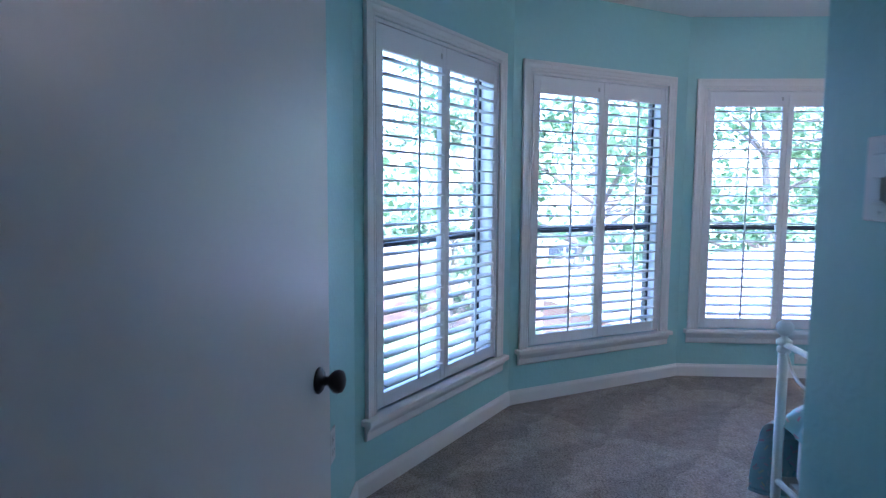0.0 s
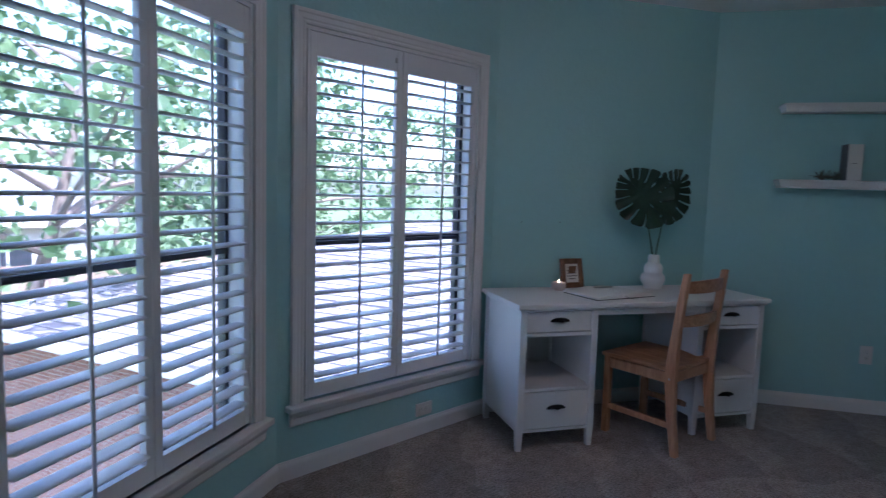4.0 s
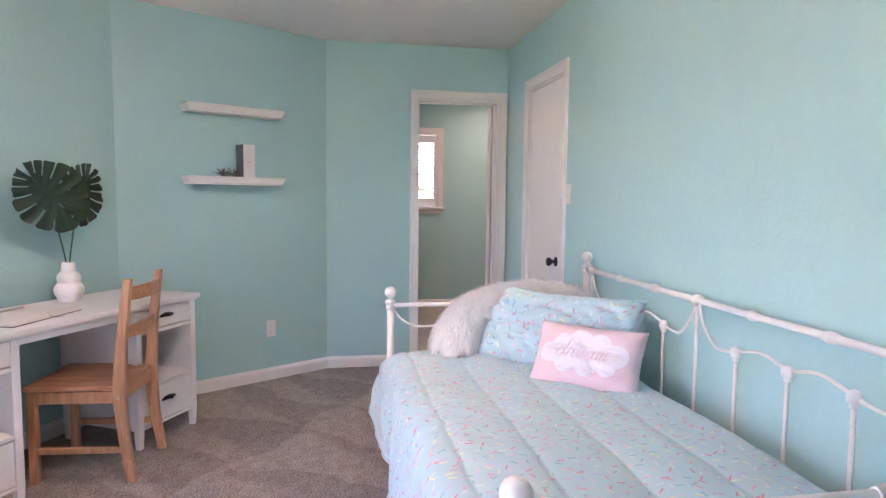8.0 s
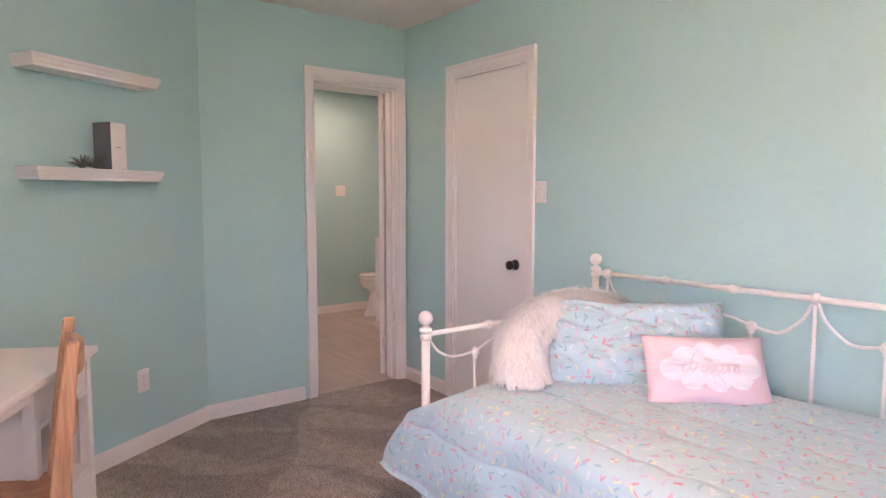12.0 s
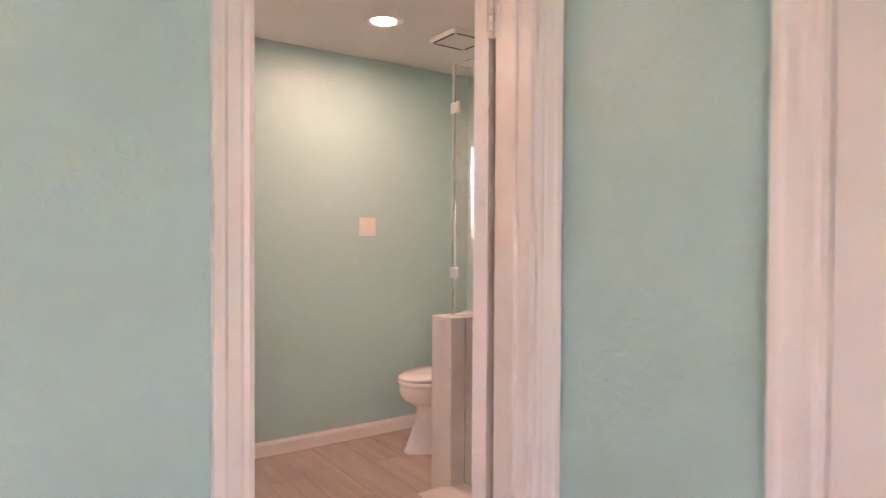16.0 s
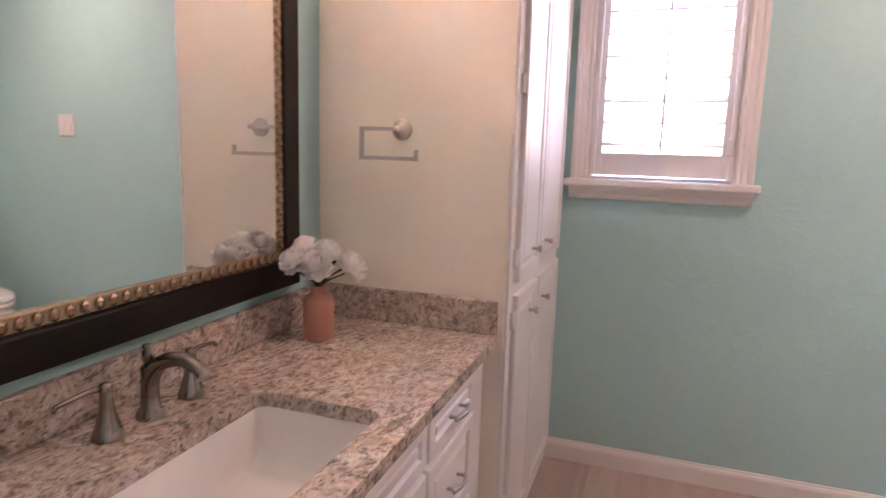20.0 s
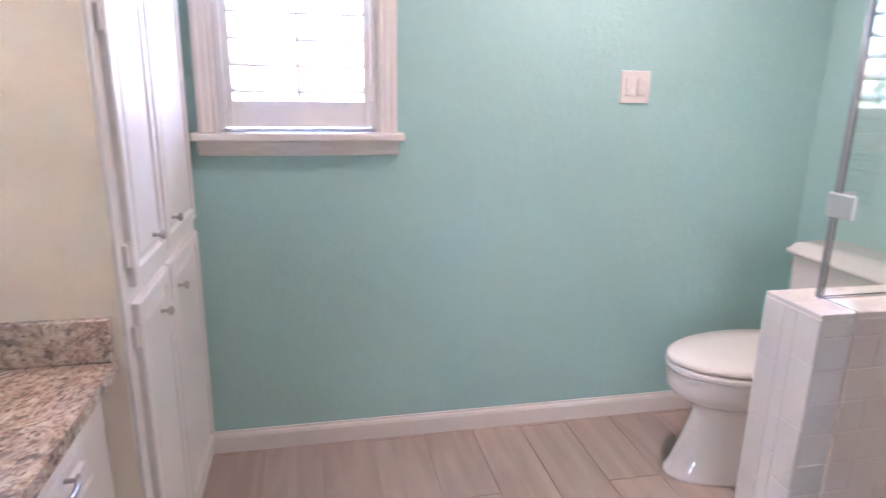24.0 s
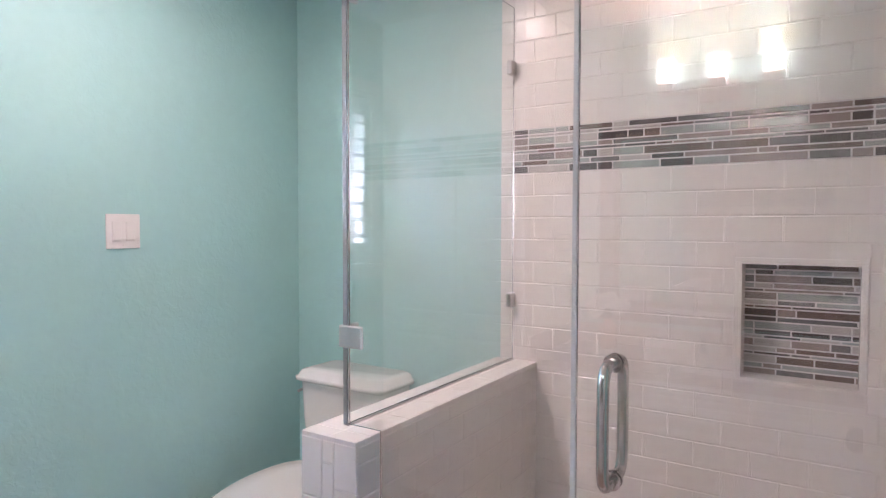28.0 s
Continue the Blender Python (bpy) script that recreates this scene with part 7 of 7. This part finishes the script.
def leafquad(vs, fs, p, rn, size):
    d = Vector((rn.gauss(0, 1), rn.gauss(0, 1), rn.gauss(-0.2, 0.7))).normalized()
    w = d.cross(Vector((rn.gauss(0, 1), rn.gauss(0, 1), rn.gauss(0, 1)))).normalized()
    s = size * rn.uniform(0.6, 1.3)
    nrm = d.cross(w)
    b = len(vs)
    vs.extend([tuple(p), tuple(p + d * s * 0.45 + w * s * 0.38 + nrm * s * 0.08), tuple(p + d * s), tuple(p + d * s * 0.45 - w * s * 0.38 + nrm * s * 0.08)])
    fs.extend([(b, b + 1, b + 2), (b, b + 2, b + 3)])


for k in range(11):
    bush(-14 + 1.75 * k + random.uniform(-0.4, 0.4), 21.5 + random.uniform(-0.8, 0.8), random.uniform(0.4, 0.7), random.uniform(0.5, 1.0), 40 + k)


def tree(name, x, y, height, spread, lean, seed, clumps, per, leaf, label, trunk_r=0.17):
    rn = random.Random(seed)
    t = thing(name, Matrix.Translation((x, y, GZ)), label, "tree", "garden trees")
    fork = height * 0.42
    trunk = curve_points([(0, 0, -0.05), (lean[0] * 0.3, lean[1] * 0.3, fork * 0.4), (lean[0], lean[1], fork), (lean[0] * 1.6, lean[1] * 1.6, height * 0.75)], 6)
    part("trunk", tube(trunk, [trunk_r * (1 - 0.75 * k / (len(trunk) - 1)) for k in range(len(trunk))], 10), M_BARK, t, smooth=True)
    vs, fs, tips = [], [], []
    limbs = bmesh.new()
    for k in range(15):
        f = rn.uniform(0.45, 1.0)
        base = trunk[int(f * (len(trunk) - 1))]
        a = k * 2.4 + rn.uniform(-0.4, 0.4)
        out = spread * rn.uniform(0.55, 1.0) * (1.15 - 0.45 * abs(f - 0.65) * 2)
        end = base + Vector((out * math.cos(a), out * math.sin(a), rn.uniform(-0.05, 0.5) * out + 0.3))
        mid = base.lerp(end, 0.5) + Vector((rn.uniform(-0.3, 0.3), rn.uniform(-0.3, 0.3), 0.25))
        pts = curve_points([base, mid, end], 5)
        r0 = trunk_r * 0.45 * (1.2 - f * 0.7)
        tube(pts, [max(0.008, r0 * (1 - 0.9 * i / (len(pts) - 1))) for i in range(len(pts))], 6, limbs)
        tips += [pts[i] for i in range(3, len(pts))] + [end]
    part("limbs", limbs, M_BARK, t)
    for c in range(clumps):
        tip = tips[rn.randrange(len(tips))] + Vector((rn.gauss(0, 0.35), rn.gauss(0, 0.35), rn.gauss(0.05, 0.3))) * spread * 0.28
        r = rn.uniform(0.25, 0.55) * spread * 0.24
        for _ in range(per):
            p = tip + Vector((rn.gauss(0, 1), rn.gauss(0, 1), rn.gauss(0, 0.6))) * r
            leafquad(vs, fs, p, rn, leaf)
    me2 = bpy.data.meshes.new("crown")
    me2.from_pydata(vs, [], fs)
    me2.materials.append(M_FOLIAGE)
    o = new("crown", me2)
    o.parent = t
    return t


t1 = tree("shade_tree", -3.3, 12.2, 9.0, 3.8, (0.9, -0.4), 2, 52, 50, 0.19, "leaning garden tree with pale bark and a loose green crown", 0.19)
t2 = tree("shade_tree", 3.0, 14.8, 10.3, 4.2, (-0.6, -0.3), 7, 60, 54, 0.21, "broad leafy tree behind the wing roof", 0.2)
t3 = tree("shade_tree", -5.6, 18.6, 8.6, 2.4, (0.3, 0.2), 11, 46, 54, 0.21, "leafy tree at the edge of the lawn", 0.18)
for x, y, s, r in ((-17, 40, 1.5, 50), (-8, 42, 1.5, 140), (5, 34, 1.2, 230), (14, 30, 1.2, 300), (-22, 30, 1.2, 10), (9, 22, 0.9, 80), (22, 26, 1.2, 190), (20, -6, 1.2, 110), (16, -14, 1.1, 250)):
    c = copy_thing(t2 if s > 1.1 else t3, Matrix.Translation((x, y, GZ)) @ Matrix.Rotation(radians(r), 4, "Z"))
    c.scale = (s, s, s)

# wing of the house: brick wall with a shingled hip roof below the windows
wing = thing("house_wing", Matrix.Translation((-2.35, 6.9, 0)) @ Matrix.Rotation(radians(-70), 4, "Z"), "single-storey brick wing with a grey shingle roof under the windows", "house")
EZ = -0.50
part("wall", box(-4.3, 3.0, 0.45, 0.65, GZ, EZ - 0.08), M_BRICK, wing, "red brick wall")
part("wall", box(-4.3, -4.1, 0.651, 7.5, GZ, EZ - 0.08), M_BRICK, wing, "red brick wall")
part("soffit", box(-4.6, 3.0, 0.0, 0.6, EZ - 0.075, EZ - 0.05), M_FASCIA, wing)
part("gutter", box(-4.7, 3.0, -0.09, 0.0, EZ - 0.13, EZ - 0.01, 0.01), M_FASCIA, wing, "pale painted gutter")
SLOPE = 0.27
vs, fs = [], []


def roof_piece(vs, fs, x0, x1, y0, y1, zf, th):
    b = len(vs)
    vs.extend([(x0, y0, zf(x0, y0) + th), (x1, y0, zf(x1, y0) + th), (x1, y1, zf(x1, y1) + 0.004), (x0, y1, zf(x0, y1) + 0.004), (x0, y0, zf(x0, y0)), (x1, y0, zf(x1, y0))])
    fs.extend([(b, b + 1, b + 2, b + 3), (b, b + 4, b + 5, b + 1), (b, b + 3, b + 4), (b + 1, b + 5, b + 2)])


def west_slope(x, y):
    return EZ + SLOPE * y


deck = bmesh.new()
dv_ = [deck.verts.new(v) for v in ((-4.7, -0.02, EZ - 0.005), (3.0, -0.02, EZ - 0.005), (3.0, 4.6, EZ + SLOPE * 4.6 - 0.02), (0.2, 4.6, EZ + SLOPE * 4.6 - 0.02), (-4.7, 9.2, EZ - 0.005))]
deck.faces.new((dv_[0], dv_[1], dv_[2], dv_[3]))
deck.faces.new((dv_[0], dv_[3], dv_[4]))
part("roof_deck", deck, M_SHINGLE, wing, "grey shingle roof")
for r in range(31):
    y0 = r * 0.15
    left = -4.7 + 4.9 * y0 / 4.6
    x = left - random.uniform(0, 0.3)
    while x < 3.0:
        w_ = random.choice((0.28, 0.32, 0.36, 0.42))
        if x + w_ > left:
            roof_piece(vs, fs, max(x, left), min(x + w_ - 0.012, 3.0), y0, y0 + 0.16, west_slope, random.uniform(0.014, 0.028))
        x += w_
me2 = bpy.data.meshes.new("shingles")
me2.from_pydata(vs, [], fs)
me2.materials.append(M_SHINGLE)
o = new("shingles", me2)
o.parent = wing
tagged(o, "grey asphalt shingles in staggered courses", kind="stuff")
far = bmesh.new()
fv_ = [far.verts.new(v) for v in ((0.2, 4.6, EZ + SLOPE * 4.6), (3.0, 4.6, EZ + SLOPE * 4.6), (3.0, 9.2, EZ), (-4.7, 9.2, EZ))]
far.faces.new(fv_)
part("roof_back", far, M_SHINGLE, wing)
part("ridge_cap", tube([(0.2, 4.6, EZ + SLOPE * 4.6 + 0.01), (3.0, 4.6, EZ + SLOPE * 4.6 + 0.01)], 0.06, 6), M_SHINGLE, wing)
part("hip_cap", tube([(-4.7, 0.0, EZ + 0.015), (0.2, 4.6, EZ + SLOPE * 4.6 + 0.015)], 0.05, 6), M_SHINGLE, wing)

# neighbour's house beyond the fence
M_PALEBRICK = material("pale_painted_brick", (0.50, 0.46, 0.43), rough=0.85, vary=0.15, scale=1.5, fine=24, bump=0.5, bump_scale=22)
nh = thing("neighbour_house", Matrix.Translation((-24, 26.5, GZ)), "long pale brick neighbour house with a pale grey shingle roof", "house")
part("wall", box(0, 26, 0, 9, 0, 2.95), M_PALEBRICK, nh, "pale painted brick wall")
part("soffit", box(-0.6, 26.6, -0.6, 9.6, 2.955, 3.06), M_FASCIA, nh, "cream eave")
part("fascia", box(-0.62, 26.62, -0.64, -0.601, 2.80, 3.08), M_FASCIA, nh)
M_ROOF2 = material("pale_shingle", (0.26, 0.255, 0.265), rough=0.9, vary=0.15, scale=3, fine=20, bump=0.6, bump_scale=30)
roof = bmesh.new()
rows = 26
prev = None
for k in range(rows + 1):
    f = k / rows
    y, z = -0.65 + 5.15 * f, 3.07 + 3.6 * f
    cur_ = (roof.verts.new((-0.65 + 4 * f, y, z + 0.03)), roof.verts.new((26.65 - 4 * f, y, z + 0.03)))
    low = (roof.verts.new((-0.65 + 4 * f, y + 0.001, z)), roof.verts.new((26.65 - 4 * f, y + 0.001, z)))
    if prev:
        roof.faces.new((prev[0], prev[1], low[1], low[0]))
        roof.faces.new((low[0], low[1], cur_[1], cur_[0]))
    prev = cur_
part("roof", roof, M_ROOF2, nh, "pale grey shingle roof")
rb2 = bmesh.new()
q = [rb2.verts.new(v) for v in ((3.35, 4.5, 6.67), (22.65, 4.5, 6.67), (26.65, 9.65, 3.07), (-0.65, 9.65, 3.07), (-0.65, -0.65, 3.07), (26.65, -0.65, 3.07))]
rb2.faces.new((q[0], q[3], q[2], q[1]))
rb2.faces.new((q[0], q[4], q[3]))
rb2.faces.new((q[1], q[2], q[5]))
part("roof_back", rb2, M_ROOF2, nh)
M_DARKGLASS = material("dark_window_glass", (0.03, 0.035, 0.045), rough=0.05, vary=0.1)
for x in (3, 8, 13, 19, 22.5):
    wd = thing("window")
    wd.parent = nh
    part("frame", box(x, x + 1.6, -0.05, -0.001, 0.75, 2.1), M_FASCIA, wd)
    part("pane", box(x + 0.08, x + 0.77, -0.062, -0.0505, 0.83, 2.02), M_DARKGLASS, wd)
    part("pane", box(x + 0.83, x + 1.52, -0.062, -0.0505, 0.83, 2.02), M_DARKGLASS, wd)

# ---- pieces: wall tiles, mosaics, floor planks ----
TW, TH, TD, TJ = 0.1524, 0.0762, 0.008, 0.0022


def slab_mesh(w, h, d, ch=0.0022):
    """A tile from x 0 to w, z 0 to h, standing d out of its wall towards -y, with eased edges."""
    bm = bmesh.new()
    a = [bm.verts.new(v) for v in ((0, 0, 0), (w, 0, 0), (w, 0, h), (0, 0, h))]
    b = [bm.verts.new((x, -d + ch * 0.7, z)) for x, z in ((0, 0), (w, 0), (w, h), (0, h))]
    c = [bm.verts.new((x, -d, z)) for x, z in ((ch, ch), (w - ch, ch), (w - ch, h - ch), (ch, h - ch))]
    for p, q in ((a, b), (b, c)):
        for k in range(4):
            bm.faces.new((p[k], p[(k + 1) % 4], q[(k + 1) % 4], q[k]))
    bm.faces.new(c)
    bmesh.ops.recalc_face_normals(bm, faces=bm.faces[:])
    return bm


TILES = {}


def tile(parent, m, x, z, w, h, mat, d=TD, name="tile"):
    key = (round(w, 4), round(h, 4), mat.name, d, name)
    mm = m @ Matrix.Translation((x, 0, z))
    if key not in TILES:
        TILES[key] = part(name, slab_mesh(w, h, d), mat, parent, m=mm)
    else:
        again(TILES[key], parent, mm)


def tile_wall(parent, m, x0, x1, z0, z1, skip=(), bond=0.5):
    """Running-bond tiles over x0 to x1, z0 to z1 of a wall; skip holds rectangles left free."""
    r = 0
    z = z0
    while z < z1 - 0.01:
        h = min(TH, z1 - z) - TJ
        x = x0 - (bond * TW if r % 2 else 0.0)
        while x < x1 - 0.004:
            spans = [(max(x, x0), min(x + TW, x1) - TJ)]
            for sx0, sx1, sz0, sz1 in skip:
                if z + h > sz0 + 0.002 and z < sz1 - 0.002:
                    nxt = []
                    for a, b in spans:
                        if b <= sx0 or a >= sx1:
                            nxt.append((a, b))
                        else:
                            if sx0 - a > 0.006:
                                nxt.append((a, sx0 - TJ))
                            if b - sx1 > 0.006:
                                nxt.append((sx1, b))
                    spans = nxt
            for a, b in spans:
                if b - a > 0.005 and h > 0.005:
                    tile(parent, m, a, z, round(b - a, 3), round(h, 3), M_TILE)
            x += TW
        z += TH
        r += 1


GREYS = [material("mosaic_" + nm, c, rough=rg, vary=0.12, scale=20, fine=120) for nm, c, rg in (
    ("charcoal_glass", (0.12, 0.112, 0.11), 0.08), ("smoke_glass", (0.19, 0.195, 0.195), 0.08), ("taupe_stone", (0.29, 0.25, 0.23), 0.4), ("pale_stone", (0.47, 0.455, 0.44), 0.4), ("sage_glass", (0.36, 0.40, 0.39), 0.08), ("brown_glass", (0.18, 0.145, 0.13), 0.08))]


M_MGROUT = material("pale_grey_grout", (0.70, 0.69, 0.68), rough=0.85, vary=0.05, fine=200)


def mosaic(parent, m, x0, x1, z0, z1, rows, seed):
    """Stick mosaic: thick, middling and thin rows in turn, sticks of uneven length in six greys, pale joints."""
    rn = random.Random(seed)
    hs = [(0.025, 0.0165, 0.025, 0.0105, 0.0165, 0.025, 0.0105, 0.018)[k % 8] for k in range(rows)]
    k = (z1 - z0) / sum(hs)
    part("joint_bed", box(x0, x1, -0.0080, -0.0062, z0, z1), M_MGROUT, parent, m=m)
    z = z0
    for h in hs:
        h = round(h * k, 4)
        x = x0
        while x < x1 - 0.002:
            w = min(rn.choice((0.05, 0.098, 0.098, 0.148, 0.2)), x1 - x)
            if x == x0:
                w = min(rn.choice((0.03, 0.055, 0.09)), x1 - x)
            if w > 0.006:
                tile(parent, m, x, z, round(w - 0.003, 3), round(h - 0.003, 4), rn.choice(GREYS), 0.009, "mosaic_stick")
            x += w
        z += h


ws = bpy.data.objects["wall_bath_south"]
ww_ = bpy.data.objects["wall_bath_west"]
I4 = Matrix.Identity(4)
# south shower wall: x runs west from the east wall
U = lambda x: BX1 - x
NICHE = (0.446, 0.744, 0.932, 1.275)
part("tile_bed", box(U(1.478), U(NICHE[1]), -0.0078, -0.0002, 0.031, 2.436), M_TGROUT, ws)
part("tile_bed", box(U(NICHE[0]), U(0.1205), -0.0078, -0.0002, 0.031, 2.436), M_TGROUT, ws)
part("tile_bed", box(U(NICHE[1]), U(NICHE[0]), -0.0078, -0.0002, 0.031, NICHE[2]), M_TGROUT, ws)
part("tile_bed", box(U(NICHE[1]), U(NICHE[0]), -0.0078, -0.0002, NICHE[3], 2.436), M_TGROUT, ws)
BAND = (1.562, 1.716)
edge = 0.013
# the tiling runs on past the pane to the half wall's outer face
part("tile_bed", box(U(1.531), U(1.4782), -0.0078, -0.0002, 0.906, 2.436), M_TGROUT, ws)
tile_wall(ws, Matrix.Translation((0, -0.0012, 0)), U(1.531), U(1.4745), 1.562 - 8 * TH, 2.436)
tile_wall(ws, Matrix.Translation((0, -0.0012, 0)), U(1.472), U(0.129), 1.562 - 20 * TH, 2.436, skip=[(0, 9, BAND[0], BAND[1]), (U(NICHE[1] + edge), U(NICHE[0] - edge), NICHE[2] - edge, NICHE[3] + edge), (U(1.60), U(1.384), -9, 0.908)])
mosaic(ws, Matrix.Translation((0, -0.002, 0)), U(1.472), U(0.129), BAND[0] + 0.001, BAND[1], 8, 4)
# bullnose trim round the niche and its mosaic back
for x0, x1, z0, z1 in ((U(NICHE[1] + edge), U(NICHE[0] - edge), NICHE[2] - edge, NICHE[2] - 0.001), (U(NICHE[1] + edge), U(NICHE[0] - edge), NICHE[3] + 0.001, NICHE[3] + edge), (U(NICHE[1] + edge), U(NICHE[1]), NICHE[2], NICHE[3]), (U(NICHE[0]), U(NICHE[0] - edge), NICHE[2], NICHE[3])):
    part("niche_trim", box(x0 + 0.001, x1 - 0.001, -0.0112, -0.0080, z0, z1, 0.001), M_TILE, ws)
for bb in (box(U(NICHE[1]) - 0.001, U(NICHE[1]) + 0.005, -0.0095, 0.082, NICHE[2], NICHE[3]), box(U(NICHE[0]) - 0.005, U(NICHE[0]) + 0.001, -0.0095, 0.082, NICHE[2], NICHE[3]), box(U(NICHE[1]) + 0.0051, U(NICHE[0]) - 0.0051, -0.0095, 0.082, NICHE[2] - 0.001, NICHE[2] + 0.006), box(U(NICHE[1]) + 0.0051, U(NICHE[0]) - 0.0051, -0.0095, 0.082, NICHE[3] - 0.006, NICHE[3] + 0.001)):
    part("niche_lining", bb, M_TILE, ws)
part("niche_back", box(U(NICHE[1]), U(NICHE[0]), 0.082, 0.1, NICHE[2], NICHE[3]), M_TGROUT, ws)
mosaic(ws, Matrix.Translation((0, 0.081, 0)), U(NICHE[1]) + 0.002, U(NICHE[0]) - 0.001, NICHE[2] + 0.001, NICHE[3], 19, 9)
# west shower wall
part("tile_bed", box(0.0, 0.93, -0.0078, -0.0002, 0.031, 2.436), M_TGROUT, ww_)
tile_wall(ww_, Matrix.Translation((0, -0.0012, 0)), 0.009, 0.92, 1.562 - 20 * TH, 2.436)
# half wall: shower side, toilet side, end and cap
ms_in = Matrix.Translation((HX0 + 0.008, BY0, 0)) @ Matrix.Rotation(radians(-90), 4, "Z")
L_ = HY1 - BY0
tile_wall(hw, ms_in @ Matrix.Translation((-(L_ - 0.008), 0, 0)), 0.0, L_ - 0.02, 0.853 - 11 * TH, 0.894)
ms_out = Matrix.Translation((HX1 - 0.008, BY0, 0)) @ Matrix.Rotation(radians(90), 4, "Z")
tile_wall(hw, ms_out, 0.002, L_ - 0.008, 0.853 - 11 * TH, 0.894)
ms_end = Matrix.Translation((HX1, HY1 - 0.008, 0)) @ Matrix.Rotation(radians(180), 4, "Z")
# upright bullnose pieces in three columns
for x, w_, drop in ((0.0005, 0.063, 0.139), (0.0005 + 0.063 + TJ, 0.034, 0.052), (0.0005 + 0.097 + 2 * TJ, 0.1625 - 0.097 - TJ, 0.105)):
    z1 = 0.894
    step = drop
    while z1 > 0.03:
        z0 = max(z1 - step, 0.002)
        tile(hw, ms_end, x, round(z0 + TJ, 4), round(w_, 3), round(z1 - z0 - TJ, 3), M_TILE)
        z1 = z0
        step = 0.152
ms_cap = Matrix.Translation((HX0, BY0 + 0.01, HZ - 0.008)) @ Matrix.Rotation(radians(90), 4, "Z") @ Matrix.Rotation(radians(-90), 4, "X")
y = 0.0
while y < L_ - 0.02:
    w_ = round(min(TW, L_ - 0.0105 - y) - TJ, 3)
    tile(hw, ms_cap, y, -0.0785, w_, 0.0765, M_TILE)
    tile(hw, ms_cap, y, -0.1640, w_, 0.083, M_TILE)
    y += TW
# curb tiles
mcf = Matrix.Translation((HX0 + 0.0075, HY1 + 0.03, 0)) @ Matrix.Rotation(radians(180), 4, "Z")
x = 0.0
while x < HX0 - 0.13:
    w_ = round(min(0.30, HX0 - 0.115 - x) - TJ, 3)
    tile(curb, mcf, x, 0.001, w_, 0.098, M_TILE)
    tile(curb, mcf @ Matrix.Translation((0, 0, 0.10)) @ Matrix.Rotation(radians(-90), 4, "X"), x, -0.149 + 0.0, w_, 0.147, M_TILE)
    x += 0.30


# floor planks
def plank_material():
    m = wood("wood_look_porcelain", (0.50, 0.41, 0.362), (0.385, 0.31, 0.272), grain=(0.6, 7, 7), rough=0.34, rings=1.7)
    return m


M_PLANK = plank_material()
PW, PL = 0.200, 1.20
PM = {}
row = 0
y = BY0
while y < 1.34:
    h = min(PW, 1.344 - y)
    x = 0.121 - (0.0, 0.8, 0.4)[row % 3]
    while x < 2.549:
        a, b = max(x, 0.121), min(x + PL, 2.549)
        if y < SHY - 0.05:
            a = max(a, HX1 - 0.001)
        elif y < HY1 + 0.03:
            a = max(a, HX1 if y < HY1 else a)
        if b - a > 0.01:
            key = (round(b - a, 3), round(h, 3))
            m = Matrix.Translation((a, y, -0.006))
            if key not in PM:
                PM[key] = part("plank", moved(slab_mesh(b - a - 0.002, h - 0.002, 0.006, 0.0012), Matrix.Rotation(radians(-90), 4, "X") @ Matrix.Diagonal((1, 1, -1, 1))), M_PLANK, bath_floor, m=m)
                bpy.data.meshes[PM[key].data.name].flip_normals()
            else:
                again(PM[key], bath_floor, m)
        x += PL
    y += PW
    row += 1
part("threshold", box(0.031, 0.1205, BD[0] + 0.019, BD[1] - 0.019, -0.0055, 0.0, 0.001), M_PLANK, bath_floor)
